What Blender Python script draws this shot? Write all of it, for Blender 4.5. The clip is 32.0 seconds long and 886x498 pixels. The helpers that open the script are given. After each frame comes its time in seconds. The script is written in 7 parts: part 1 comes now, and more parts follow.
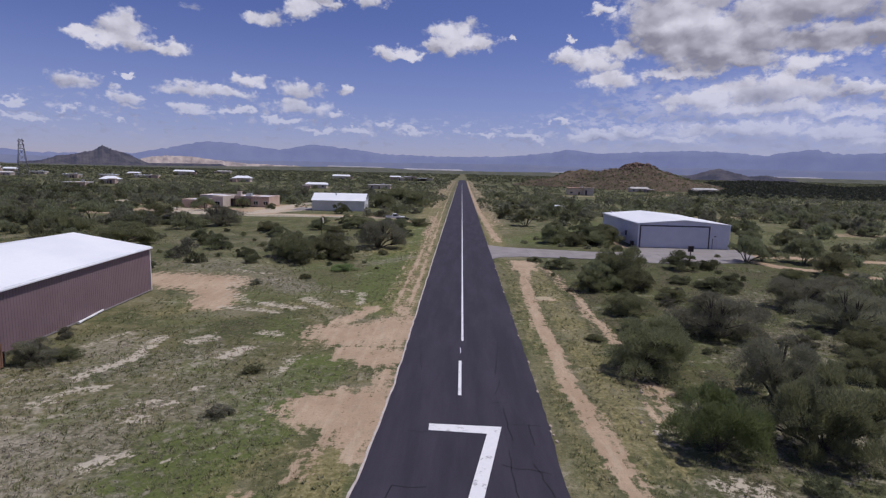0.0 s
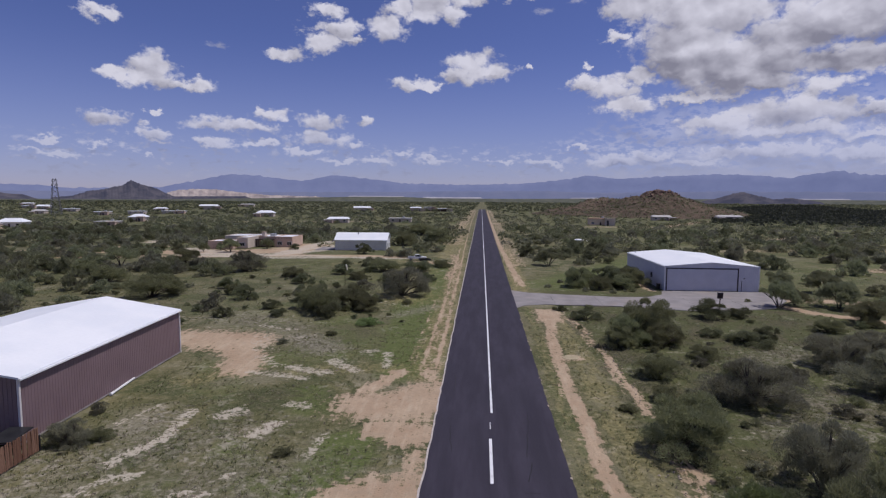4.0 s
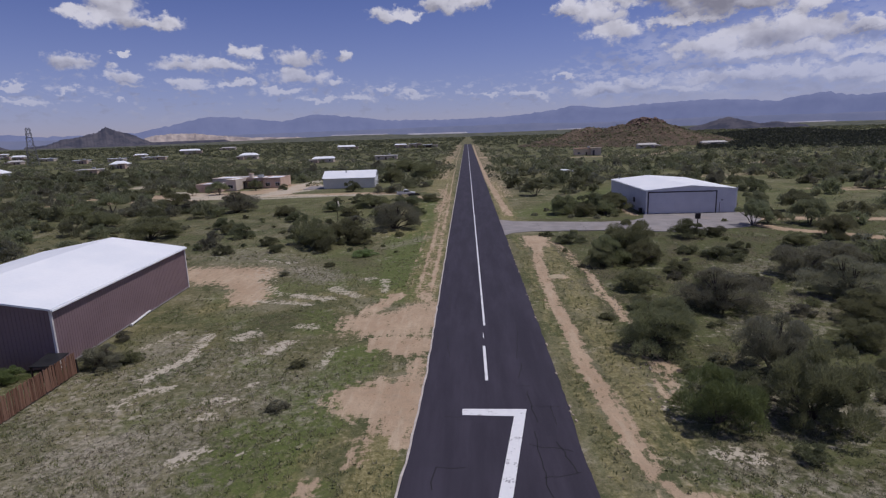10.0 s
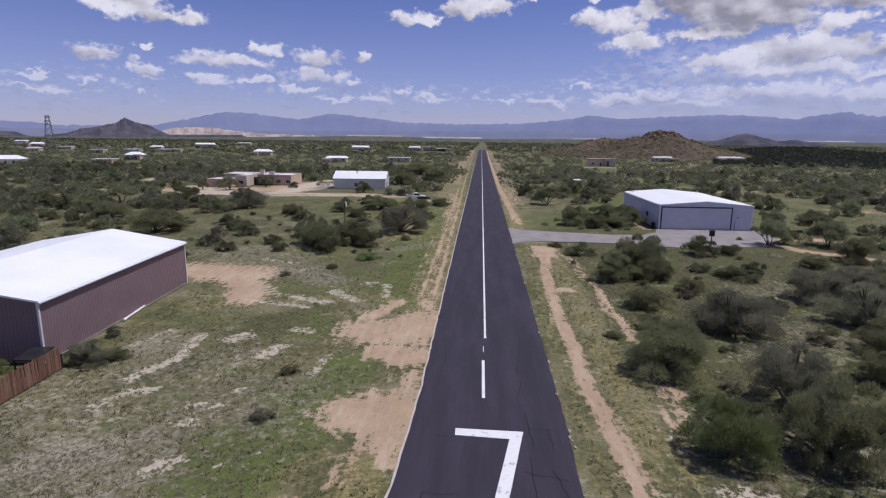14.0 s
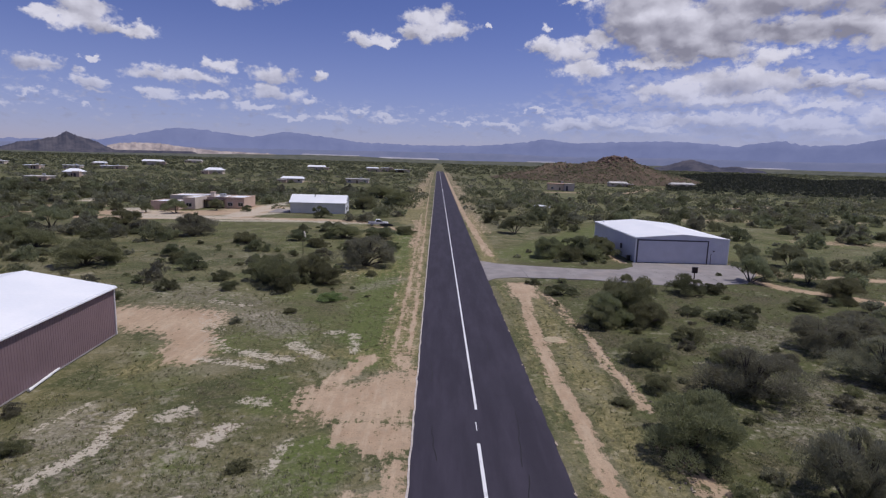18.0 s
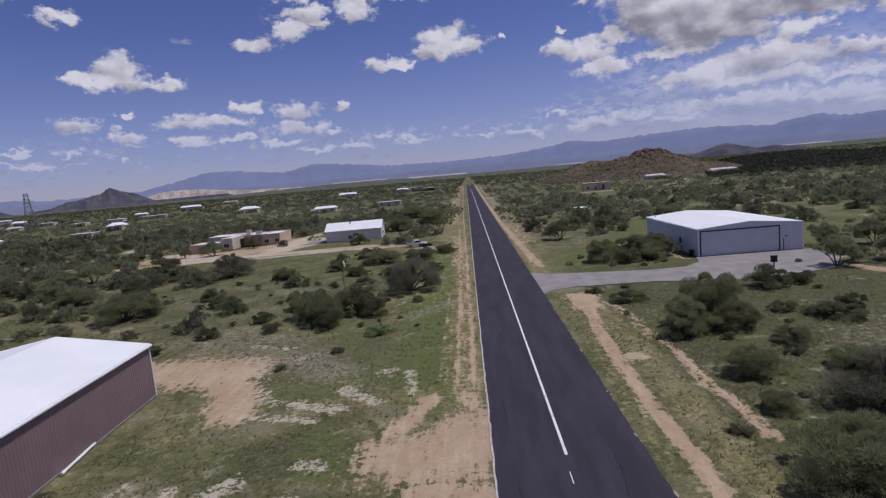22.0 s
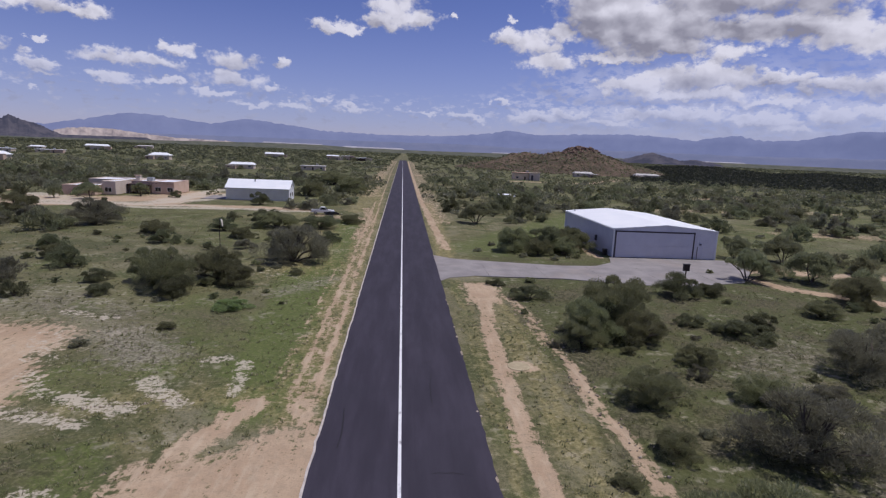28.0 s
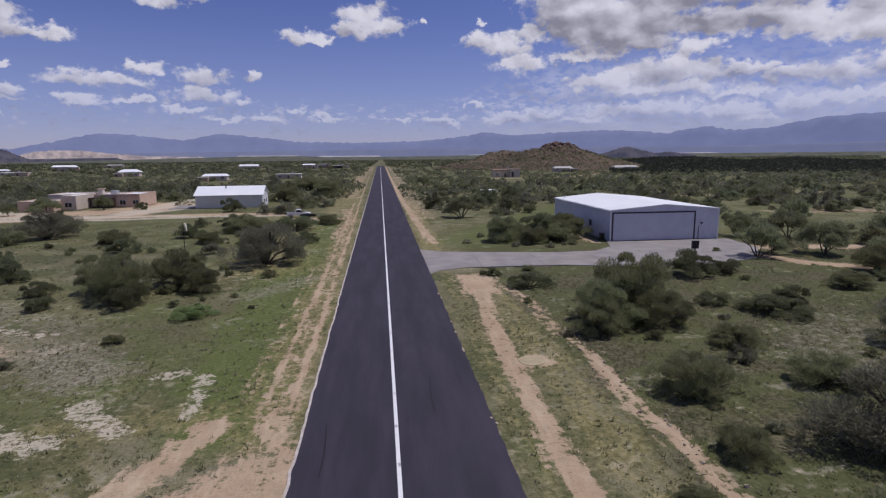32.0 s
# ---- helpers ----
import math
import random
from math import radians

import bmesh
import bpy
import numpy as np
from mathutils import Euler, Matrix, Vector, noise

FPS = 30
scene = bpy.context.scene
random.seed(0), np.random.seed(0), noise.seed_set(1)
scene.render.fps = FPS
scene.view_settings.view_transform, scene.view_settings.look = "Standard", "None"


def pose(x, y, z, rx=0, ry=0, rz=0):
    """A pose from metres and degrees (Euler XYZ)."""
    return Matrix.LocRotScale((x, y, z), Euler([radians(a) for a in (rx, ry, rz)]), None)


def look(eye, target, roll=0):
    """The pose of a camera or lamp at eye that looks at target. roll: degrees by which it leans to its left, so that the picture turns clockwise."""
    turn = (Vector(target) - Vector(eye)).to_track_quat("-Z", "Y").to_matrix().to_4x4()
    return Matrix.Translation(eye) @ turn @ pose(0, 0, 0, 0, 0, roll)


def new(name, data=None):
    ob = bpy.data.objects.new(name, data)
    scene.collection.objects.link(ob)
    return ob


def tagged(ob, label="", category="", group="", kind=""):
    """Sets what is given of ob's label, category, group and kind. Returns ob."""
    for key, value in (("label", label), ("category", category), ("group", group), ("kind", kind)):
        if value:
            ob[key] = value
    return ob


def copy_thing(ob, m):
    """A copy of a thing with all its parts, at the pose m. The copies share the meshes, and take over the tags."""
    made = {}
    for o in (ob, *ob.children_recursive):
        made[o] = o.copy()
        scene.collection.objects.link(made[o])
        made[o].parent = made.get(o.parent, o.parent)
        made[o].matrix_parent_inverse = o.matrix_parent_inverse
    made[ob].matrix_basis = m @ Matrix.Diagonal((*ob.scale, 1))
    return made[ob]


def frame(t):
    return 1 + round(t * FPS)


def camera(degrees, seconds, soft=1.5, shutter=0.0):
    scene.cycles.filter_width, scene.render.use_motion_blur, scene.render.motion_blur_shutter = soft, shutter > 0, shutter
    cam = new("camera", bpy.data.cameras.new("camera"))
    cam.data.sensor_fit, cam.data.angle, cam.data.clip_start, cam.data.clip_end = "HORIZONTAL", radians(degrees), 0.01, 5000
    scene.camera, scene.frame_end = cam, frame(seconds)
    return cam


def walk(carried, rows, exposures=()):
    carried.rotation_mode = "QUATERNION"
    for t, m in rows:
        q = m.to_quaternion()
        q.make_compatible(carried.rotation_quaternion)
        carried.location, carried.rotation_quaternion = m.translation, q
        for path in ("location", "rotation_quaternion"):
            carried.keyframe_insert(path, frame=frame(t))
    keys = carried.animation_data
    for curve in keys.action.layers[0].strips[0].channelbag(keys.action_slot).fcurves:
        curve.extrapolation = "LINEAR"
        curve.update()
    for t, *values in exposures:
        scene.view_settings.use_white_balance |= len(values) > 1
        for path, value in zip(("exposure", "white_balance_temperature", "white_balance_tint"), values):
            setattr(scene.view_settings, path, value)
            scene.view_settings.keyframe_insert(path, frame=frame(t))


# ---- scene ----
cam = camera(77.44, 32.0, soft=1.25)
PATH = [
    (0.0, look((-0.36, 0.00, 14.40), (-3.41, 98.97, 0.44), 1.32)),
    (0.5, look((-0.34, 0.25, 15.17), (-5.58, 99.37, 3.00), 2.05)),
    (1.0, look((-0.42, 0.31, 15.85), (-5.55, 99.27, 2.46), 2.30)),
    (1.5, look((-0.45, 0.36, 16.59), (-5.93, 99.46, 4.38), 2.15)),
    (2.0, look((-0.56, 0.25, 17.41), (-5.17, 99.38, 5.15), 1.77)),
    (2.5, look((-0.70, 0.50, 17.95), (-4.81, 99.85, 7.32), 1.34)),
    (3.0, look((-0.76, 0.58, 18.12), (-5.75, 99.83, 6.95), 0.58)),
    (3.5, look((-0.90, 0.53, 18.06), (-7.50, 99.86, 8.62), 0.14)),
    (5.5, look((-1.10, 0.32, 18.14), (-7.25, 99.73, 9.24), 0.99)),
    (6.0, look((-1.19, 0.20, 18.54), (-6.62, 99.55, 8.63), 1.71)),
    (6.5, look((-1.27, -0.11, 19.08), (-5.75, 99.40, 10.26), -1.25)),
    (7.0, look((-1.34, -0.23, 19.62), (-7.73, 99.10, 9.95), -0.63)),
    (7.5, look((-1.47, -0.49, 20.34), (-8.15, 98.64, 9.02), -0.88)),
    (8.0, look((-1.49, -1.44, 20.87), (-5.43, 98.48, 20.64), 0.78)),
    (8.5, look((-1.32, -2.14, 19.72), (-5.50, 97.70, 23.63), 0.30)),
    (9.0, look((-1.46, -1.78, 19.36), (-8.25, 97.98, 18.92), -1.16)),
    (9.5, look((-1.37, -2.74, 18.56), (-1.75, 95.66, 0.72), -3.44)),
    (10.0, look((-1.18, -3.07, 17.56), (-5.90, 94.72, -2.80), -1.80)),
    (10.5, look((-1.25, -3.25, 17.44), (-8.95, 95.10, 1.04), -2.13)),
    (11.0, look((-1.10, -3.49, 17.58), (-8.24, 95.19, 3.08), -2.86)),
    (11.5, look((-0.94, -3.84, 17.52), (-7.32, 93.14, -6.03), -0.52)),
    (12.0, look((-0.77, -3.89, 17.49), (-7.62, 92.03, -9.94), -0.22)),
    (12.5, look((-0.61, -3.38, 17.41), (-6.16, 94.23, -3.58), -1.65)),
    (13.0, look((-0.59, -3.11, 17.39), (-5.34, 93.41, -8.31), -0.24)),
    (13.5, look((-0.61, -2.16, 17.37), (-6.69, 95.43, -3.60), -0.01)),
    (14.0, look((-0.67, -1.23, 17.53), (-7.14, 96.61, -2.09), 0.62)),
    (14.5, look((-0.79, -0.27, 17.60), (-8.35, 97.44, -2.28), 1.90)),
    (16.5, look((-1.87, 3.83, 18.24), (-10.10, 101.89, 0.46), 4.81)),
    (17.0, look((-2.03, 4.75, 18.29), (-9.03, 103.20, 2.18), 3.53)),
    (17.5, look((-2.63, 6.08, 18.31), (-13.45, 103.79, -0.03), 4.34)),
    (18.0, look((-3.34, 6.44, 18.66), (-1.97, 105.16, 2.76), 1.68)),
    (18.5, look((-3.82, 7.61, 18.52), (-7.78, 102.97, -11.34), 3.43)),
    (19.0, look((-4.56, 8.79, 18.10), (-11.17, 106.84, -0.37), 3.63)),
    (19.5, look((-4.80, 9.57, 18.35), (-11.21, 109.11, 11.27), -1.02)),
    (20.0, look((-5.47, 10.54, 18.57), (-7.05, 110.40, 13.38), -2.04)),
    (20.5, look((-5.50, 11.73, 18.46), (-15.05, 111.12, 12.80), -7.16)),
    (21.0, look((-5.65, 12.14, 18.24), (-14.20, 111.47, 10.47), -7.36)),
    (21.5, look((-5.26, 12.36, 18.40), (-12.02, 111.74, 9.61), -8.66)),
    (22.0, look((-4.91, 12.40, 18.31), (-10.05, 111.40, 5.22), -4.99)),
    (22.5, look((-4.55, 12.21, 18.41), (-5.82, 108.88, -7.15), 4.82)),
    (23.0, look((-4.01, 12.71, 18.28), (-7.37, 108.83, -9.11), 2.91)),
    (23.5, look((-3.71, 13.19, 18.35), (-5.60, 112.44, 6.24), 4.44)),
    (24.0, look((-3.60, 13.93, 18.11), (-5.59, 112.11, -0.74), 3.79)),
    (24.5, look((-3.31, 14.75, 17.77), (-7.93, 113.88, 5.45), -9.16)),
    (25.0, look((-3.20, 14.45, 17.98), (-0.05, 114.01, 9.16), -5.47)),
    (25.5, look((-2.39, 16.88, 17.23), (6.12, 114.05, -4.81), -3.47)),
    (26.0, look((-2.23, 17.48, 16.94), (7.02, 115.06, -2.87), -4.49)),
    (26.5, look((-1.53, 19.01, 16.86), (7.95, 117.09, -0.17), 3.06)),
    (28.5, look((-0.15, 23.46, 16.24), (7.06, 121.68, -1.12), 2.41)),
    (29.0, look((-0.18, 24.58, 16.14), (7.95, 123.43, 3.37), 5.11)),
    (29.5, look((0.05, 25.68, 16.03), (7.55, 124.48, 2.54), 3.89)),
    (30.0, look((-0.09, 26.52, 15.59), (5.23, 125.27, 0.80), 3.02)),
    (30.5, look((-0.10, 27.33, 15.14), (2.50, 126.80, 5.26), -3.51)),
    (31.0, look((-0.48, 28.08, 14.70), (9.43, 127.17, 5.62), -0.89)),
    (31.5, look((-0.23, 28.60, 14.04), (10.59, 126.88, -0.98), -5.34)),
    (32.0, look((-0.38, 28.85, 13.51), (10.52, 126.89, -2.94), -0.57)),
]

EXPOSURES = [(t, s, 6350, 14) for t, s in ((0.0, -0.05), (3.5, -0.11), (6.0, -0.16), (7.0, -0.2), (8.2, -0.27), (9.0, -0.3), (10.0, -0.24), (11.0, -0.1), (12.0, 0.05), (14.0, 0.12), (18.0, -0.04), (19.0, 0.05), (20.0, -0.14), (21.5, -0.17), (22.5, -0.12), (23.0, 0.02), (24.0, -0.02), (25.0, 0.0), (26.0, 0.03), (29.0, 0.0), (31.0, -0.10), (32.0, -0.09))]
walk(cam, PATH, exposures=EXPOSURES)

# ---- world, sun ----
SUN_EL, SUN_AZ = 66.0, 82.0   # degrees; azimuth clockwise from +y


def link(nt, a, b):
    nt.links.new(a, b)


def put(nt, sock, val):
    """Set or link an input socket."""
    if isinstance(val, bpy.types.NodeSocket):
        nt.links.new(val, sock)
    else:
        sock.default_value = val


def n_math(nt, op, a, b=0.0, c=0.0, clamp=False):
    n = nt.nodes.new("ShaderNodeMath")
    n.operation, n.use_clamp = op, clamp
    put(nt, n.inputs[0], a), put(nt, n.inputs[1], b), put(nt, n.inputs[2], c)
    return n.outputs[0]


def n_noise(nt, vec, scale, detail=4.0, rough=0.55, distort=0.0):
    n = nt.nodes.new("ShaderNodeTexNoise")
    put(nt, n.inputs["Scale"], scale)
    n.inputs["Detail"].default_value, n.inputs["Roughness"].default_value = detail, rough
    n.inputs["Distortion"].default_value = distort
    if vec is not None:
        link(nt, vec, n.inputs["Vector"])
    return n.outputs["Fac"]


def n_voronoi(nt, vec, scale, detail=0.0, rand=1.0):
    n = nt.nodes.new("ShaderNodeTexVoronoi")
    n.inputs["Scale"].default_value, n.inputs["Randomness"].default_value = scale, rand
    n.inputs["Detail"].default_value = detail
    link(nt, vec, n.inputs["Vector"])
    return n.outputs["Distance"]


def n_range(nt, v, a, b, c=0.0, d=1.0, smooth=True):
    n = nt.nodes.new("ShaderNodeMapRange")
    n.interpolation_type = "SMOOTHSTEP" if smooth else "LINEAR"
    put(nt, n.inputs["Value"], v)
    for k, x in (("From Min", a), ("From Max", b), ("To Min", c), ("To Max", d)):
        put(nt, n.inputs[k], x)
    return n.outputs[0]


def n_mix(nt, f, a, b, blend="MIX"):
    n = nt.nodes.new("ShaderNodeMix")
    n.data_type, n.blend_type = "RGBA", blend
    put(nt, n.inputs[0], f), put(nt, n.inputs[6], a), put(nt, n.inputs[7], b)
    return n.outputs[2]


def n_map(nt, vec, loc=(0, 0, 0), scale=(1, 1, 1), rot=(0, 0, 0), kind="POINT"):
    n = nt.nodes.new("ShaderNodeMapping")
    n.vector_type = kind
    n.inputs["Location"].default_value, n.inputs["Scale"].default_value, n.inputs["Rotation"].default_value = loc, scale, rot
    link(nt, vec, n.inputs["Vector"])
    return n.outputs[0]


def n_vec(nt, op, a, b=(0, 0, 0)):
    n = nt.nodes.new("ShaderNodeVectorMath")
    n.operation = op
    put(nt, n.inputs[0], a), put(nt, n.inputs[1], b)
    return n.outputs["Value"] if op == "LENGTH" else n.outputs[0]


# cumulus puffs: azimuth, elevation, half width, half height in degrees
PUFFS_WEST = [
    (-40.1, 17.11, 1.67, 1.21), (-38.2, 17.74, 2.27, 1.54), (-36.2, 18.75, 1.15, 1.07), (-35.1, 15.38, 1.60, 0.65), (-33.7, 10.62, 1.94, 0.73), (-31.1, 11.67, 1.82, 1.50), (-31.8, 10.59, 3.14, 0.95), (-27.9, 10.21, 2.31, 0.62), (-34.9, 6.82, 1.84, 0.74),
    (-31.2, 7.76, 0.81, 0.25), (-31.2, 5.97, 1.26, 0.56), (-30.8, 5.33, 1.09, 0.26), (-26.4, 6.95, 2.35, 0.74), (-21.1, 7.95, 1.90, 0.60), (-22.9, 6.71, 3.20, 0.60), (-16.1, 7.67, 2.33, 0.90), (-16.2, 5.86, 3.10, 0.74),
]
PUFFS_LOW = [
    (-26.4, 5.08, 2.21, 0.43), (-21.8, 5.27, 2.09, 0.33), (-17.8, 4.51, 1.85, 0.39), (-12.0, 7.69, 0.69, 0.63), (-13.1, 5.37, 1.59, 0.40), (-7.9, 4.71, 1.16, 0.35), (-5.3, 3.98, 1.99, 0.35), (-10.8, 3.85, 1.84, 0.35), (-14.8, 3.67, 2.24, 0.29),
    (-39.0, 4.73, 1.29, 0.28), (-35.4, 4.57, 0.91, 0.20), (-39.0, 3.55, 2.08, 0.28), (-31.9, 3.95, 0.62, 0.20), (2.3, 3.95, 1.75, 0.23),
]
PUFFS_MID = [
    (-7.4, 11.41, 2.46, 0.68), (-5.6, 11.10, 1.41, 0.46), (-0.9, 12.96, 2.95, 1.64), (0.9, 12.38, 2.71, 0.74), (-2.4, 12.05, 2.01, 0.91), (4.8, 12.95, 0.52, 0.34), (-6.3, 23.36, 3.91, 2.14), (-3.6, 22.49, 2.26, 1.24), (-8.1, 22.48, 2.36, 1.28),
    (-4.8, 24.76, 2.02, 1.10), (-13.9, 25.52, 3.43, 0.87), (-10.8, 25.94, 2.63, 0.78), (-19.3, 13.63, 2.06, 0.75), (-15.8, 14.74, 2.69, 0.87), (-14.3, 16.24, 2.15, 1.08), (-15.3, 17.78, 2.14, 0.69), (-13.2, 15.49, 1.71, 0.49),
]
PUFFS_CHAIN = [
    (-9.5, 16.37, 2.10, 1.20), (-8.0, 18.16, 2.00, 0.97), (-5.4, 18.51, 2.48, 1.62), (-3.3, 17.83, 1.90, 0.87), (-1.5, 19.24, 2.13, 1.07), (1.4, 20.02, 2.95, 1.01), (4.1, 19.80, 1.99, 0.64), (7.0, 20.00, 2.54, 0.73), (12.9, 15.24, 1.49, 0.59),
    (10.1, 11.05, 1.91, 0.67), (12.6, 10.73, 2.42, 1.33), (14.1, 8.89, 2.92, 1.11), (15.2, 11.80, 1.82, 1.09), (9.6, 5.06, 1.12, 0.34), (10.4, 12.60, 0.56, 0.44),
]
# the great bank in the east, from its towers down to the broken rows over the range
BANK_HIGH = [
    (10.7, 22.13, 2.54, 1.51), (13.5, 23.28, 3.30, 1.77), (17.8, 23.18, 3.25, 1.73), (21.9, 22.61, 3.46, 2.07), (24.8, 23.05, 1.89, 1.28), (10.1, 20.54, 3.73, 0.83), (14.6, 18.13, 2.44, 1.76), (17.5, 18.87, 3.15, 2.12), (21.1, 16.71, 4.98, 2.52),
    (23.9, 18.19, 2.29, 2.04), (19.8, 13.92, 4.36, 2.91), (23.0, 12.07, 5.01, 2.36), (25.8, 12.40, 2.75, 2.00),
]
BANK_EAST = [
    (41.0, 16.0, 4.2, 3.2), (45.0, 13.0, 4.2, 3.0), (42.5, 20.0, 4.0, 2.0), (43.0, 10.0, 4.2, 1.2), (48.0, 17.0, 4.0, 3.0), (30.1, 18.13, 2.62, 2.38), (33.0, 17.67, 2.45, 2.13), (35.3, 16.50, 2.05, 1.92), (31.7, 15.08, 5.29, 2.22), (27.9, 14.13, 4.24, 1.75), (32.3, 11.54, 4.81, 1.03), (35.7, 11.52, 2.20, 1.08), (36.5, 13.72, 2.16, 1.75), (35.0, 20.78, 2.26, 1.09),
    (32.3, 22.29, 2.02, 0.60), (38.3, 15.52, 2.05, 2.53), (38.3, 10.78, 2.38, 1.30),
]
BANK_LOW = [
    (41.5, 6.7, 3.0, 0.9), (45.0, 7.2, 3.2, 1.0), (43.0, 4.6, 4.0, 0.6), (20.7, 9.31, 4.38, 0.48), (26.1, 10.26, 3.01, 1.01), (30.0, 9.50, 2.02, 0.88), (20.2, 6.77, 1.91, 0.81), (22.7, 6.98, 2.66, 0.95), (26.0, 7.52, 3.10, 1.33), (28.6, 7.84, 2.51, 1.39), (31.2, 7.64, 1.96, 0.97), (33.9, 7.40, 2.29, 0.61),
    (35.8, 7.51, 1.46, 0.55), (27.3, 6.11, 6.21, 0.66), (33.9, 5.53, 3.06, 0.57), (37.6, 6.89, 2.08, 0.71),
]
BANK_FOOT = [
    (13.4, 3.82, 3.15, 0.51), (16.6, 4.16, 2.52, 0.44), (19.9, 3.60, 3.41, 0.43), (23.1, 4.21, 4.11, 0.63), (27.7, 4.32, 4.62, 0.61), (33.1, 3.96, 3.70, 0.57), (35.5, 3.29, 2.19, 0.46), (38.5, 4.37, 2.01, 0.71), (6.1, 3.59, 2.30, 0.29),
]
# torn shreds, and the thick grey bellies of the bank
WISPS = [
    (-24.3, 23.72, 2.26, 0.42), (-22.2, 23.06, 1.16, 0.43), (-32.0, 20.06, 0.99, 0.60), (-28.3, 18.98, 0.67, 0.34), (-25.6, 19.17, 0.50, 0.44), (-20.5, 18.37, 1.18, 0.36), (-25.6, 13.91, 1.50, 0.52), (-20.6, 23.37, 0.75, 0.58), (6.1, 17.86, 2.09, 0.54),
    (9.3, 18.51, 1.25, 0.48), (-1.6, 24.64, 0.83, 0.60), (29.3, 21.81, 0.78, 0.62),
]
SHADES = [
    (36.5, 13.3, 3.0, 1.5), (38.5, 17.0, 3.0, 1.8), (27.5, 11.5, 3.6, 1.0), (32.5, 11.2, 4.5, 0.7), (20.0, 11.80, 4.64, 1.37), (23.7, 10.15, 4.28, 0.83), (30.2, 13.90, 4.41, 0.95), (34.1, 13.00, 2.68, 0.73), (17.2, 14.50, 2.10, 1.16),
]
# fields of small ragged scraps round the heaps
SCRAPS = [
    (-20.3, 6.4, 10.0, 2.7), (-10.8, 4.5, 9.7, 1.3), (26.9, 7.5, 10.7, 3.5), (13.4, 10.1, 4.9, 2.8), (30.0, 10.5, 8.0, 2.9), (25.5, 4.0, 15.1, 1.3), (-34.2, 5.3, 7.2, 2.0), (-15.5, 16.2, 5.0, 2.7), (1.4, 19.9, 8.8, 2.1),
]


def n_heaps(nt, p, heaps):
    """Distance to the nearest of many ellipses, 1 at their rims."""
    acc = None
    for a, e, w, h in heaps:
        n = nt.nodes.new("ShaderNodeVectorMath")
        n.operation = "MULTIPLY_ADD"
        link(nt, p, n.inputs[0])
        n.inputs[1].default_value, n.inputs[2].default_value = (1 / w, 1 / h, 0), (-a / w, -e / h, 0)
        d = n_vec(nt, "LENGTH", n.outputs[0])
        acc = d if acc is None else n_math(nt, "MINIMUM", acc, d)
    return acc


def n_billow(nt, q, wob):
    """Cauliflower relief: soft noise with rounded puffs on it, about 0 in the mean."""
    soft = n_noise(nt, q, 0.50, 7.0, 0.53)
    puff = n_voronoi(nt, wob, 0.80, 2.0)
    return n_math(nt, "SUBTRACT", n_math(nt, "MULTIPLY", n_math(nt, "SUBTRACT", soft, 0.5), 2.6), n_math(nt, "MULTIPLY", n_math(nt, "SUBTRACT", puff, 0.45), 0.80))


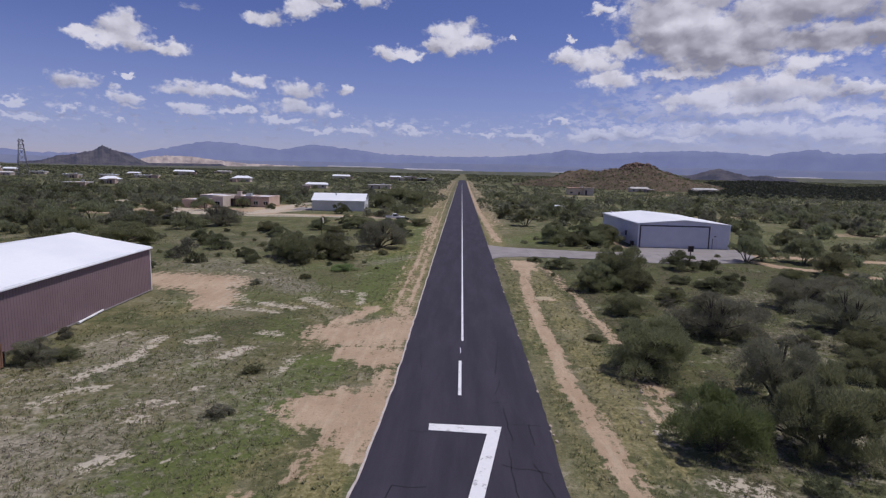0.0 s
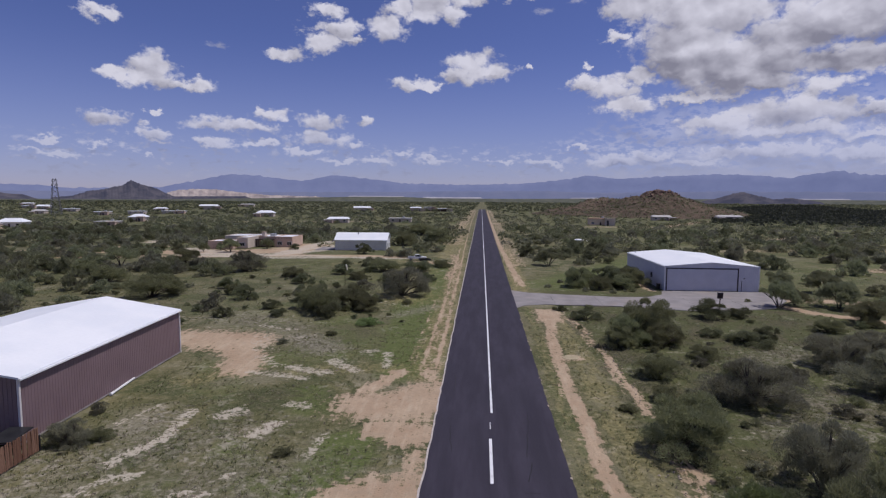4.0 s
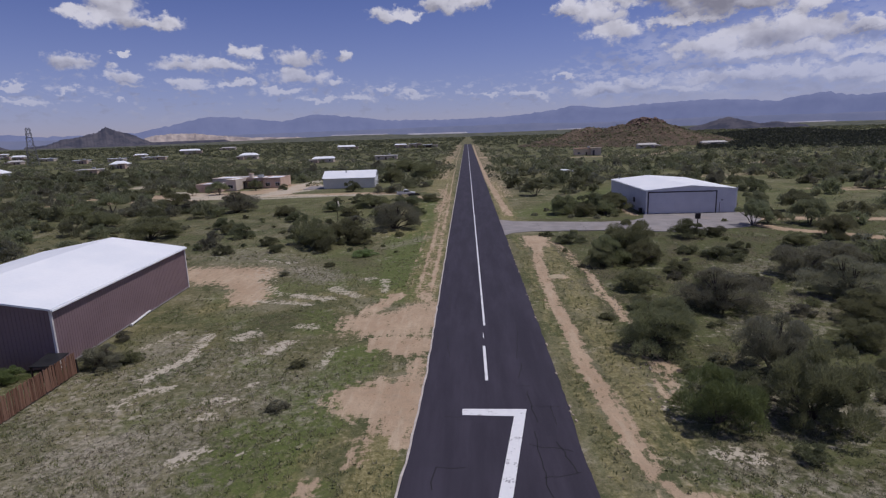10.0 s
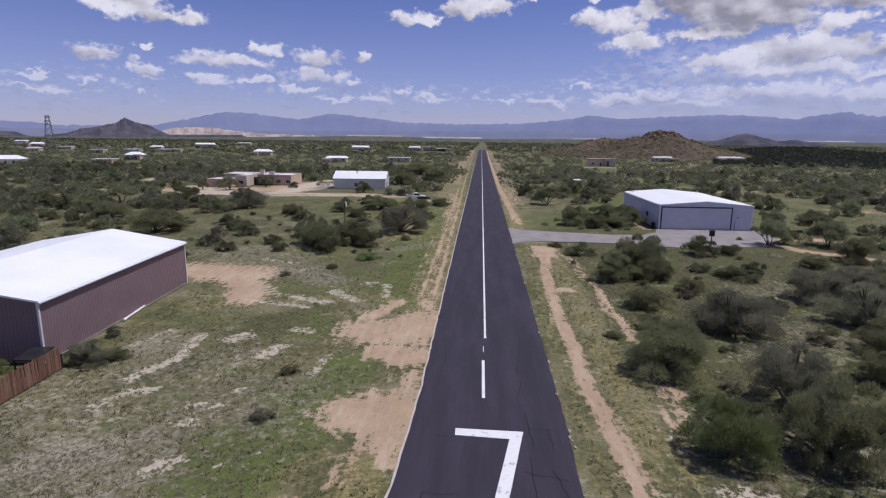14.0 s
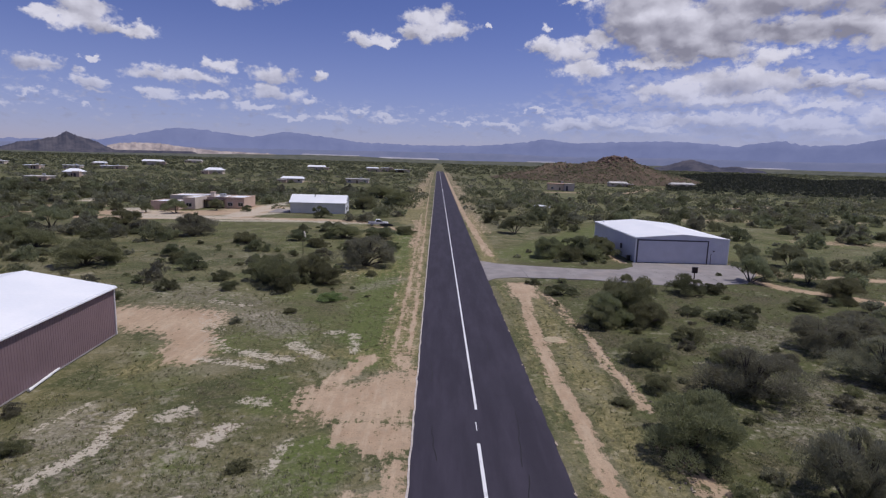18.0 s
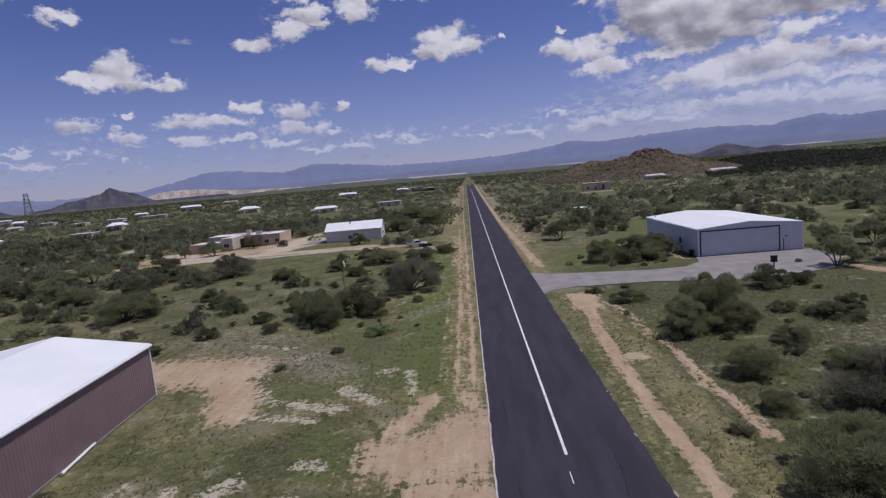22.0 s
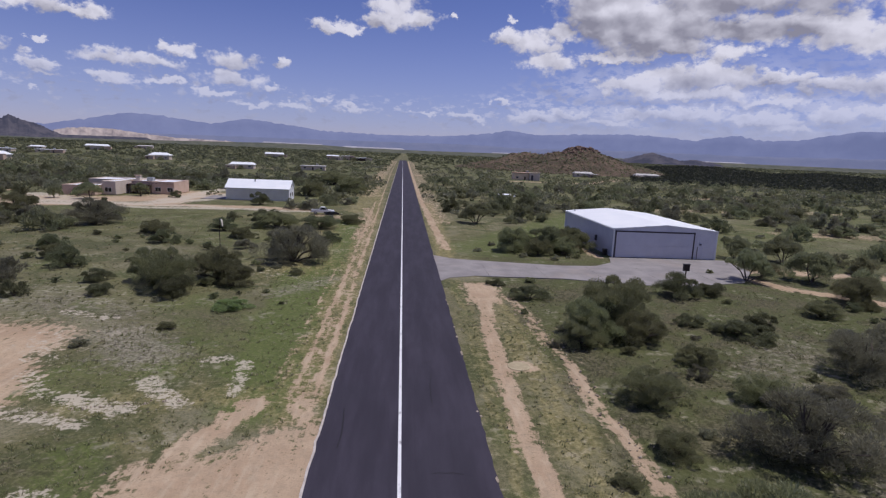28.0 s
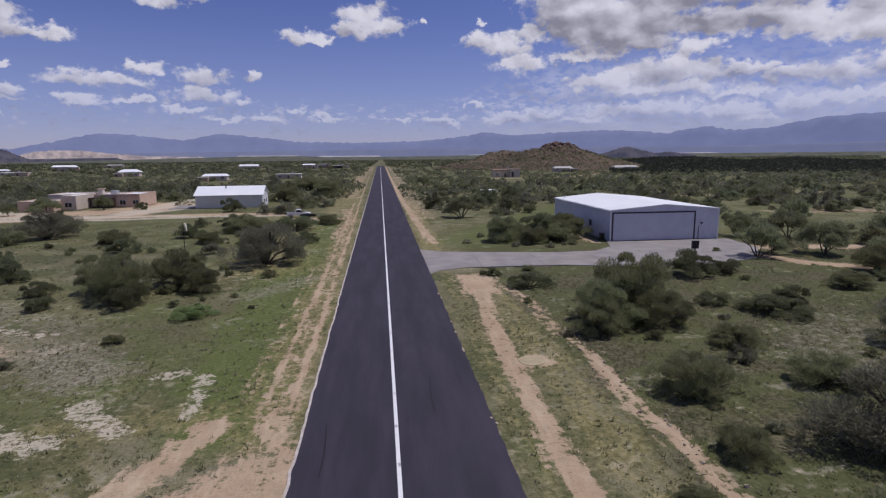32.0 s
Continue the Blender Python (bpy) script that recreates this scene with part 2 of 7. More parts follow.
def make_world():
    w = bpy.data.worlds.new("sky")
    scene.world = w
    w.use_nodes = True
    nt = w.node_tree
    nt.nodes.clear()
    out = nt.nodes.new("ShaderNodeOutputWorld")
    sky = nt.nodes.new("ShaderNodeTexSky")
    sky.sky_type, sky.sun_disc = "NISHITA", False
    sky.sun_elevation, sky.sun_rotation = radians(SUN_EL), radians(SUN_AZ)
    sky.altitude, sky.air_density, sky.dust_density, sky.ozone_density = 1000, 1.0, 0.6, 3.0
    way = nt.nodes.new("ShaderNodeTexCoord").outputs["Generated"]
    sep = nt.nodes.new("ShaderNodeSeparateXYZ")
    link(nt, way, sep.inputs[0])
    az = n_math(nt, "MULTIPLY", n_math(nt, "ARCTAN2", sep.outputs[0], sep.outputs[1]), 57.2958)
    el = n_math(nt, "MULTIPLY", n_math(nt, "ARCSINE", sep.outputs[2]), 57.2958)
    comb = nt.nodes.new("ShaderNodeCombineXYZ")
    link(nt, az, comb.inputs[0]), link(nt, el, comb.inputs[1])
    p = comb.outputs[0]
    q0 = n_map(nt, p, scale=(1.0, 1.3, 1.0))
    wobble = nt.nodes.new("ShaderNodeTexNoise")
    wobble.inputs["Scale"].default_value, wobble.inputs["Detail"].default_value = 0.9, 3.0
    link(nt, q0, wobble.inputs["Vector"])
    shift = n_vec(nt, "MULTIPLY_ADD", wobble.outputs["Color"], (1.3, 1.3, 0))
    q = n_vec(nt, "ADD", q0, n_map(nt, n_vec(nt, "MULTIPLY", wobble.outputs["Color"], (0.5, 0.5, 0)), (-0.25, -0.25, 0)))
    wob = n_vec(nt, "ADD", q0, shift)
    bil = n_billow(nt, q, wob)
    up = n_map(nt, q, loc=(0.16, 0.30, 0))
    bil2 = n_billow(nt, up, n_map(nt, wob, loc=(0.16, 0.30, 0)))
    fine = n_noise(nt, q, 2.6, 4.0, 0.6)
    puffs, bank, foot = PUFFS_WEST + PUFFS_LOW + PUFFS_MID + PUFFS_CHAIN, BANK_HIGH + BANK_EAST, BANK_LOW + BANK_FOOT
    # torn rims: the heaps' outlines wander at two scales
    rim = nt.nodes.new("ShaderNodeTexNoise")
    rim.inputs["Scale"].default_value, rim.inputs["Detail"].default_value, rim.inputs["Roughness"].default_value = 0.55, 6.0, 0.62
    link(nt, q0, rim.inputs["Vector"])
    pw = n_vec(nt, "ADD", p, n_map(nt, n_vec(nt, "MULTIPLY", rim.outputs["Color"], (4.6, 2.6, 0)), (-2.3, -1.3, 0)))

    def heaped(at):
        thick = n_math(nt, "MINIMUM", n_math(nt, "SUBTRACT", n_heaps(nt, at, bank), 0.26), n_math(nt, "SUBTRACT", n_heaps(nt, at, foot), 0.10))
        return n_math(nt, "MINIMUM", n_heaps(nt, at, puffs), thick)

    d = heaped(pw)
    toward = n_map(nt, pw, loc=(0.20, 0.45, 0))   # a step towards the sun
    d2 = heaped(toward)
    relief = n_math(nt, "ADD", bil, n_math(nt, "MULTIPLY", n_math(nt, "SUBTRACT", fine, 0.5), 0.55))
    dens = n_math(nt, "ADD", n_math(nt, "SUBTRACT", 1.27, d), n_math(nt, "MULTIPLY", relief, 0.46))
    a_heap = n_range(nt, dens, -0.02, 0.58)
    scrap = n_noise(nt, n_map(nt, p, scale=(0.85, 1.35, 1)), 1.05, 6.0, 0.58)
    ragged = n_math(nt, "ADD", n_math(nt, "MULTIPLY", n_math(nt, "SUBTRACT", scrap, 0.5), 3.6), n_range(nt, n_heaps(nt, p, SCRAPS), 0.45, 1.15, 0.02, -1.6))
    a_heap = n_math(nt, "MAXIMUM", a_heap, n_range(nt, ragged, 0.0, 0.75, 0.0, 0.75))
    dw = n_heaps(nt, p, WISPS)
    wisp = n_noise(nt, n_map(nt, p, rot=(0, 0, 0.5), scale=(0.8, 1.6, 1)), 0.9, 7.0, 0.65)
    a_wisp = n_math(nt, "MULTIPLY", n_range(nt, n_math(nt, "ADD", n_math(nt, "SUBTRACT", 1.0, dw), n_math(nt, "MULTIPLY", n_math(nt, "SUBTRACT", wisp, 0.60), 3.2)), 0.1, 1.0), 0.5)
    # broken cloud deck low over the horizon, all the way round
    low = n_noise(nt, n_map(nt, p, scale=(0.62, 1.25, 1)), 1.35, 6.0, 0.58)
    band = n_math(nt, "MULTIPLY", n_range(nt, el, 1.0, 2.8), n_range(nt, el, 4.0, n_range(nt, az, 4.0, 20.0, 6.0, 11.5), 1.0, 0.0))
    right = n_range(nt, az, 4.0, 22.0, 0.0, 0.13)
    a_low = n_math(nt, "MULTIPLY", n_range(nt, n_math(nt, "ADD", low, right), 0.50, 0.66), n_math(nt, "MULTIPLY", band, 0.60))
    # scattered clouds all round and overhead
    away = n_range(nt, n_math(nt, "ABSOLUTE", az), 44.0, 60.0)
    high = n_noise(nt, way, 3.2, 8.0, 0.6)
    a_away = n_math(nt, "MULTIPLY", n_range(nt, high, 0.56, 0.64), n_math(nt, "MULTIPLY", away, n_range(nt, el, 3.0, 12.0)))
    alpha = n_math(nt, "MAXIMUM", n_math(nt, "MAXIMUM", a_heap, a_wisp), n_math(nt, "MAXIMUM", a_low, a_away), clamp=True)
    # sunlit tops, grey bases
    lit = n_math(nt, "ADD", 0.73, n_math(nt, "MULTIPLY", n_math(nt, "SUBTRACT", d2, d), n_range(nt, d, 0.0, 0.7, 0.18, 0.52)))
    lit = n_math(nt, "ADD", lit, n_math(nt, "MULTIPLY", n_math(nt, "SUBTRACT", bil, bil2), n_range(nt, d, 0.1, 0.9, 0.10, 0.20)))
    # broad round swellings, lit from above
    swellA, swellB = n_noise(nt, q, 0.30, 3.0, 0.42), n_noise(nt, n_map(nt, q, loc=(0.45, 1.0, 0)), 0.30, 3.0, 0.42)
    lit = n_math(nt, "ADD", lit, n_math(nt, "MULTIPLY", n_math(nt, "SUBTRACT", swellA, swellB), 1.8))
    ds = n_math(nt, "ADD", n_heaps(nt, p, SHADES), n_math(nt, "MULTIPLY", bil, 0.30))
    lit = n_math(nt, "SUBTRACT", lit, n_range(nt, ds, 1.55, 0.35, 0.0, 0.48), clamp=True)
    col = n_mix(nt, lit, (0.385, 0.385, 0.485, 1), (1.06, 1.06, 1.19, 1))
    # thin air near the horizon whitens the far clouds
    haze = n_range(nt, el, 0.0, 10.0, 0.74, 0.0)
    blue = n_mix(nt, 1.0, sky.outputs[0], (0.83, 0.765, 1.16, 1), "MULTIPLY")
    blue = n_mix(nt, n_range(nt, el, 0.0, 16.0, 0.18, 0.0), blue, (7.4, 7.5, 9.6, 1))
    bg1, bg2 = nt.nodes.new("ShaderNodeBackground"), nt.nodes.new("ShaderNodeBackground")
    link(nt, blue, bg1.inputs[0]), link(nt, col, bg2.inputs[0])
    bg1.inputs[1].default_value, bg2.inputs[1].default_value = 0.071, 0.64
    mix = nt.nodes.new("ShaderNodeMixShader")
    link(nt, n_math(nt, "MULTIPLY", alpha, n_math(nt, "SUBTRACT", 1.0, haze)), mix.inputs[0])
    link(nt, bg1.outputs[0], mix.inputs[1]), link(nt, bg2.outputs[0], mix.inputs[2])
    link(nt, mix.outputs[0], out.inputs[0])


make_world()
sun = new("sun", bpy.data.lights.new("sun", "SUN"))
sun.data.energy, sun.data.angle, sun.data.color = 3.2, radians(0.6), (1.0, 0.96, 0.89)
_e, _a = radians(SUN_EL), radians(SUN_AZ)
sun.matrix_world = look((0, 0, 60), Vector((0, 0, 60)) - Vector((math.sin(_a) * math.cos(_e), math.cos(_a) * math.cos(_e), math.sin(_e))))


# ---- materials ----
def mat_base(name, rough=0.8, metal=0.0, spec=0.3):
    m = bpy.data.materials.new(name)
    m.use_nodes = True
    nt = m.node_tree
    b = nt.nodes["Principled BSDF"]
    b.inputs["Roughness"].default_value, b.inputs["Metallic"].default_value = rough, metal
    b.inputs["Specular IOR Level"].default_value = spec
    return m, nt, b


def n_place(nt):
    return nt.nodes.new("ShaderNodeNewGeometry").outputs["Position"]


def n_bump(nt, b, height, strength=0.3, dist=0.02):
    n = nt.nodes.new("ShaderNodeBump")
    n.inputs["Strength"].default_value, n.inputs["Distance"].default_value = strength, dist
    link(nt, height, n.inputs["Height"])
    link(nt, n.outputs[0], b.inputs["Normal"])


def n_random(nt):
    return nt.nodes.new("ShaderNodeObjectInfo").outputs["Random"]


def n_island(nt):
    return nt.nodes.new("ShaderNodeNewGeometry").outputs["Random Per Island"]


def mottled(name, c1, c2, scale=3.0, rough=0.8, metal=0.0, fine=0.25, spec=0.3, bump=0.2, dust=None):
    """Two tones at a coarse scale, grain at a fine one."""
    m, nt, b = mat_base(name, rough, metal, spec)
    pos = n_place(nt)
    coarse = n_range(nt, n_noise(nt, pos, scale, 5.0), 0.35, 0.65)
    col = n_mix(nt, coarse, (*c1, 1), (*c2, 1))
    grain = n_noise(nt, pos, scale * 14, 3.0, 0.6)
    col = n_mix(nt, n_range(nt, grain, 0.3, 0.75, 0.0, fine), col, (*[x * 0.45 for x in c1], 1))
    if dust:
        col = n_mix(nt, n_range(nt, n_noise(nt, pos, scale * 0.37, 6.0, 0.65), 0.5, 0.75, 0.0, 0.5), col, (*dust, 1))
    link(nt, col, b.inputs["Base Color"])
    link(nt, n_range(nt, coarse, 0, 1, rough * 0.9, min(1, rough * 1.1)), b.inputs["Roughness"])
    if bump:
        n_bump(nt, b, grain, bump, 0.01)
    return m


def leaf_mat(name, c1, c2, dry=(0.20, 0.17, 0.09), dryness=0.15):
    m, nt, b = mat_base(name, 0.65, 0.0, 0.25)
    r, o = n_island(nt), n_random(nt)
    col = n_mix(nt, r, (*c1, 1), (*c2, 1))
    col = n_mix(nt, n_range(nt, n_noise(nt, n_place(nt), 1.1, 3.0), 0.45, 0.75, 0.0, dryness * 2), col, (*dry, 1))
    n = nt.nodes.new("ShaderNodeHueSaturation")
    link(nt, col, n.inputs["Color"])
    link(nt, n_range(nt, o, 0, 1, 0.48, 0.515, smooth=False), n.inputs["Hue"])
    link(nt, n_range(nt, o, 0, 1, 0.75, 1.25, smooth=False), n.inputs["Value"])
    link(nt, n.outputs[0], b.inputs["Base Color"])
    tr = nt.nodes.new("ShaderNodeBsdfTranslucent")
    link(nt, n.outputs[0], tr.inputs[0])
    mx = nt.nodes.new("ShaderNodeMixShader")
    mx.inputs[0].default_value = 0.48
    link(nt, b.outputs[0], mx.inputs[1]), link(nt, tr.outputs[0], mx.inputs[2])
    link(nt, mx.outputs[0], nt.nodes["Material Output"].inputs[0])
    return m


def ground_mat():
    m, nt, b = mat_base("desert_ground", 0.95, 0.0, 0.1)
    pos = n_place(nt)

    def attr(name):
        a = nt.nodes.new("ShaderNodeAttribute")
        a.attribute_name = name
        return a.outputs["Fac"]

    bare, lush, pale, weed, straw, brush = attr("bare"), attr("lush"), attr("pale"), attr("weed"), attr("straw"), attr("brush")
    n_big, n_mid, n_small, n_grain = n_noise(nt, pos, 0.035, 5.0), n_noise(nt, pos, 0.22, 6.0, 0.6), n_noise(nt, pos, 1.3, 5.0, 0.65), n_noise(nt, pos, 9.0, 4.0, 0.7)
    n_twig = n_noise(nt, pos, 3.6, 5.0, 0.7)
    n_rut = n_noise(nt, n_map(nt, pos, scale=(1.0, 0.16, 1.0)), 1.5, 4.0, 0.65)
    grass = n_mix(nt, n_range(nt, n_mid, 0.38, 0.62), (0.100, 0.102, 0.042, 1), (0.186, 0.166, 0.082, 1))
    grass = n_mix(nt, n_range(nt, n_big, 0.42, 0.60, 0.0, 0.6), grass, (0.178, 0.160, 0.105, 1))
    n_patch = n_noise(nt, pos, 0.13, 6.0, 0.62, 0.6)
    grass = n_mix(nt, n_range(nt, n_patch, 0.50, 0.58, 0.0, 0.80), grass, (0.064, 0.078, 0.032, 1))
    grass = n_mix(nt, n_range(nt, n_patch, 0.46, 0.38, 0.0, 0.65), grass, (0.245, 0.222, 0.150, 1))
    grass = n_mix(nt, n_range(nt, n_small, 0.46, 0.68, 0.0, 0.55), grass, (0.240, 0.222, 0.128, 1))
    grass = n_mix(nt, n_range(nt, n_math(nt, "ADD", lush, n_math(nt, "MULTIPLY", n_math(nt, "SUBTRACT", n_mid, 0.5), 1.2)), 0.3, 0.9), grass, (0.110, 0.138, 0.041, 1))
    grass = n_mix(nt, n_range(nt, n_grain, 0.42, 0.66, 0.0, 0.62), grass, (0.070, 0.072, 0.040, 1))
    grass = n_mix(nt, n_range(nt, n_twig, 0.52, 0.66, 0.0, 0.45), grass, (0.255, 0.225, 0.140, 1))
    grass = n_mix(nt, n_range(nt, n_twig, 0.48, 0.34, 0.0, 0.60), grass, (0.062, 0.066, 0.034, 1))
    litter = n_mix(nt, n_range(nt, n_twig, 0.40, 0.60), (0.044, 0.041, 0.024, 1), (0.140, 0.126, 0.076, 1))
    litter = n_mix(nt, n_range(nt, n_mid, 0.38, 0.58, 0.0, 0.75), litter, (0.076, 0.090, 0.032, 1))
    grass = n_mix(nt, n_range(nt, n_math(nt, "ADD", brush, n_math(nt, "MULTIPLY", n_math(nt, "SUBTRACT", n_small, 0.5), 1.8)), 0.15, 0.70, 0.0, 0.90), grass, litter)
    hay = n_mix(nt, n_range(nt, n_twig, 0.36, 0.64), (0.158, 0.138, 0.054, 1), (0.330, 0.284, 0.146, 1))
    grass = n_mix(nt, n_range(nt, n_math(nt, "ADD", straw, n_math(nt, "MULTIPLY", n_math(nt, "SUBTRACT", n_math(nt, "ADD", n_math(nt, "MULTIPLY", n_rut, 0.5), n_math(nt, "MULTIPLY", n_small, 0.5)), 0.5), 2.6)), 0.30, 0.95, 0.0, 0.80), grass, hay)
    dead = n_mix(nt, n_range(nt, n_twig, 0.38, 0.62), (0.130, 0.119, 0.086, 1), (0.345, 0.312, 0.245, 1))
    grass = n_mix(nt, n_range(nt, n_math(nt, "ADD", weed, n_math(nt, "MULTIPLY", n_math(nt, "SUBTRACT", n_small, 0.5), 2.4)), 0.15, 1.05, 0.0, 0.85), grass, dead)
    soil = n_mix(nt, n_range(nt, n_mid, 0.35, 0.65), (0.40, 0.285, 0.190, 1), (0.48, 0.362, 0.250, 1))
    soil = n_mix(nt, n_range(nt, n_small, 0.4, 0.72, 0.0, 0.7), soil, (0.34, 0.265, 0.185, 1))
    soil = n_mix(nt, n_range(nt, n_grain, 0.45, 0.75, 0.0, 0.35), soil, (0.20, 0.15, 0.11, 1))
    soil = n_mix(nt, n_range(nt, n_twig, 0.56, 0.66, 0.0, 0.55), soil, (0.22, 0.185, 0.115, 1))
    soil = n_mix(nt, n_range(nt, n_rut, 0.52, 0.66, 0.0, 0.40), soil, (0.50, 0.41, 0.30, 1))
    lime = n_mix(nt, n_small, (0.62, 0.55, 0.45, 1), (0.40, 0.355, 0.28, 1))
    # bare ground shows in scattered gaps everywhere, and wholly along the tracks
    gaps = n_range(nt, n_math(nt, "ADD", n_math(nt, "MULTIPLY", n_mid, 0.6), n_math(nt, "MULTIPLY", n_small, 0.45)), 0.575, 0.66, 0.0, 0.75)
    track = n_range(nt, n_math(nt, "ADD", bare, n_math(nt, "MULTIPLY", n_math(nt, "SUBTRACT", n_math(nt, "ADD", n_math(nt, "MULTIPLY", n_small, 0.45), n_math(nt, "ADD", n_math(nt, "MULTIPLY", n_rut, 0.35), n_math(nt, "MULTIPLY", n_twig, 0.20))), 0.5), 4.2)), 0.40, 0.74)
    col = n_mix(nt, n_math(nt, "MULTIPLY", gaps, 0.40), grass, lime)
    col = n_mix(nt, track, col, soil)
    streak = n_range(nt, n_math(nt, "ADD", pale, n_math(nt, "MULTIPLY", n_math(nt, "SUBTRACT", n_math(nt, "ADD", n_math(nt, "MULTIPLY", n_small, 0.5), n_math(nt, "MULTIPLY", n_twig, 0.5)), 0.5), 3.8)), 0.62, 0.92, 0.0, 0.82)
    col = n_mix(nt, streak, col, lime)
    link(nt, col, b.inputs["Base Color"])
    n_bump(nt, b, n_math(nt, "ADD", n_small, n_math(nt, "MULTIPLY", n_grain, 0.6)), 0.7, 0.08)
    return m


def asphalt_mat():
    m, nt, b = mat_base("asphalt", 0.85, 0.0, 0.25)
    pos = n_place(nt)
    wide = n_noise(nt, n_map(nt, pos, scale=(1.0, 0.12, 1.0)), 0.7, 5.0, 0.6)
    col = n_mix(nt, n_range(nt, wide, 0.35, 0.68), (0.029, 0.025, 0.038, 1), (0.045, 0.039, 0.057, 1))
    patch = n_noise(nt, pos, 0.16, 3.0)
    col = n_mix(nt, n_range(nt, patch, 0.52, 0.60, 0.0, 0.35), col, (0.031, 0.028, 0.041, 1))
    grain = n_noise(nt, pos, 30.0, 3.0, 0.7)
    col = n_mix(nt, n_range(nt, grain, 0.45, 0.8, 0.0, 0.4), col, (0.092, 0.085, 0.09, 1))
    link(nt, col, b.inputs["Base Color"])
    n_bump(nt, b, grain, 0.4, 0.01)
    return m


def paint_mat():
    m, nt, b = mat_base("road_paint", 0.6, 0.0, 0.3)
    pos = n_place(nt)
    worn = n_math(nt, "ADD", n_math(nt, "MULTIPLY", n_noise(nt, pos, 0.9, 6.0, 0.7), 0.75), n_math(nt, "MULTIPLY", n_noise(nt, pos, 8.0, 4.0, 0.7), 0.25))
    col = n_mix(nt, n_noise(nt, pos, 3.0), (0.80, 0.80, 0.80, 1), (0.66, 0.66, 0.68, 1))
    col = n_mix(nt, n_range(nt, worn, 0.55, 0.61, 0.0, 0.7), col, (0.16, 0.15, 0.17, 1))
    link(nt, col, b.inputs["Base Color"])
    return m


def metal_wall(name, c1, c2):
    return mottled(name, c1, c2, 0.5, 0.45, 0.0, 0.12, 0.5, 0.03)


def glass_mat():
    m, nt, b = mat_base("window_glass", 0.08, 0.0, 0.6)
    b.inputs["Base Color"].default_value = (0.02, 0.025, 0.03, 1)
    return m


M_GROUND, M_ASPHALT, M_PAINT, M_GLASS = ground_mat(), asphalt_mat(), paint_mat(), glass_mat()
M_CRACK = mottled("tar_crack", (0.010, 0.009, 0.011), (0.018, 0.016, 0.019), 2.0, 0.7)
M_EDGE = mottled("gravel_edge", (0.48, 0.42, 0.38), (0.62, 0.57, 0.53), 2.5, 0.9, fine=0.5)
M_CONCRETE = mottled("concrete", (0.235, 0.215, 0.212), (0.325, 0.300, 0.292), 0.35, 0.85, fine=0.30, dust=(0.34, 0.28, 0.23))
M_PLUM = metal_wall("plum_steel", (0.190, 0.128, 0.142), (0.212, 0.145, 0.158))
M_ROOF = mottled("white_roof", (0.79, 0.81, 0.84), (0.84, 0.85, 0.87), 0.25, 0.5, 0.0, 0.06, 0.4, 0.02)
M_GREYROOF = mottled("dusty_roof", (0.44, 0.42, 0.40), (0.56, 0.54, 0.52), 0.3, 0.7, 0.0, 0.15)
M_TRIM = mottled("white_trim", (0.66, 0.62, 0.60), (0.74, 0.70, 0.68), 1.0, 0.5)
M_BARN = metal_wall("barn_steel", (0.64, 0.61, 0.55), (0.70, 0.67, 0.61))
M_PYLON = mottled("dull_steel", (0.13, 0.13, 0.14), (0.18, 0.18, 0.19), 0.5, 0.6)
M_GREY = metal_wall("pale_steel", (0.56, 0.56, 0.62), (0.62, 0.62, 0.67))
M_DOOR = metal_wall("door_steel", (0.52, 0.52, 0.58), (0.56, 0.56, 0.62))
M_DARK = mottled("dark_frame", (0.06, 0.05, 0.06), (0.08, 0.07, 0.08), 2.0, 0.6)
M_FENCE = mottled("weathered_cedar", (0.19, 0.095, 0.060), (0.26, 0.14, 0.09), 1.6, 0.9, fine=0.5)
M_STUCCO = mottled("tan_stucco", (0.50, 0.365, 0.285), (0.57, 0.43, 0.34), 0.4, 0.95)
M_SAND = mottled("sand_stucco", (0.74, 0.57, 0.40), (0.80, 0.64, 0.47), 0.4, 0.95)
M_STUCCO2 = mottled("pale_stucco", (0.55, 0.46, 0.38), (0.62, 0.53, 0.45), 0.4, 0.95)
M_BROWN = mottled("dark_brown_wood", (0.045, 0.030, 0.026), (0.075, 0.050, 0.042), 1.4, 0.8)
M_WHITE = mottled("white_paint", (0.72, 0.72, 0.72), (0.80, 0.80, 0.80), 0.6, 0.35, fine=0.1)
M_BLACK = mottled("black_paint", (0.018, 0.018, 0.02), (0.03, 0.03, 0.032), 1.0, 0.4)
M_SLATE = mottled("slate_paint", (0.16, 0.17, 0.22), (0.21, 0.22, 0.27), 0.8, 0.35, fine=0.1)
M_RUBBER = mottled("rubber", (0.02, 0.02, 0.02), (0.03, 0.03, 0.03), 4.0, 0.9)
M_STEEL = mottled("galvanised_steel", (0.36, 0.37, 0.38), (0.46, 0.47, 0.48), 3.0, 0.45, 0.6)
M_RED = mottled("dull_red", (0.22, 0.05, 0.045), (0.28, 0.07, 0.055), 1.0, 0.5)
M_PAD = mottled("dusty_pad", (0.36, 0.30, 0.19), (0.45, 0.375, 0.25), 2.0, 0.95)
M_CLAYROOF = mottled("brick_red_roof", (0.40, 0.265, 0.195), (0.47, 0.32, 0.24), 0.5, 0.9)
M_BARK = mottled("grey_bark", (0.085, 0.070, 0.060), (0.15, 0.125, 0.105), 3.0, 0.95, fine=0.5)
M_ROCK = mottled("brown_rock", (0.16, 0.105, 0.080), (0.25, 0.17, 0.13), 0.05, 0.95, fine=0.5)
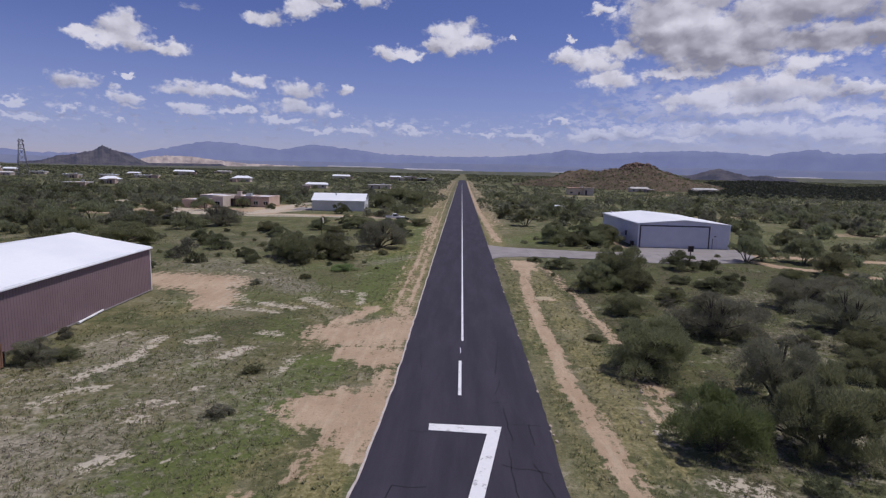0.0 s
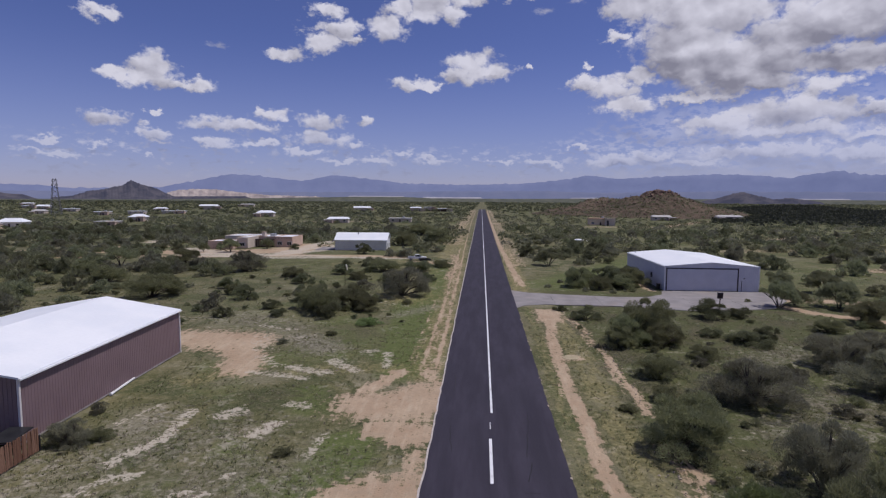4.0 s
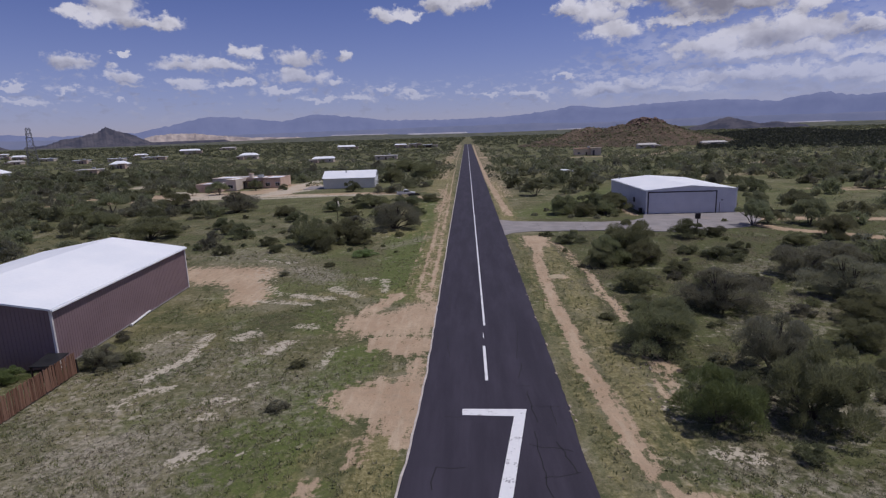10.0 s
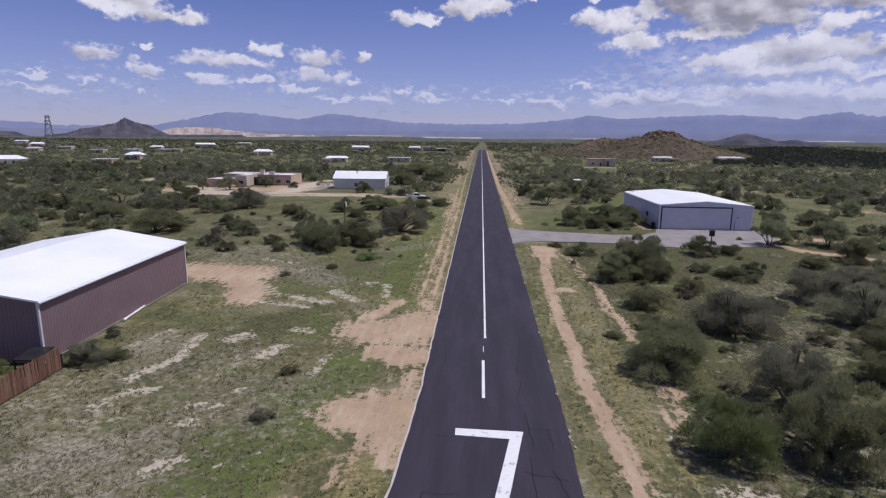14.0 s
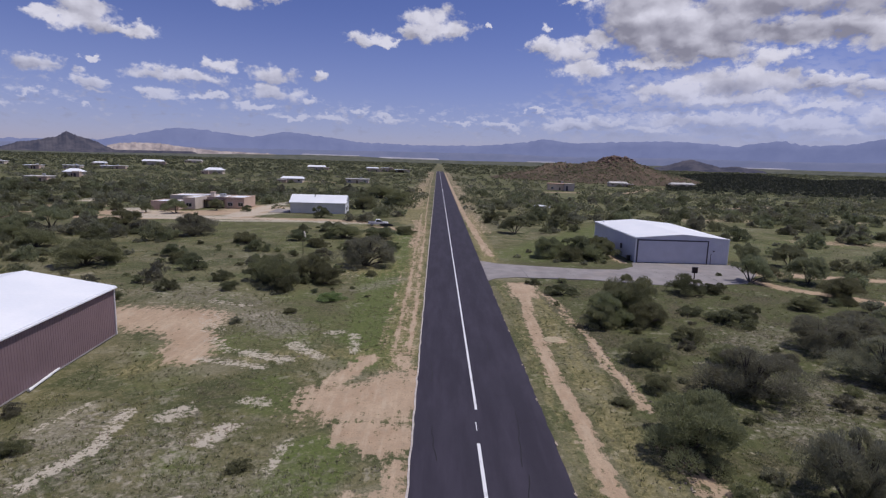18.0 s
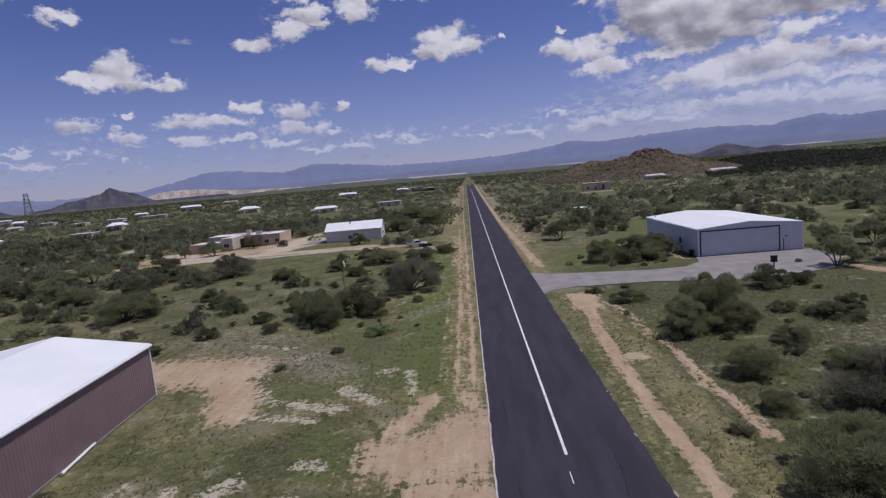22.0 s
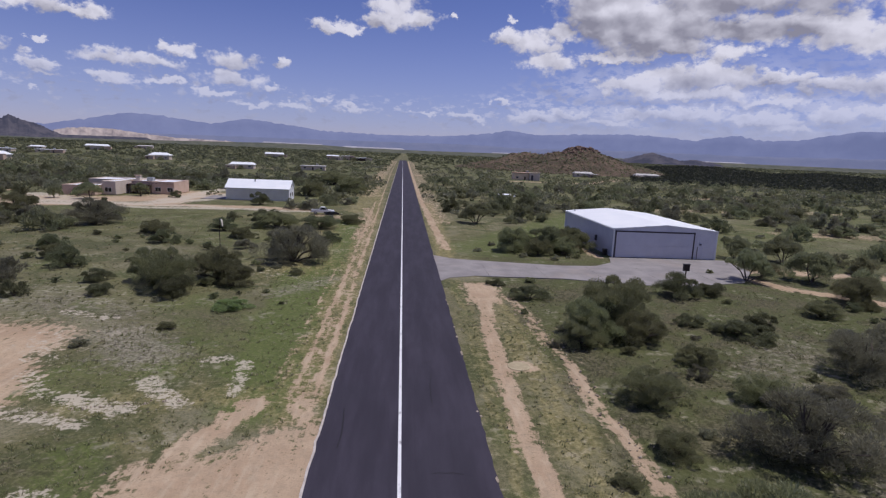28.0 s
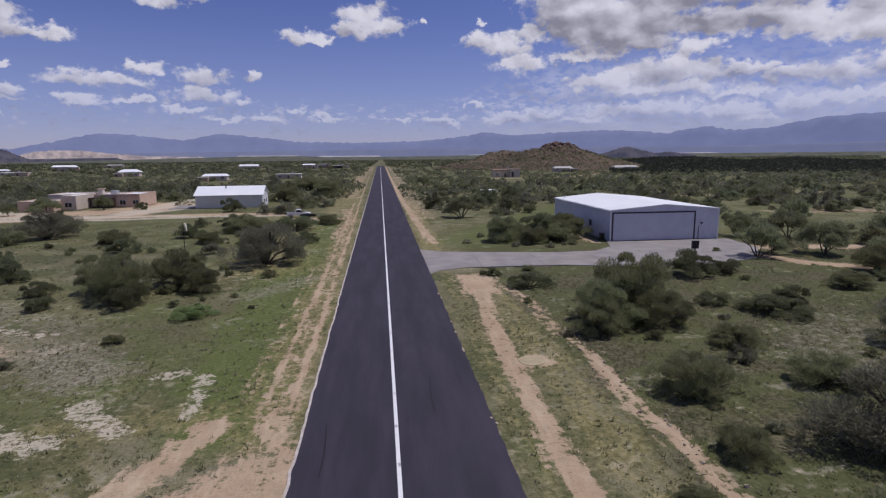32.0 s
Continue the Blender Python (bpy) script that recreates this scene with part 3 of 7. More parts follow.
M_STONE = mottled("pale_stone", (0.34, 0.275, 0.21), (0.46, 0.39, 0.31), 2.0, 0.95, fine=0.4)
M_FAB = mottled("faded_cloth", (0.80, 0.72, 0.58), (0.85, 0.78, 0.66), 3.0, 0.9)
L_OLIVE = leaf_mat("mesquite_leaf", (0.182, 0.194, 0.102), (0.290, 0.296, 0.160), dryness=0.08)
L_GREY = leaf_mat("greythorn_leaf", (0.200, 0.200, 0.136), (0.295, 0.290, 0.200), dryness=0.12)
L_GREEN = leaf_mat("creosote_leaf", (0.178, 0.232, 0.092), (0.270, 0.325, 0.142), dryness=0.06)
L_DARK = leaf_mat("hackberry_leaf", (0.126, 0.138, 0.076), (0.204, 0.214, 0.120), dryness=0.05)
L_PLAIN = leaf_mat("thorn_tree_leaf", (0.200, 0.214, 0.122), (0.290, 0.300, 0.176), dryness=0.10)
L_PALE = leaf_mat("grey_tree_leaf", (0.215, 0.218, 0.150), (0.300, 0.298, 0.208), dryness=0.12)
L_WOOD = leaf_mat("far_wood_leaf", (0.098, 0.108, 0.062), (0.172, 0.178, 0.104), dryness=0.10)
# brush of the far ridge: cloud shadow is put into the leaf colour
L_SHADED = leaf_mat("shaded_brush_leaf", (0.030, 0.034, 0.024), (0.058, 0.062, 0.044), dryness=0.05)
M_WEED = leaf_mat("weed_leaf", (0.20, 0.195, 0.115), (0.32, 0.30, 0.19), dryness=0.4)
M_TUFT = leaf_mat("dry_tuft", (0.24, 0.215, 0.15), (0.44, 0.40, 0.30), dryness=0.2)
M_GRASS = leaf_mat("grass_blades", (0.165, 0.185, 0.080), (0.285, 0.275, 0.150), dry=(0.42, 0.37, 0.25), dryness=0.35)


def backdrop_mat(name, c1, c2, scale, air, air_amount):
    """Far rock; the air's haze is painted on as tint and glow."""
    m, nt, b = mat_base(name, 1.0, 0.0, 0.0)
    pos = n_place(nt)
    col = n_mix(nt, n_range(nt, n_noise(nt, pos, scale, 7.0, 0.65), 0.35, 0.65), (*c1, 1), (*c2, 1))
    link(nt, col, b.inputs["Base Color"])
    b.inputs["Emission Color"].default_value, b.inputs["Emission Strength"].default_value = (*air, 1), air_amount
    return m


# distance haze put into the colours: bluish bases on the ranges, added glow
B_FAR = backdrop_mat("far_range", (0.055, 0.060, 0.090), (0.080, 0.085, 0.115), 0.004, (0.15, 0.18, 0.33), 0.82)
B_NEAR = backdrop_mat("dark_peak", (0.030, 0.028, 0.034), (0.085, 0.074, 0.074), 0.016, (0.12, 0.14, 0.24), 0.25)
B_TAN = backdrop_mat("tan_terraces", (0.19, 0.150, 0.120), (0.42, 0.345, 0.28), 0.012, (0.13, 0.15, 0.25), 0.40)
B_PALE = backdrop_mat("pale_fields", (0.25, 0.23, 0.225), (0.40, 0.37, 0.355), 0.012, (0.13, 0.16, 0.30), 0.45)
# near-black base colour holds the cloud shadow lying on this ridge
B_SHADED = backdrop_mat("shaded_scrub_ridge", (0.020, 0.022, 0.018), (0.040, 0.039, 0.032), 0.02, (0.10, 0.12, 0.2), 0.0)
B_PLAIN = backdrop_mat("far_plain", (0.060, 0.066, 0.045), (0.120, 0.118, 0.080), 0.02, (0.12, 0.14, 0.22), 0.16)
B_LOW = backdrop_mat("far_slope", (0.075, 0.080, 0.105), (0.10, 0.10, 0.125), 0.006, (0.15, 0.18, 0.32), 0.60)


# ---- shape helpers ----
def mesh_ob(name, verts, faces, material, parent=None, smooth=False):
    me = bpy.data.meshes.new(name)
    me.from_pydata([tuple(v) for v in verts], [], [tuple(int(i) for i in f) for f in faces])
    me.materials.append(material)
    if smooth:
        me.polygons.foreach_set("use_smooth", [True] * len(me.polygons))
    ob = new(name, me)
    if parent is not None:
        ob.parent = parent
    return ob


def quads_ob(name, v, material, parent=None):
    """One mesh of loose quads from an array (n, 4, 3)."""
    n = len(v)
    me = bpy.data.meshes.new(name)
    me.vertices.add(n * 4)
    me.vertices.foreach_set("co", np.asarray(v, dtype=np.float32).reshape(-1))
    me.loops.add(n * 4)
    me.loops.foreach_set("vertex_index", np.arange(n * 4, dtype=np.int32))
    me.polygons.add(n)
    me.polygons.foreach_set("loop_start", np.arange(0, n * 4, 4, dtype=np.int32))
    me.update(calc_edges=True)
    me.materials.append(material)
    ob = new(name, me)
    if parent is not None:
        ob.parent = parent
    return ob


def part(name, bm, material, parent, label=""):
    me = bpy.data.meshes.new(name)
    bm.to_mesh(me)
    bm.free()
    me.materials.append(material)
    ob = new(name, me)
    ob.parent = parent
    return tagged(ob, label) if label else ob


def box_bm(x0, x1, y0, y1, z0, z1, bevel=0.0, bm=None):
    bm = bm or bmesh.new()
    r = bmesh.ops.create_cube(bm, size=1.0, matrix=Matrix.Translation(((x0 + x1) / 2, (y0 + y1) / 2, (z0 + z1) / 2)) @ Matrix.Diagonal((x1 - x0, y1 - y0, z1 - z0, 1)))
    if bevel:
        es = list({e for v in r["verts"] for e in v.link_edges})
        bmesh.ops.bevel(bm, geom=es, offset=bevel, segments=1, affect="EDGES")
    return bm


def tube_bm(a, b, r0, r1=None, seg=8, bm=None):
    bm = bm or bmesh.new()
    a, b = Vector(a), Vector(b)
    d = b - a
    m = Matrix.Translation((a + b) / 2) @ d.to_track_quat("Z", "Y").to_matrix().to_4x4()
    bmesh.ops.create_cone(bm, cap_ends=True, segments=seg, radius1=r0, radius2=r0 if r1 is None else r1, depth=d.length, matrix=m)
    return bm


def prism_bm(profile, x0, x1, bevel=0.0):
    """A closed (y, z) profile drawn out along x."""
    bm = bmesh.new()
    a = [bm.verts.new((x0, y, z)) for y, z in profile]
    b = [bm.verts.new((x1, y, z)) for y, z in profile]
    n = len(profile)
    bm.faces.new(a), bm.faces.new(b[::-1])
    for i in range(n):
        bm.faces.new((a[i], b[i], b[(i + 1) % n], a[(i + 1) % n]))
    bmesh.ops.recalc_face_normals(bm, faces=bm.faces)
    if bevel:
        bmesh.ops.bevel(bm, geom=list(bm.edges), offset=bevel, segments=2, affect="EDGES")
    return bm


def poly_ob(name, pts, z0, z1, material, parent=None):
    """A flat slab from an outline."""
    bm = bmesh.new()
    a = [bm.verts.new((x, y, z0)) for x, y in pts]
    b = [bm.verts.new((x, y, z1)) for x, y in pts]
    n = len(pts)
    bm.faces.new(a[::-1]), bm.faces.new(b)
    for i in range(n):
        bm.faces.new((a[i], a[(i + 1) % n], b[(i + 1) % n], b[i]))
    bmesh.ops.recalc_face_normals(bm, faces=bm.faces)
    me = bpy.data.meshes.new(name)
    bm.to_mesh(me)
    bm.free()
    me.materials.append(material)
    ob = new(name, me)
    if parent is not None:
        ob.parent = parent
    return ob


def empty(name, m, label="", category="", group="", kind=""):
    ob = new(name)
    ob.matrix_world = m
    ob.empty_display_size = 0.3
    return tagged(ob, label, category, group, kind)


def ribbed_wall(name, p0, p1, top, material, parent, pitch=0.32, depth=0.035):
    """Steel siding from p0 to p1 (x, y): outward is to the right of the way; top(s) is its height."""
    p0, p1 = np.array(p0, float), np.array(p1, float)
    L = np.linalg.norm(p1 - p0)
    d = (p1 - p0) / L
    o = np.array([d[1], -d[0]])
    ss, off = [], []
    s = 0.0
    while s < L - 1e-6:
        for ds, e in ((0, 0), (pitch * 0.68, 0), (pitch * 0.76, depth), (pitch * 0.92, depth)):
            if s + ds < L:
                ss.append(s + ds), off.append(e)
        s += pitch
    ss.append(L), off.append(0)
    v, f = [], []
    for s, e in zip(ss, off):
        x, y = p0 + d * s + o * e
        v += [(x, y, 0.0), (x, y, top(s))]
    n = len(ss)
    for i in range(n - 1):
        f.append((2 * i, 2 * i + 2, 2 * i + 3, 2 * i + 1))
    k = len(v)
    for s in (0, L / 2, L):
        x, y = p0 + d * s - o * 0.12
        v += [(x, y, 0.0), (x, y, top(s))]
    f += [(k, k + 1, k + 3, k + 2), (k + 2, k + 3, k + 5, k + 4)]
    return mesh_ob(name, v, f, material, parent)


# ---- ground ----
# worn ways and bare patches: points of a line, half width, strength
BARE_A = [
    ([(-10.2, 47), (-7.0, 47), (-5.6, 50)], 3.9, 0.95), ([(-8.0, 42), (-6.0, 41)], 2.4, 0.95), ([(-8.4, 31.5), (-6.2, 32.5), (-5.4, 29)], 2.6, 1.0), ([(-5.4, 38), (-5.3, 26)], 0.9, 0.8), ([(-9.7, 22.3), (-10.4, 20.5), (-10.8, 18.6), (-12.0, 17)], 0.85, 0.72), ([(-7.9, 24.2), (-7.4, 27.1)], 0.9, 0.6),
    ([(-28, 16.6), (-16, 16.4), (-9, 15.2)], 0.8, 0.66), ([(-30, 14), (-5, 12)], 1.4, 0.62), ([(-44, 68.5), (-37, 67.6), (-31, 67)], 4.6, 1.0), ([(-31.5, 65), (-28, 61.5), (-26.2, 56)], 2.5, 0.95), ([(-44, 68), (-60, 70)], 2.4, 0.9), ([(9.9, 89.5), (9.6, 83)], 2.2, 1.0),
]
BARE_B = [
    ([(9.6, 83), (8.4, 73), (8.0, 64), (7.6, 57), (7.5, 51)], 0.85, 0.90), ([(7.5, 53), (7.7, 45), (7.4, 38.2), (7.7, 33), (7.8, 28.2), (8.0, 23.6)], 0.76, 0.94), ([(7.9, 30.5), (8.0, 25.5)], 0.8, 0.8), ([(8.9, 20.6), (10.4, 20.9), (10.1, 18.9)], 1.0, 0.68), ([(12.6, 84), (13.4, 76), (13.2, 70), (13.8, 64)], 0.75, 0.60), ([(13.6, 64), (13.2, 56), (13.6, 52), (13.5, 47)], 0.75, 0.76),
    ([(12.9, 41), (12.9, 36), (11.8, 31)], 0.9, 0.6), ([(9.5, 63.3), (9.8, 63.2)], 1.1, 1.0), ([(16.5, 19.2), (18.5, 19.8)], 1.3, 0.7), ([(13.3, 37.2), (14.0, 35.8)], 0.6, 0.9),
]
BARE_C = [
    ([(9, 16), (16, 16.5)], 1.4, 0.8), ([(8.0, 24), (8.6, 21.5), (9.6, 19.6)], 0.7, 0.8), ([(-5.6, 54), (-5.75, 84), (-6.2, 143), (-7.0, 218), (-8.2, 392), (-9, 860)], 0.24, 0.9), ([(-7.0, 56), (-7.2, 84), (-7.7, 143), (-8.4, 200)], 0.24, 0.85), ([(-8.6, 60), (-8.9, 100)], 0.3, 0.5), ([(-6.4, 58), (-6.6, 90), (-6.9, 150)], 1.5, 0.48), ([(-9.4, 56.5), (-10.4, 53.4), (-11.8, 50.6)], 1.1, 0.85),
    ([(-6.4, 57), (-5.4, 52)], 1.2, 0.7), ([(-8.6, 125), (-7.4, 150), (-8.8, 170), (-10, 178)], 1.5, 0.65), ([(-12, 220), (-14, 330), (-13, 860)], 5.5, 0.55), ([(7.6, 116), (7.0, 143), (6.2, 218), (6.4, 440), (8, 860)], 1.0, 0.9),
]
BARE_D = [
    ([(9, 150), (10, 300), (12, 860)], 3.5, 0.5), ([(-130, 158), (-87, 164), (-70, 168), (-56, 170), (-37, 171), (-22, 168)], 3.0, 1.1), ([(-63, 172), (-62, 194), (-55, 200)], 4.2, 1.1), ([(-100, 178), (-84, 178), (-68, 186), (-66, 206)], 9.0, 1.05), ([(-20, 158), (-8, 152)], 3.0, 0.7), ([(49.8, 99), (52.5, 92), (58.6, 87), (66, 80), (95, 78)], 1.6, 1.0),
    ([(54, 104), (62, 103), (80, 99)], 2.2, 0.95), ([(33, 112), (33.5, 140)], 1.0, 0.8), ([(-150, 120), (-110, 128)], 3, 0.9), ([(-140, 190), (-118, 196)], 3, 1.0), ([(-15, 400), (15, 402)], 2.5, 0.9),
]
BARE_E = [
    ([(70, 370), (120, 372), (180, 470), (240, 500)], 5, 0.9), ([(120, 260), (190, 290)], 4, 0.8), ([(-134, 216), (-122, 216)], 3.5, 1.1), ([(-132, 174), (-123, 174)], 3.0, 1.1), ([(-152, 176), (-140, 176)], 3.5, 1.1), ([(-240, 272), (-224, 273)], 5, 1.0),
    ([(-275, 298), (-262, 300)], 6, 0.9), ([(-250, 880), (-275, 1250)], 6, 1.0), ([(-210, 400), (-60, 425)], 6, 0.7), ([(95, 150), (125, 148)], 6, 0.6), ([(80, 200), (160, 215)], 8, 0.5),
]
BARE = BARE_A + BARE_B + BARE_C + BARE_D + BARE_E
PALE_A = [
    ([(-92, 171), (-66, 172), (-57, 186), (-55, 197)], 3.4, 0.95), ([(-135, 205), (-30, 190)], 24.0, 0.34), ([(-110, 120), (-40, 112)], 14.0, 0.28), ([(60, 190), (150, 230)], 20.0, 0.3), ([(-29.3, 69), (-26.8, 64)], 2.6, 0.6), ([(-21.1, 57.3), (-19.0, 56.2), (-16.9, 55.5)], 1.22, 0.9),
    ([(-17.5, 60), (-15.7, 58), (-14.1, 56.5)], 1.08, 0.85), ([(-14.4, 63.9), (-13.6, 64.2)], 1.08, 0.8), ([(-11.9, 63.8), (-11.3, 60.8), (-10.9, 58)], 0.81, 0.8), ([(-32, 76), (-27, 74)], 1.22, 0.7), ([(-26, 61), (-23, 58)], 1.0, 0.7), ([(-29.9, 41.4), (-28.8, 45.6)], 0.54, 0.75),
    ([(-26.1, 35.2), (-24.6, 39.4), (-25.4, 44.4)], 0.74, 0.95),
]
PALE_B = [
    ([(-25.8, 30.8), (-25.0, 31.3)], 0.68, 0.8), ([(-25.7, 32.3), (-24.9, 32.8)], 0.68, 0.8), ([(-24.4, 33.3), (-23.4, 33.8)], 0.81, 0.9), ([(-22.4, 43.6), (-21.6, 45.0)], 1.22, 0.9), ([(-18.3, 40.2), (-17.4, 42.8)], 0.94, 0.95), ([(-24.8, 55.4), (-21.1, 54.4), (-18.8, 53.5)], 1.0, 0.8),
    ([(-13.2, 37.1), (-12.8, 40.7)], 0.61, 0.8), ([(-17.5, 46.8), (-16.2, 46.3)], 0.94, 0.85), ([(-17.6, 33.7), (-17.1, 34.4)], 0.54, 0.8), ([(-19.7, 31.4), (-18.9, 32.0)], 0.54, 0.85), ([(-18.0, 31.2), (-17.6, 31.8)], 0.47, 0.8), ([(-19.2, 29.2), (-18.4, 29.8)], 0.68, 0.85),
    ([(-17.9, 24.2), (-17.1, 25.2)], 0.94, 0.85), ([(-13.0, 25.4), (-12.8, 26.2)], 0.41, 0.8),
]
PALE_C = [
    ([(-95, 169), (-67, 168), (-52, 170), (-35, 164.5), (-22, 166)], 2.3, 0.95), ([(-62, 178), (-64, 190), (-56, 206)], 3.8, 1.0), ([(-135, 212), (-131, 222), (-129, 233)], 3.0, 0.9), ([(-95, 169), (-87, 181)], 3.0, 0.9),
    ([(-14.6, 25.0), (-14.2, 25.4)], 0.41, 0.7), ([(-26, 19), (-17, 19)], 2.2, 0.5), ([(-20, 96), (-12, 92)], 3.0, 0.5), ([(12.5, 24.8), (14.1, 24.5)], 1.08, 0.8), ([(11.6, 30.6), (11.4, 28.8)], 1.22, 0.6), ([(17, 60), (20, 40)], 3.5, 0.3),
    ([(22, 26), (34, 34)], 4.0, 0.35),
]
PALE_D = [
    ([(-107, 188), (-91, 166), (-64, 163), (-36, 167)], 2.6, 1.0), ([(-104, 190), (-94, 182), (-84, 175)], 4.0, 0.95), ([(-66, 175), (-65, 200), (-64, 228)], 4.0, 0.95), ([(-142, 240), (-132, 212)], 4.0, 1.0), ([(-140, 170), (-130, 178)], 3.2, 0.95), ([(-160, 205), (-150, 190)], 3.0, 0.8),
]
PALE = PALE_A + PALE_B + PALE_C + PALE_D
# yellowed verges
STRAW = [([(9.5, 21), (15, 20)], 2.2, 0.62), ([(6.5, 18), (6.6, 60), (7.0, 92)], 1.4, 0.5), ([(9.8, 26), (10.6, 60), (10.6, 84)], 2.0, 0.66), ([(-6.4, 55), (-7.0, 150), (-8.5, 230)], 2.4, 0.75), ([(-14, 98), (-20, 160)], 7.0, 0.62), ([(-40, 150), (-20, 160)], 5.0, 0.55), ([(-11, 170), (-13, 400)], 5.0, 0.7), ([(-7.0, 18), (-6.5, 26)], 1.6, 0.8), ([(-14, 17), (-9.5, 26)], 1.8, 0.5), ([(-21, 20), (-26, 33)], 2.5, 0.4), ([(7, 110), (8, 200)], 2.4, 0.8), ([(-20, 56), (-9, 58)], 2.2, 0.6), ([(-30, 52), (-26, 56)], 2.0, 0.6)]
# dark rank growth
BRUSH = [([(-25, 64), (-17, 70), (-18, 84)], 4.5, 0.38), ([(-36, 78), (-26, 76)], 4.0, 0.30), ([(-22, 46), (-18, 50)], 3.5, 0.4), ([(-17, 26), (-14, 22)], 3.0, 0.35)]
# grey dead weeds
WEED = [([(-32, 24), (-14, 33)], 6.0, 0.5), ([(-30, 34), (-20, 40)], 4.0, 0.55), ([(-27, 20), (-19, 20)], 5.0, 0.6), ([(-26, 29), (-20, 24)], 4.5, 0.55), ([(-23.8, 69.6), (-19.6, 64.6)], 3.0, 0.8), ([(-14, 84), (-8.5, 92)], 2.0, 0.6), ([(-23.9, 24.3), (-22.3, 26.0)], 3.0, 0.9), ([(-28.8, 40.0), (-27.0, 43.0)], 2.2, 0.7), ([(-31.2, 30.1), (-28, 27)], 2.5, 0.6), ([(-22.0, 19.7), (-19.9, 22.3)], 3.0, 0.75), ([(-19.9, 28.0), (-18.6, 26)], 1.8, 0.7), ([(-20, 36), (-17, 36)], 2.0, 0.5), ([(13.5, 23), (19, 20)], 3.0, 0.6), ([(17, 31), (22, 30)], 5.0, 0.6), ([(24, 44), (34, 52)], 4.0, 0.5), ([(-40, 82), (-28, 76)], 5.0, 0.5), ([(30, 62), (36, 68)], 4.0, 0.5)]
LUSH_A = [
    ([(5.9, 26), (6.3, 56), (6.7, 90)], 1.1, 0.45), ([(-10.5, 62), (-11.5, 78), (-13, 95)], 3.0, 1.0), ([(-15.5, 27.2), (-15.0, 23.2), (-12.1, 22.0)], 2.2, 0.95), ([(-13.7, 19.5), (-9.1, 21.8)], 1.5, 0.7), ([(-11.0, 35.1), (-9.4, 37.3)], 1.6, 1.0), ([(-15.4, 45.8), (-17, 50)], 2.5, 0.7),
    ([(-23.1, 28.3), (-21, 33)], 1.6, 0.6), ([(-19, 38), (-15, 33)], 2.4, 0.55), ([(5.9, 20), (6.2, 60), (6.6, 88)], 0.9, 0.45), ([(-5.6, 20), (-5.6, 24)], 0.8, 0.6), ([(-30, 78), (-50, 100)], 10, 0.45), ([(20, 150), (60, 200)], 20, 0.4),
    ([(-26, 50), (-30, 60)], 4, 0.5),
]
LUSH_B = [
    ([(-11, 36), (-12, 33)], 2.2, 1.0), ([(-9, 60), (-10, 72), (-12, 86)], 3.6, 0.8), ([(-22, 60), (-14, 70), (-22, 80)], 6.0, 0.6), ([(-15, 25), (-11, 28)], 3.0, 0.7), ([(6.6, 26), (6.8, 90)], 1.2, 0.5), ([(12, 22), (16, 24)], 2, 0.6),
    ([(25, 70), (45, 78), (48, 60)], 8, 0.3), ([(16, 120), (30, 108), (20, 103)], 6, 0.6), ([(70, 130), (110, 160)], 20, 0.5), ([(-60, 120), (-30, 120)], 12, 0.4),
]
LUSH_C = [([(14, 116), (32, 146), (60, 190)], 9.0, 0.75), ([(60, 130), (100, 150), (150, 200)], 14.0, 0.6), ([(-9.5, 56), (-10, 80), (-10.5, 120), (-12, 150)], 3.2, 0.85), ([(-10.8, 39.5), (-11.5, 33), (-12.7, 24)], 2.4, 1.0)]
LUSH = LUSH_A + LUSH_B + LUSH_C


def field(lines, X, Y):
    out = np.zeros_like(X)
    for pts, half, strength in lines:
        d = np.full_like(X, 1e9)
        if len(pts) == 1:
            pts = pts * 2
        for (ax_, ay_), (bx_, by_) in zip(pts, pts[1:]):
            dx, dy = bx_ - ax_, by_ - ay_
            u = np.clip(((X - ax_) * dx + (Y - ay_) * dy) / (dx * dx + dy * dy + 1e-9), 0, 1)
            d = np.minimum(d, np.hypot(X - ax_ - u * dx, Y - ay_ - u * dy))
        out = np.maximum(out, strength * np.clip(1.35 - d / half * 0.85, 0, 1))
    return out


def graded(a, b, fine, lo, hi, grow_lo, grow):
    """Coordinates from lo to hi: even between a and b, coarser and coarser outside."""
    mid = list(np.arange(a, b + 1e-6, fine))
    s, v = fine, mid[-1]
    up = []
    while v < hi:
        s *= grow
        v += s
        up.append(min(v, hi))
    s, v = fine, a
    dn = []
    while v > lo:
        s *= grow_lo
        v -= s
        dn.append(max(v, lo))
    return np.array(dn[::-1] + mid + up)


def swell(X, Y):
    """Gentle unevenness, none under the runway and the buildings."""
    w = np.sin(X * 0.31 + 1.3 * np.sin(Y * 0.17)) * np.sin(Y * 0.27 + np.sin(X * 0.13)) * 0.06 + np.sin(X * 0.9 + Y * 0.7) * np.sin(Y * 1.1 - X * 0.4) * 0.025
    keep = np.clip((np.abs(X) - 6.0) / 4.0, 0, 1)
    return (w - 0.05) * keep - 0.02


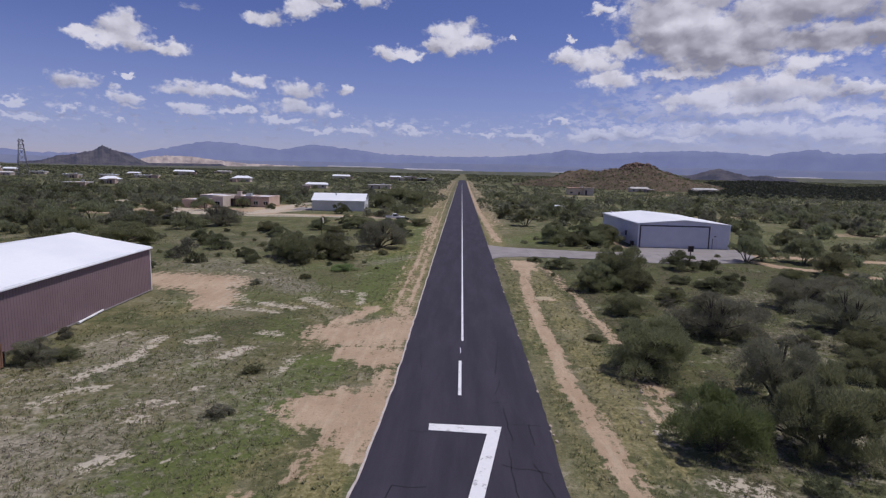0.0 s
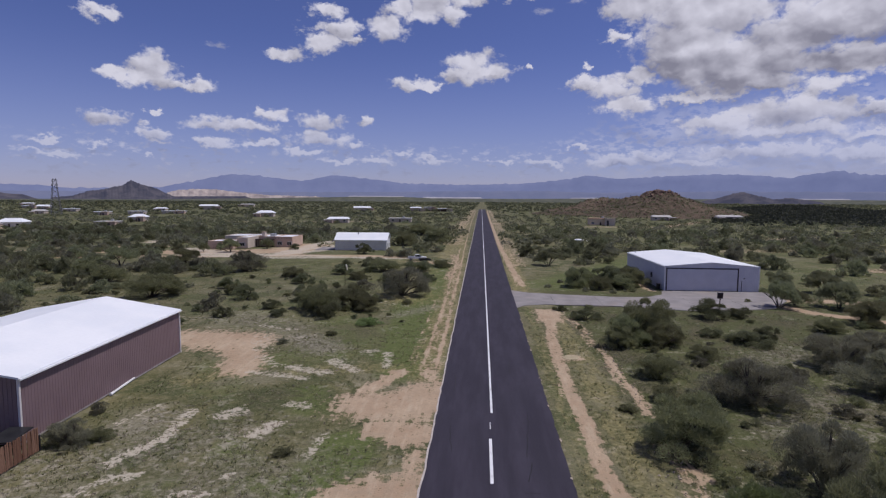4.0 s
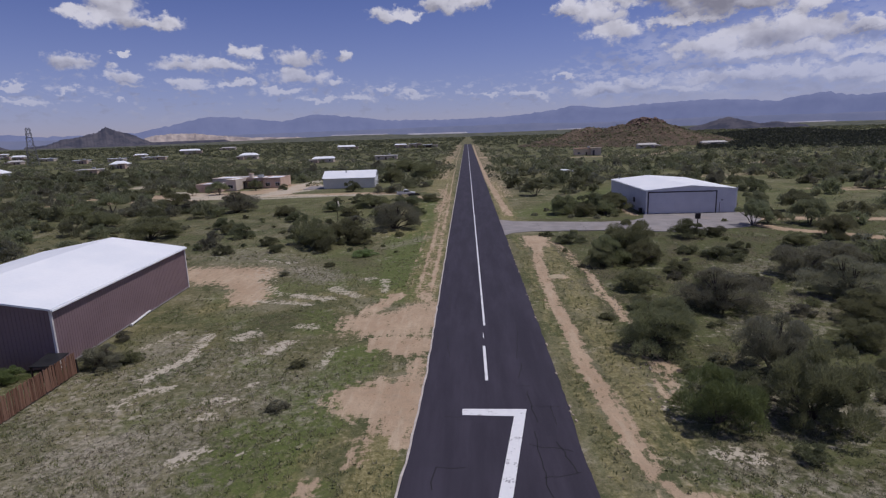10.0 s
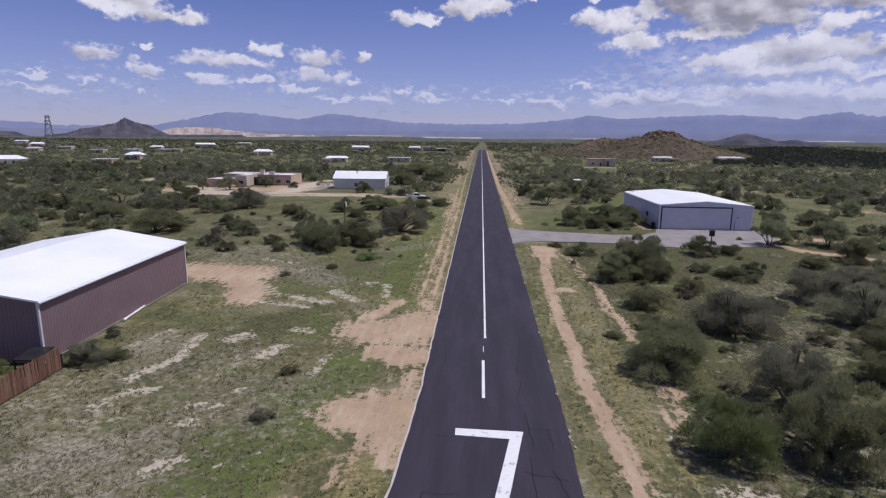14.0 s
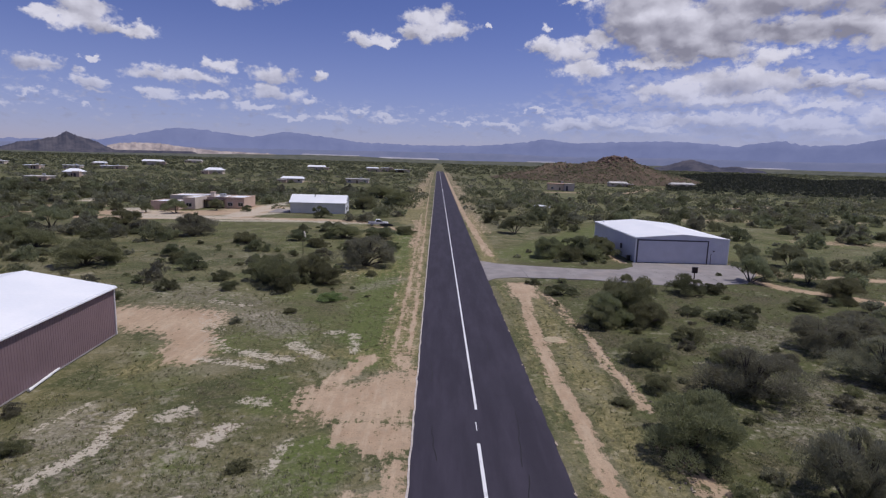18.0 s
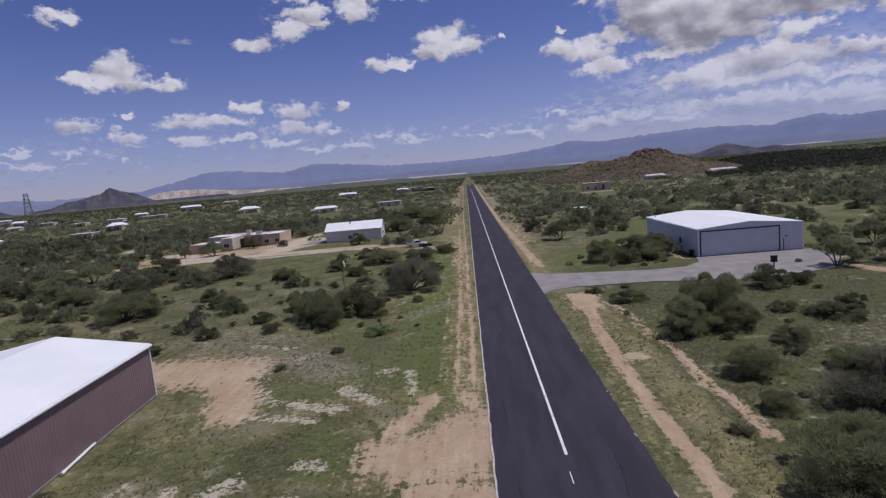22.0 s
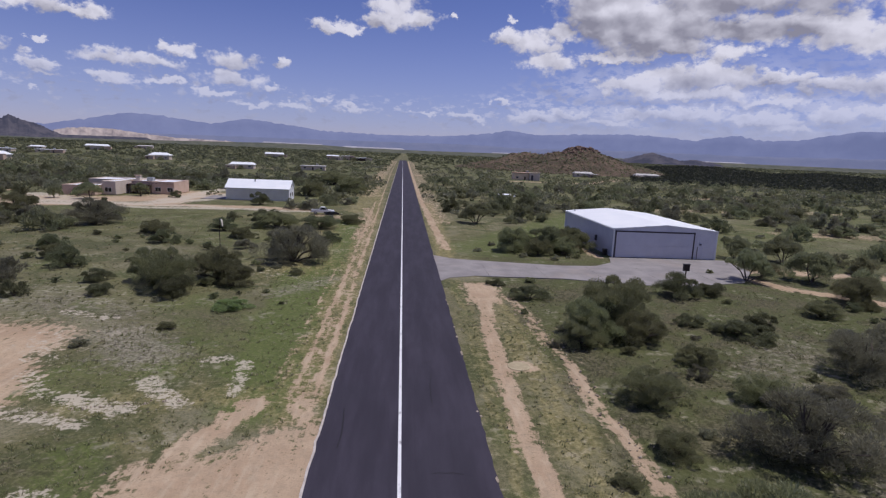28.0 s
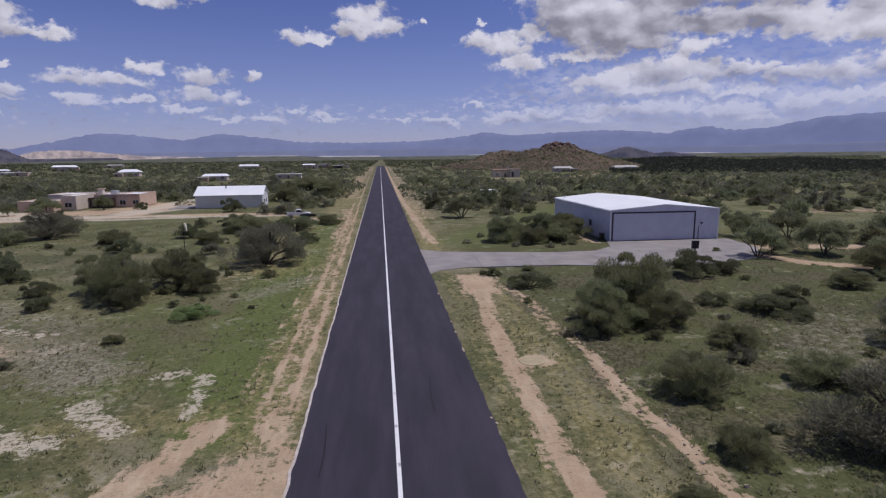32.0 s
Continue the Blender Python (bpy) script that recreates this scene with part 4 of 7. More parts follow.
def make_ground():
    xs, ys = graded(-46, 46, 0.40, -4900, 4900, 1.035, 1.035), graded(12, 110, 0.40, -4900, 4900, 1.3, 1.03)
    X, Y = np.meshgrid(xs, ys)
    Z = swell(X, Y)
    nx, ny = len(xs), len(ys)
    v = np.stack([X, Y, Z], -1).reshape(-1, 3)
    i = (np.arange(ny - 1)[:, None] * nx + np.arange(nx - 1)[None]).reshape(-1)
    f = np.stack([i, i + 1, i + nx + 1, i + nx], -1)
    me = bpy.data.meshes.new("ground")
    me.vertices.add(len(v))
    me.vertices.foreach_set("co", v.astype(np.float32).reshape(-1))
    me.loops.add(f.size)
    me.loops.foreach_set("vertex_index", f.astype(np.int32).reshape(-1))
    me.polygons.add(len(f))
    me.polygons.foreach_set("loop_start", np.arange(0, f.size, 4, dtype=np.int32))
    me.update(calc_edges=True)
    me.polygons.foreach_set("use_smooth", [True] * len(f))
    for name, lines in (("bare", BARE), ("pale", PALE), ("lush", LUSH), ("weed", WEED), ("straw", STRAW), ("brush", BRUSH)):
        a = me.attributes.new(name, "FLOAT", "POINT")
        w = field(lines, X, Y)
        if name == "lush":   # green brush cover away from the mown verges
            w = np.maximum(w, 0.50 * np.clip((np.abs(X - 6) - 14) / 14, 0, 1) * np.clip((Y + X * 0.9 - 48) / 40, 0, 1))
        if name == "brush":   # dry brown litter under the scrub
            w = np.maximum(np.maximum(w, 0.82 * np.clip((X - 9.6) / 4, 0, 1) * np.clip((125 - Y) / 25, 0, 1)), np.where((X > 0) & (Y < 360), 0.06, 0.34) * np.clip((np.abs(X) - 16) / 14, 0, 1) * np.clip((Y - 75) / 40, 0, 1))
        a.data.foreach_set("value", w.astype(np.float32).reshape(-1))
    me.materials.append(M_GROUND)
    tagged(new("ground", me), "desert ground with patchy grass and bare tan soil", "ground", kind="structure")


make_ground()


# ---- runway ----
def wavy(pts, step, amp, seed):
    rnd, out = random.Random(seed), []
    for (x0, y0), (x1, y1) in zip(pts, pts[1:]):
        n = max(1, int(math.hypot(x1 - x0, y1 - y0) / step))
        for k in range(n):
            u = k / n
            out.append((x0 + (x1 - x0) * u + rnd.uniform(-amp, amp), y0 + (y1 - y0) * u))
    return out + [pts[-1]]


def make_runway():
    left = wavy([(-16, -30), (-14, 8), (-6.9, 16.4), (-5.5, 18.6), (-5.1, 20.5), (-4.85, 24), (-4.55, 34), (-4.6, 60), (-4.7, 120)], 0.9, 0.05, 1) + [(-4.8, 300), (-5.2, 930)]
    right = wavy([(14, -30), (13, 6), (6.4, 15.5), (5.5, 17.8), (5.0, 20), (4.85, 24), (5.05, 30), (5.15, 60), (5.15, 120)], 0.9, 0.055, 2) + [(5.4, 300), (6.2, 930)]
    road = poly_ob("runway", right + left[::-1], -0.25, 0.03, M_ASPHALT)
    tagged(road, "dark asphalt runway with cracks and white paint", "runway", kind="structure")
    # pale gravelly lip along one side
    lip = [p for p in left if 16 < p[1] < 935]
    a = [(x - 0.10 - 0.02 * math.sin(y * 3.1), y) for x, y in lip]
    b = [(x + 0.03, y) for x, y in lip]
    tagged(poly_ob("runway_edge", b + a[::-1], -0.05, 0.034, M_EDGE, road), "pale crumbling runway edge")
    lip = [p for p in right if 16 < p[1] < 935]
    rnd = random.Random(7)
    for k in range(15):
        y = 25 + 70 * rnd.random()
        x = 5.12 + rnd.uniform(-0.1, 0.1)
        L = rnd.uniform(0.2, 0.8)
        poly_ob("edge_chip", [(x, y), (x + 0.1, y + L * 0.3), (x + 0.04, y + L), (x - 0.08, y + L * 0.7)], -0.05, 0.036, M_STONE, road)

    def strip(name, x0, x1, y0, y1, label=""):
        o = poly_ob(name, [(x0, y0), (x1, y0), (x1, y1), (x0, y1)], 0.03, 0.036, M_PAINT, road)
        return tagged(o, label) if label else o

    strip("centre_line", -0.02, 0.17, 45.9, 925, "continuous white centre line")
    strip("centre_dash", -0.22, 0.0, 34.2, 40.8, "short white dash")
    strip("centre_mark", -0.12, -0.06, 42.6, 43.9)
    tagged(poly_ob("number_seven", [(-1.84, 30.0), (-1.84, 29.2), (1.42, 29.0), (-0.44, 18.6), (0.27, 18.6), (2.30, 29.9)], 0.03, 0.036, M_PAINT, road), "white painted runway numeral 7, chipped")
    # tar-dark cracks: wandering strips
    def crack(pts, wide=0.045):
        wide *= 0.65
        up, dn = [], []
        for i, (x, y) in enumerate(pts):
            x0, y0 = pts[max(0, i - 1)]
            x1, y1 = pts[min(len(pts) - 1, i + 1)]
            L = math.hypot(x1 - x0, y1 - y0) + 1e-9
            nx_, ny_ = -(y1 - y0) / L * wide, (x1 - x0) / L * wide
            up.append((x + nx_, y + ny_)), dn.append((x - nx_, y - ny_))
        v = [(x, y, 0.0345) for x, y in up + dn]
        n = len(pts)
        mesh_ob("crack", v, [(i, i + n, i + n + 1, i + 1) for i in range(n - 1)], M_CRACK, road)

    def wander(x, y, dx, dy, n, seed):
        r, out = random.Random(seed), []
        for i in range(n):
            out.append((x, y))
            x += dx + r.uniform(-0.10, 0.10)
            y += dy + r.uniform(-0.15, 0.15)
        return out

    # about the numeral and the right half, where they show best
    crack(wander(2.6, 32.4, 0.02, -0.5, 9, 1), 0.05), crack(wander(2.6, 30.2, 0.30, 0.0, 7, 2)), crack(wander(1.9, 33.2, 0.28, 0.02, 5, 3)), crack(wander(2.0, 25.8, 0.35, -0.05, 8, 4), 0.055)
    crack(wander(3.6, 26.0, 0.06, -0.45, 8, 5), 0.06), crack(wander(2.4, 22.6, 0.36, 0.03, 7, 6)), crack(wander(-3.2, 23.6, 0.35, 0.05, 6, 7)), crack(wander(-3.2, 23.6, 0.0, -0.5, 5, 8), 0.05)
    crack(wander(-2.9, 38.5, -0.03, 0.6, 9, 9)), crack(wander(2.4, 38.0, 0.03, 0.6, 14, 10)), crack(wander(2.5, 44.0, 0.30, 0.02, 6, 11)), crack(wander(-3.0, 29.0, 0.30, 0.0, 5, 12)), crack(wander(2.5, 27.2, 0.02, -0.5, 16, 13))
    crack(wander(3.9, 30.3, 0.02, -0.45, 7, 14)), crack(wander(2.2, 34.6, 0.02, 0.55, 6, 15), 0.05), crack(wander(1.4, 20.4, 0.34, 0.0, 9, 16)), crack(wander(1.8, 48.5, 0.3, 0.0, 6, 17)), crack(wander(2.2, 56.5, 0.02, 0.6, 9, 18)), crack(wander(-3.4, 51, 0.02, 0.6, 9, 19)), crack(wander(1.6, 63.4, 0.25, 0.1, 4, 20))


make_runway()


# ---- driveway and apron ----
drive = poly_ob("driveway", [(5.1, 91.8), (6.5, 93.8), (10, 95.2), (22, 94.8), (30, 92.8), (36, 91.2), (48.3, 95.1), (54.2, 102.8), (55.2, 111.8), (35.0, 111.9), (33.6, 107.4), (30, 104.2), (24.3, 103.8), (14.8, 105.5), (8, 107.0), (5.1, 109.6)], -0.2, 0.02, M_CONCRETE)
tagged(drive, "pale grey concrete driveway and hangar apron", "driveway", kind="structure")
for k in range(5):
    poly_ob("joint", [(12 + k * 8, 95.0), (12.025 + k * 8, 95.0), (12.025 + k * 8, 103.6), (12 + k * 8, 103.6)], 0.0, 0.0235, M_CRACK, drive)


# ---- buildings ----
def gable_roof(parent, x0, x1, y0, y1, eave, ridge, over=0.18, thick=0.14, material=None, trim=None, along="y"):
    """Two slopes with the ridge along y (or x), laid on walls that end at the eave height."""
    material = material or M_ROOF
    if along == "x":
        x0, x1, y0, y1 = y0, y1, x0, x1
    xm = (x0 + x1) / 2
    k = (ridge - eave) / (xm - x0)
    for side in (-1, 1):
        xe = x0 - over if side < 0 else x1 + over
        ze = eave - k * over
        pts = [(xe, ze + 0.01), (xm, ridge + 0.01), (xm, ridge + thick), (xe, ze + thick)]
        v = [(x, y, z) for y in (y0 - over, y1 + over) for x, z in pts]
        if along == "x":
            v = [(y, x, z) for x, y, z in v]
        bm = bmesh.new()
        vs = [bm.verts.new(p) for p in v]
        for f in ((0, 1, 2, 3), (7, 6, 5, 4), (0, 4, 5, 1), (1, 5, 6, 2), (2, 6, 7, 3), (3, 7, 4, 0)):
            bm.faces.new([vs[i] for i in f])
        bmesh.ops.recalc_face_normals(bm, faces=bm.faces)
        roof = part("roof", bm, material, parent, "white metal roof slope" if material is M_ROOF else "")
        if trim:
            n = int((y1 - y0) / 1.0)
            for i in range(n + 1):   # low standing seams
                y = y0 + (y1 - y0) * i / n
                a, b = (xe, y, ze + thick), (xm, y, ridge + thick)
                if along == "x":
                    a, b = (a[1], a[0], a[2]), (b[1], b[0], b[2])
                part("seam", tube_bm(a, b, 0.022, seg=4), material, roof)


def left_hangar():
    h = empty("hangar", pose(-34.2, 37.1, 0, 0, 0, 4.05), "plum-coloured ribbed steel hangar with a white gable roof", "hangar", "hangars")
    W, L, E, R = 16.8, 24.4, 4.95, 6.40
    tp = lambda s: E + (R - E) * (1 - abs(s - W / 2) / (W / 2)) - 0.02
    ribbed_wall("wall", (0, 0), (0, L), lambda s: E - 0.02, M_PLUM, h, 0.32, 0.022)
    ribbed_wall("wall", (0, L), (-W, L), tp, M_PLUM, h)
    ribbed_wall("wall", (-W, L), (-W, 0), lambda s: E - 0.02, M_PLUM, h)
    ribbed_wall("wall", (-W, 0), (0, 0), tp, M_PLUM, h)
    gable_roof(h, -W, 0, 0, L, E, R, 0.2, 0.16, M_ROOF)
    for x, y in ((0, 0), (0, L), (-W, 0), (-W, L)):
        part("corner_trim", box_bm(x - 0.11 if x < 0 else x - 0.07, x + 0.07 if x < 0 else x + 0.11, y - 0.11 if y == 0 else y - 0.07, y + 0.07 if y == 0 else y + 0.11, 0, E - 0.03, 0.01), M_TRIM, h, "pale corner trim")
    part("gutter", box_bm(0.2, 0.34, -0.2, L + 0.2, E - 0.10, E + 0.05, 0.02), M_ROOF, h, "white gutter")
    part("base_trim", box_bm(0.04, 0.09, 0.1, L - 0.1, 0.0, 0.12), M_CONCRETE, h)
    door = part("door", box_bm(-5.9, -4.9, -0.10, -0.045, 0.02, 2.1, 0.01), M_TRIM, h, "plain pale side door")
    part("door_handle", tube_bm((-5.0, -0.10, 1.0), (-5.0, -0.17, 1.0), 0.035), M_STEEL, door)
    # low black slanting panel on posts, filling a dark spot behind the fence
    lean = part("corner_panel", prism_bm([(-2.3, 1.16), (-0.12, 1.36), (-0.12, 1.43), (-2.3, 1.23)], -0.7, 1.0), M_BLACK, h, "low black slanting panel")
    for x in (-0.6, 0.9):
        part("post", box_bm(x - 0.05, x + 0.05, -2.25, -2.15, 0, 1.16), M_BROWN, h)


left_hangar()


def right_hangar():
    X0, X1, Y0, Y1, E, R = 35.6, 53.7, 112.25, 140.3, 4.84, 5.62
    h = empty("hangar", pose(0, 0, 0), "pale grey steel hangar with a wide bifold door and white roof", "hangar", "hangars")
    W, L = X1 - X0, Y1 - Y0
    tp = lambda s: E + (R - E) * (1 - abs(s - W / 2) / (W / 2)) - 0.02
    ribbed_wall("wall", (X0, Y0), (X1, Y0), tp, M_GREY, h, 0.35, 0.02)
    ribbed_wall("wall", (X1, Y0), (X1, Y1), lambda s: E - 0.02, M_GREY, h, 0.35, 0.03)
    ribbed_wall("wall", (X1, Y1), (X0, Y1), tp, M_GREY, h, 0.35, 0.03)
    ribbed_wall("wall", (X0, Y1), (X0, Y0), lambda s: E - 0.02, M_GREY, h, 0.35, 0.03)
    gable_roof(h, X0, X1, Y0, Y1, E, R, 0.16, 0.15, M_ROOF)
    for x, y in ((X0, Y0), (X1, Y0), (X0, Y1), (X1, Y1)):
        part("corner_trim", box_bm(x - 0.1, x + 0.1, y - 0.1, y + 0.1, 0, E - 0.03, 0.01), M_WHITE, h, "white corner trim")
    part("gutter", box_bm(X0 - 0.30, X0 - 0.17, Y0 - 0.16, Y1 + 0.16, E - 0.12, E + 0.04, 0.02), M_WHITE, h)
    # bifold door: two leaves of upright panels in a dark frame
    dx0, dx1, dz = 36.05, 49.55, 4.36
    fr = part("door_frame", box_bm(dx0 - 0.24, dx1 + 0.24, Y0 - 0.10, Y0 - 0.03, dz, dz + 0.24), M_DARK, h, "dark steel door frame")
    part("frame_post", box_bm(dx0 - 0.24, dx0, Y0 - 0.10, Y0 - 0.03, 0, dz), M_DARK, fr)
    part("frame_post", box_bm(dx1, dx1 + 0.24, Y0 - 0.10, Y0 - 0.03, 0, dz), M_DARK, fr)
    for z0, z1 in ((0.06, 2.12), (2.14, dz)):
        leaf = part("door_leaf", box_bm(dx0, dx1, Y0 - 0.075, Y0 - 0.035, z0, z1), M_DOOR, h, "pale grey bifold door leaf")
        n = 22
        for i in range(n):
            x = dx0 + (dx1 - dx0) * (i + 0.5) / n
            part("panel_rib", box_bm(x - 0.02, x + 0.02, Y0 - 0.081, Y0 - 0.07, z0 + 0.05, z1 - 0.05), M_DOOR, leaf)
    part("door_seal", box_bm(dx0, dx1, Y0 - 0.10, Y0 - 0.04, 0.02, 0.07), M_RUBBER, h)
    d = part("door", box_bm(50.45, 51.35, Y0 - 0.09, Y0 - 0.03, 0.03, 2.08, 0.01), M_DOOR, h, "grey personnel door")
    part("door_casing", box_bm(50.37, 50.45, Y0 - 0.10, Y0 - 0.03, 0.03, 2.14), M_DARK, d)
    part("door_casing", box_bm(51.35, 51.40, Y0 - 0.10, Y0 - 0.03, 0.03, 2.14), M_GREY, d)
    part("door_knob", tube_bm((51.25, Y0 - 0.09, 1.0), (51.25, Y0 - 0.16, 1.0), 0.035), M_STEEL, d)
    part("wall_lamp", box_bm(50.7, 51.0, Y0 - 0.22, Y0 - 0.03, 2.5, 2.7, 0.03), M_DARK, h)
    part("meter_box", box_bm(X0 - 0.25, X0 - 0.04, 120.0, 120.7, 1.6, 2.6, 0.03), M_DARK, h)
    part("roof_vent", tube_bm((37.0, 138.5, 4.95), (37.0, 138.5, 5.45), 0.22, 0.22, 10), M_WHITE, h)


right_hangar()


def bin_at(x, y):
    b = empty("refuse_bin", pose(x, y, 0), "black wheeled refuse bin beside the hangar wall", "bin")
    part("body", prism_bm([(-0.28, 0.1), (0.28, 0.1), (0.36, 1.02), (-0.36, 1.02)], -0.30, 0.30, 0.03), M_BLACK, b)
    part("lid", prism_bm([(-0.40, 1.02), (0.38, 1.02), (0.34, 1.12), (-0.36, 1.09)], -0.34, 0.34, 0.02), M_BLACK, b)
    for s in (-1, 1):
        part("wheel", tube_bm((s * 0.33, 0.25, 0.12), (s * 0.27, 0.25, 0.12), 0.12, seg=12), M_RUBBER, b)


bin_at(34.95, 114.0)


def window_part(parent, x0, x1, y, z0, z1, face=-1):
    w = part("window", box_bm(x0 - 0.08, x1 + 0.08, y - 0.06, y + 0.03, z0 - 0.08, z1 + 0.08), M_WHITE, parent)
    part("pane", box_bm(x0, x1, y + face * 0.075, y + face * 0.055, z0, z1), M_GLASS, w)
    part("glazing_bar", box_bm((x0 + x1) / 2 - 0.03, (x0 + x1) / 2 + 0.03, y + face * 0.09, y + face * 0.07, z0, z1), M_WHITE, w)
    return w


def white_barn():
    h = empty("barn", pose(-51.6, 189.0, 0, 0, 0, 2.5), "white-roofed grey steel barn beside a dirt drive", "barn")
    W, D, E, R = 18.0, 10.0, 3.55, 5.75
    tp = lambda s: E + (R - E) * (1 - abs(s - D / 2) / (D / 2)) - 0.02
    ribbed_wall("wall", (0, 0), (W, 0), lambda s: E - 0.02, M_BARN, h, 0.4, 0.03)
    # whiter paint on this gable stands in for the sun on it
    ribbed_wall("wall", (W, 0), (W, D), tp, M_WHITE, h, 0.4, 0.03)
    ribbed_wall("wall", (W, D), (0, D), lambda s: E - 0.02, M_BARN, h, 0.4, 0.03)
    ribbed_wall("wall", (0, D), (0, 0), tp, M_BARN, h, 0.4, 0.03)
    gable_roof(h, 0, W, 0, D, E, R, 0.35, 0.14, M_ROOF, None, along="x")
    w = part("window", box_bm(W + 0.03, W + 0.09, 2.2, 3.6, 1.0, 2.3), M_WHITE, h, "gable window with dark panes")
    part("pane", box_bm(W + 0.09, W + 0.10, 2.3, 3.5, 1.1, 2.2), M_GLASS, w)
    w = part("window", box_bm(W + 0.03, W + 0.09, 5.8, 7.2, 1.0, 2.3), M_WHITE, h, "gable window with dark panes")
    part("pane", box_bm(W + 0.09, W + 0.10, 5.9, 7.1, 1.1, 2.2), M_GLASS, w)
    part("upper_vent", box_bm(W + 0.03, W + 0.09, 4.6, 5.4, 4.0, 4.7), M_DARK, h)
    part("awning", prism_bm([(1.0, 2.9), (4.6, 2.9), (4.6, 3.0), (1.0, 3.0)], -1.8, -0.06), M_BROWN, h, "dark awning at the gable end")
    part("big_door", box_bm(-0.10, -0.05, 5.0, 9.0, 0.02, 3.0), M_DOOR, h)
    part("ridge_vent", tube_bm((7.6, D / 2 - 1.3, R - 0.6), (7.6, D / 2 - 1.3, R + 0.25), 0.2, seg=10), M_STEEL, h)


white_barn()
slab = poly_ob("concrete_pad", [(-58.9, 189), (-52.3, 189.2), (-52.6, 200), (-59.2, 201)], -0.1, 0.03, M_CONCRETE)
tagged(slab, "pale concrete pad beside the barn", "pad", kind="structure")


def adobe_house():
    h = empty("house", Matrix.LocRotScale((-0.4, 1.6, 0), None, (1, 1, 0.86)), "low tan adobe house with flat parapet roofs and a dark porch", "house")

    def block(x0, x1, y0, y1, z, m, label=""):
        w = part("wall", box_bm(x0, x1, y0, y1, 0, z, 0.12), m, h, label)
        part("roof", box_bm(x0 + 0.35, x1 - 0.35, y0 + 0.35, y1 - 0.35, z + 0.004, z + 0.05), M_ROOF, h, "white flat roof coating")
        for a, b in (((x0, y0), (x1, y0 + 0.3)), ((x0, y1 - 0.3), (x1, y1)), ((x0, y0 + 0.3), (x0 + 0.3, y1 - 0.3)), ((x1 - 0.3, y0 + 0.3), (x1, y1 - 0.3))):
            part("parapet", box_bm(a[0], b[0], a[1], b[1], z - 0.02, z + 0.32, 0.06), m, w)

    block(-96.2, -87.2, 186.0, 195.0, 3.0, M_STUCCO, "tan stucco garage wall")
    block(-87.2, -83.2, 189.5, 203.0, 4.3, M_STUCCO2)
    block(-83.2, -76.4, 199.2, 210.0, 4.0, M_STUCCO)
    block(-76.4, -69.6, 197.0, 209.0, 4.1, M_STUCCO)
    block(-98.0, -84.0, 203.0, 214.0, 3.9, M_STUCCO2)
    g = part("garage_door", box_bm(-94.6, -88.8, 185.9, 185.97, 0.05, 2.3), M_STUCCO, h, "tan garage door")
    for i in range(1, 4):
        part("groove", box_bm(-94.5, -88.9, 185.86, 185.90, 0.05 + i * 0.56, 0.09 + i * 0.56), M_BROWN, g)
    part("porch_roof", box_bm(-83.1, -76.5, 195.6, 199.1, 3.1, 3.35), M_BROWN, h, "dark timber porch roof")
    for i in range(4):
        part("porch_post", tube_bm((-82.8 + i * 2.05, 195.9, 0), (-82.8 + i * 2.05, 195.9, 3.1), 0.14), M_BROWN, h)
    for i in range(6):
        part("viga", tube_bm((-75.8 + i * 1.05, 197.2, 3.7), (-75.8 + i * 1.05, 196.5, 3.7), 0.1), M_BROWN, h)
    window_part(h, -75.2, -73.6, 196.95, 0.9, 2.3)
    window_part(h, -71.6, -70.0, 196.95, 0.9, 2.3)
    window_part(h, -86.2, -84.4, 189.45, 1.0, 2.4)
    d = part("door", box_bm(-80.6, -79.4, 199.05, 199.16, 0.05, 2.15), M_BROWN, h, "dark front door")
    part("door_knob", tube_bm((-79.6, 199.05, 1.0), (-79.6, 198.97, 1.0), 0.05), M_STEEL, d)
    c = part("chimney", box_bm(-82.6, -81.2, 200.5, 201.9, 3.9, 6.0, 0.1), M_STUCCO2, h, "stucco chimney")
    part("chimney_cap", box_bm(-82.8, -81.0, 200.3, 202.1, 6.0, 6.16, 0.03), M_STUCCO, c)
    part("roof_unit", box_bm(-80.3, -78.4, 203, 204.8, 4.05, 5.3, 0.08), M_STEEL, h, "rooftop cooler")


adobe_house()


def hip_roof(parent, wide, deep, eave, rise, over, material, cut):
    """A roof with four slopes over a block that stands on y = 0 to deep; cut: how far the ridge ends stand in."""
    x0, x1, y0, y1, ym = -wide / 2 - over, wide / 2 + over, -over, deep + over, deep / 2
    bm = bmesh.new()
    low = [bm.verts.new(p) for p in ((x0, y0, eave + 0.006), (x1, y0, eave + 0.006), (x1, y1, eave + 0.006), (x0, y1, eave + 0.006))]
    rim = [bm.verts.new((v.co.x, v.co.y, eave + 0.2)) for v in low]
    a, b = bm.verts.new((x0 + cut, ym, eave + rise)), bm.verts.new((x1 - cut, ym, eave + rise))
    bm.faces.new(low[::-1])
    for k in range(4):
        bm.faces.new((low[k], low[(k + 1) % 4], rim[(k + 1) % 4], rim[k]))
    bm.faces.new((rim[0], rim[1], b, a)), bm.faces.new((rim[1], rim[2], b)), bm.faces.new((rim[2], rim[3], a, b)), bm.faces.new((rim[3], rim[0], a))
    bmesh.ops.recalc_face_normals(bm, faces=bm.faces)
    return part("roof", bm, material, parent)


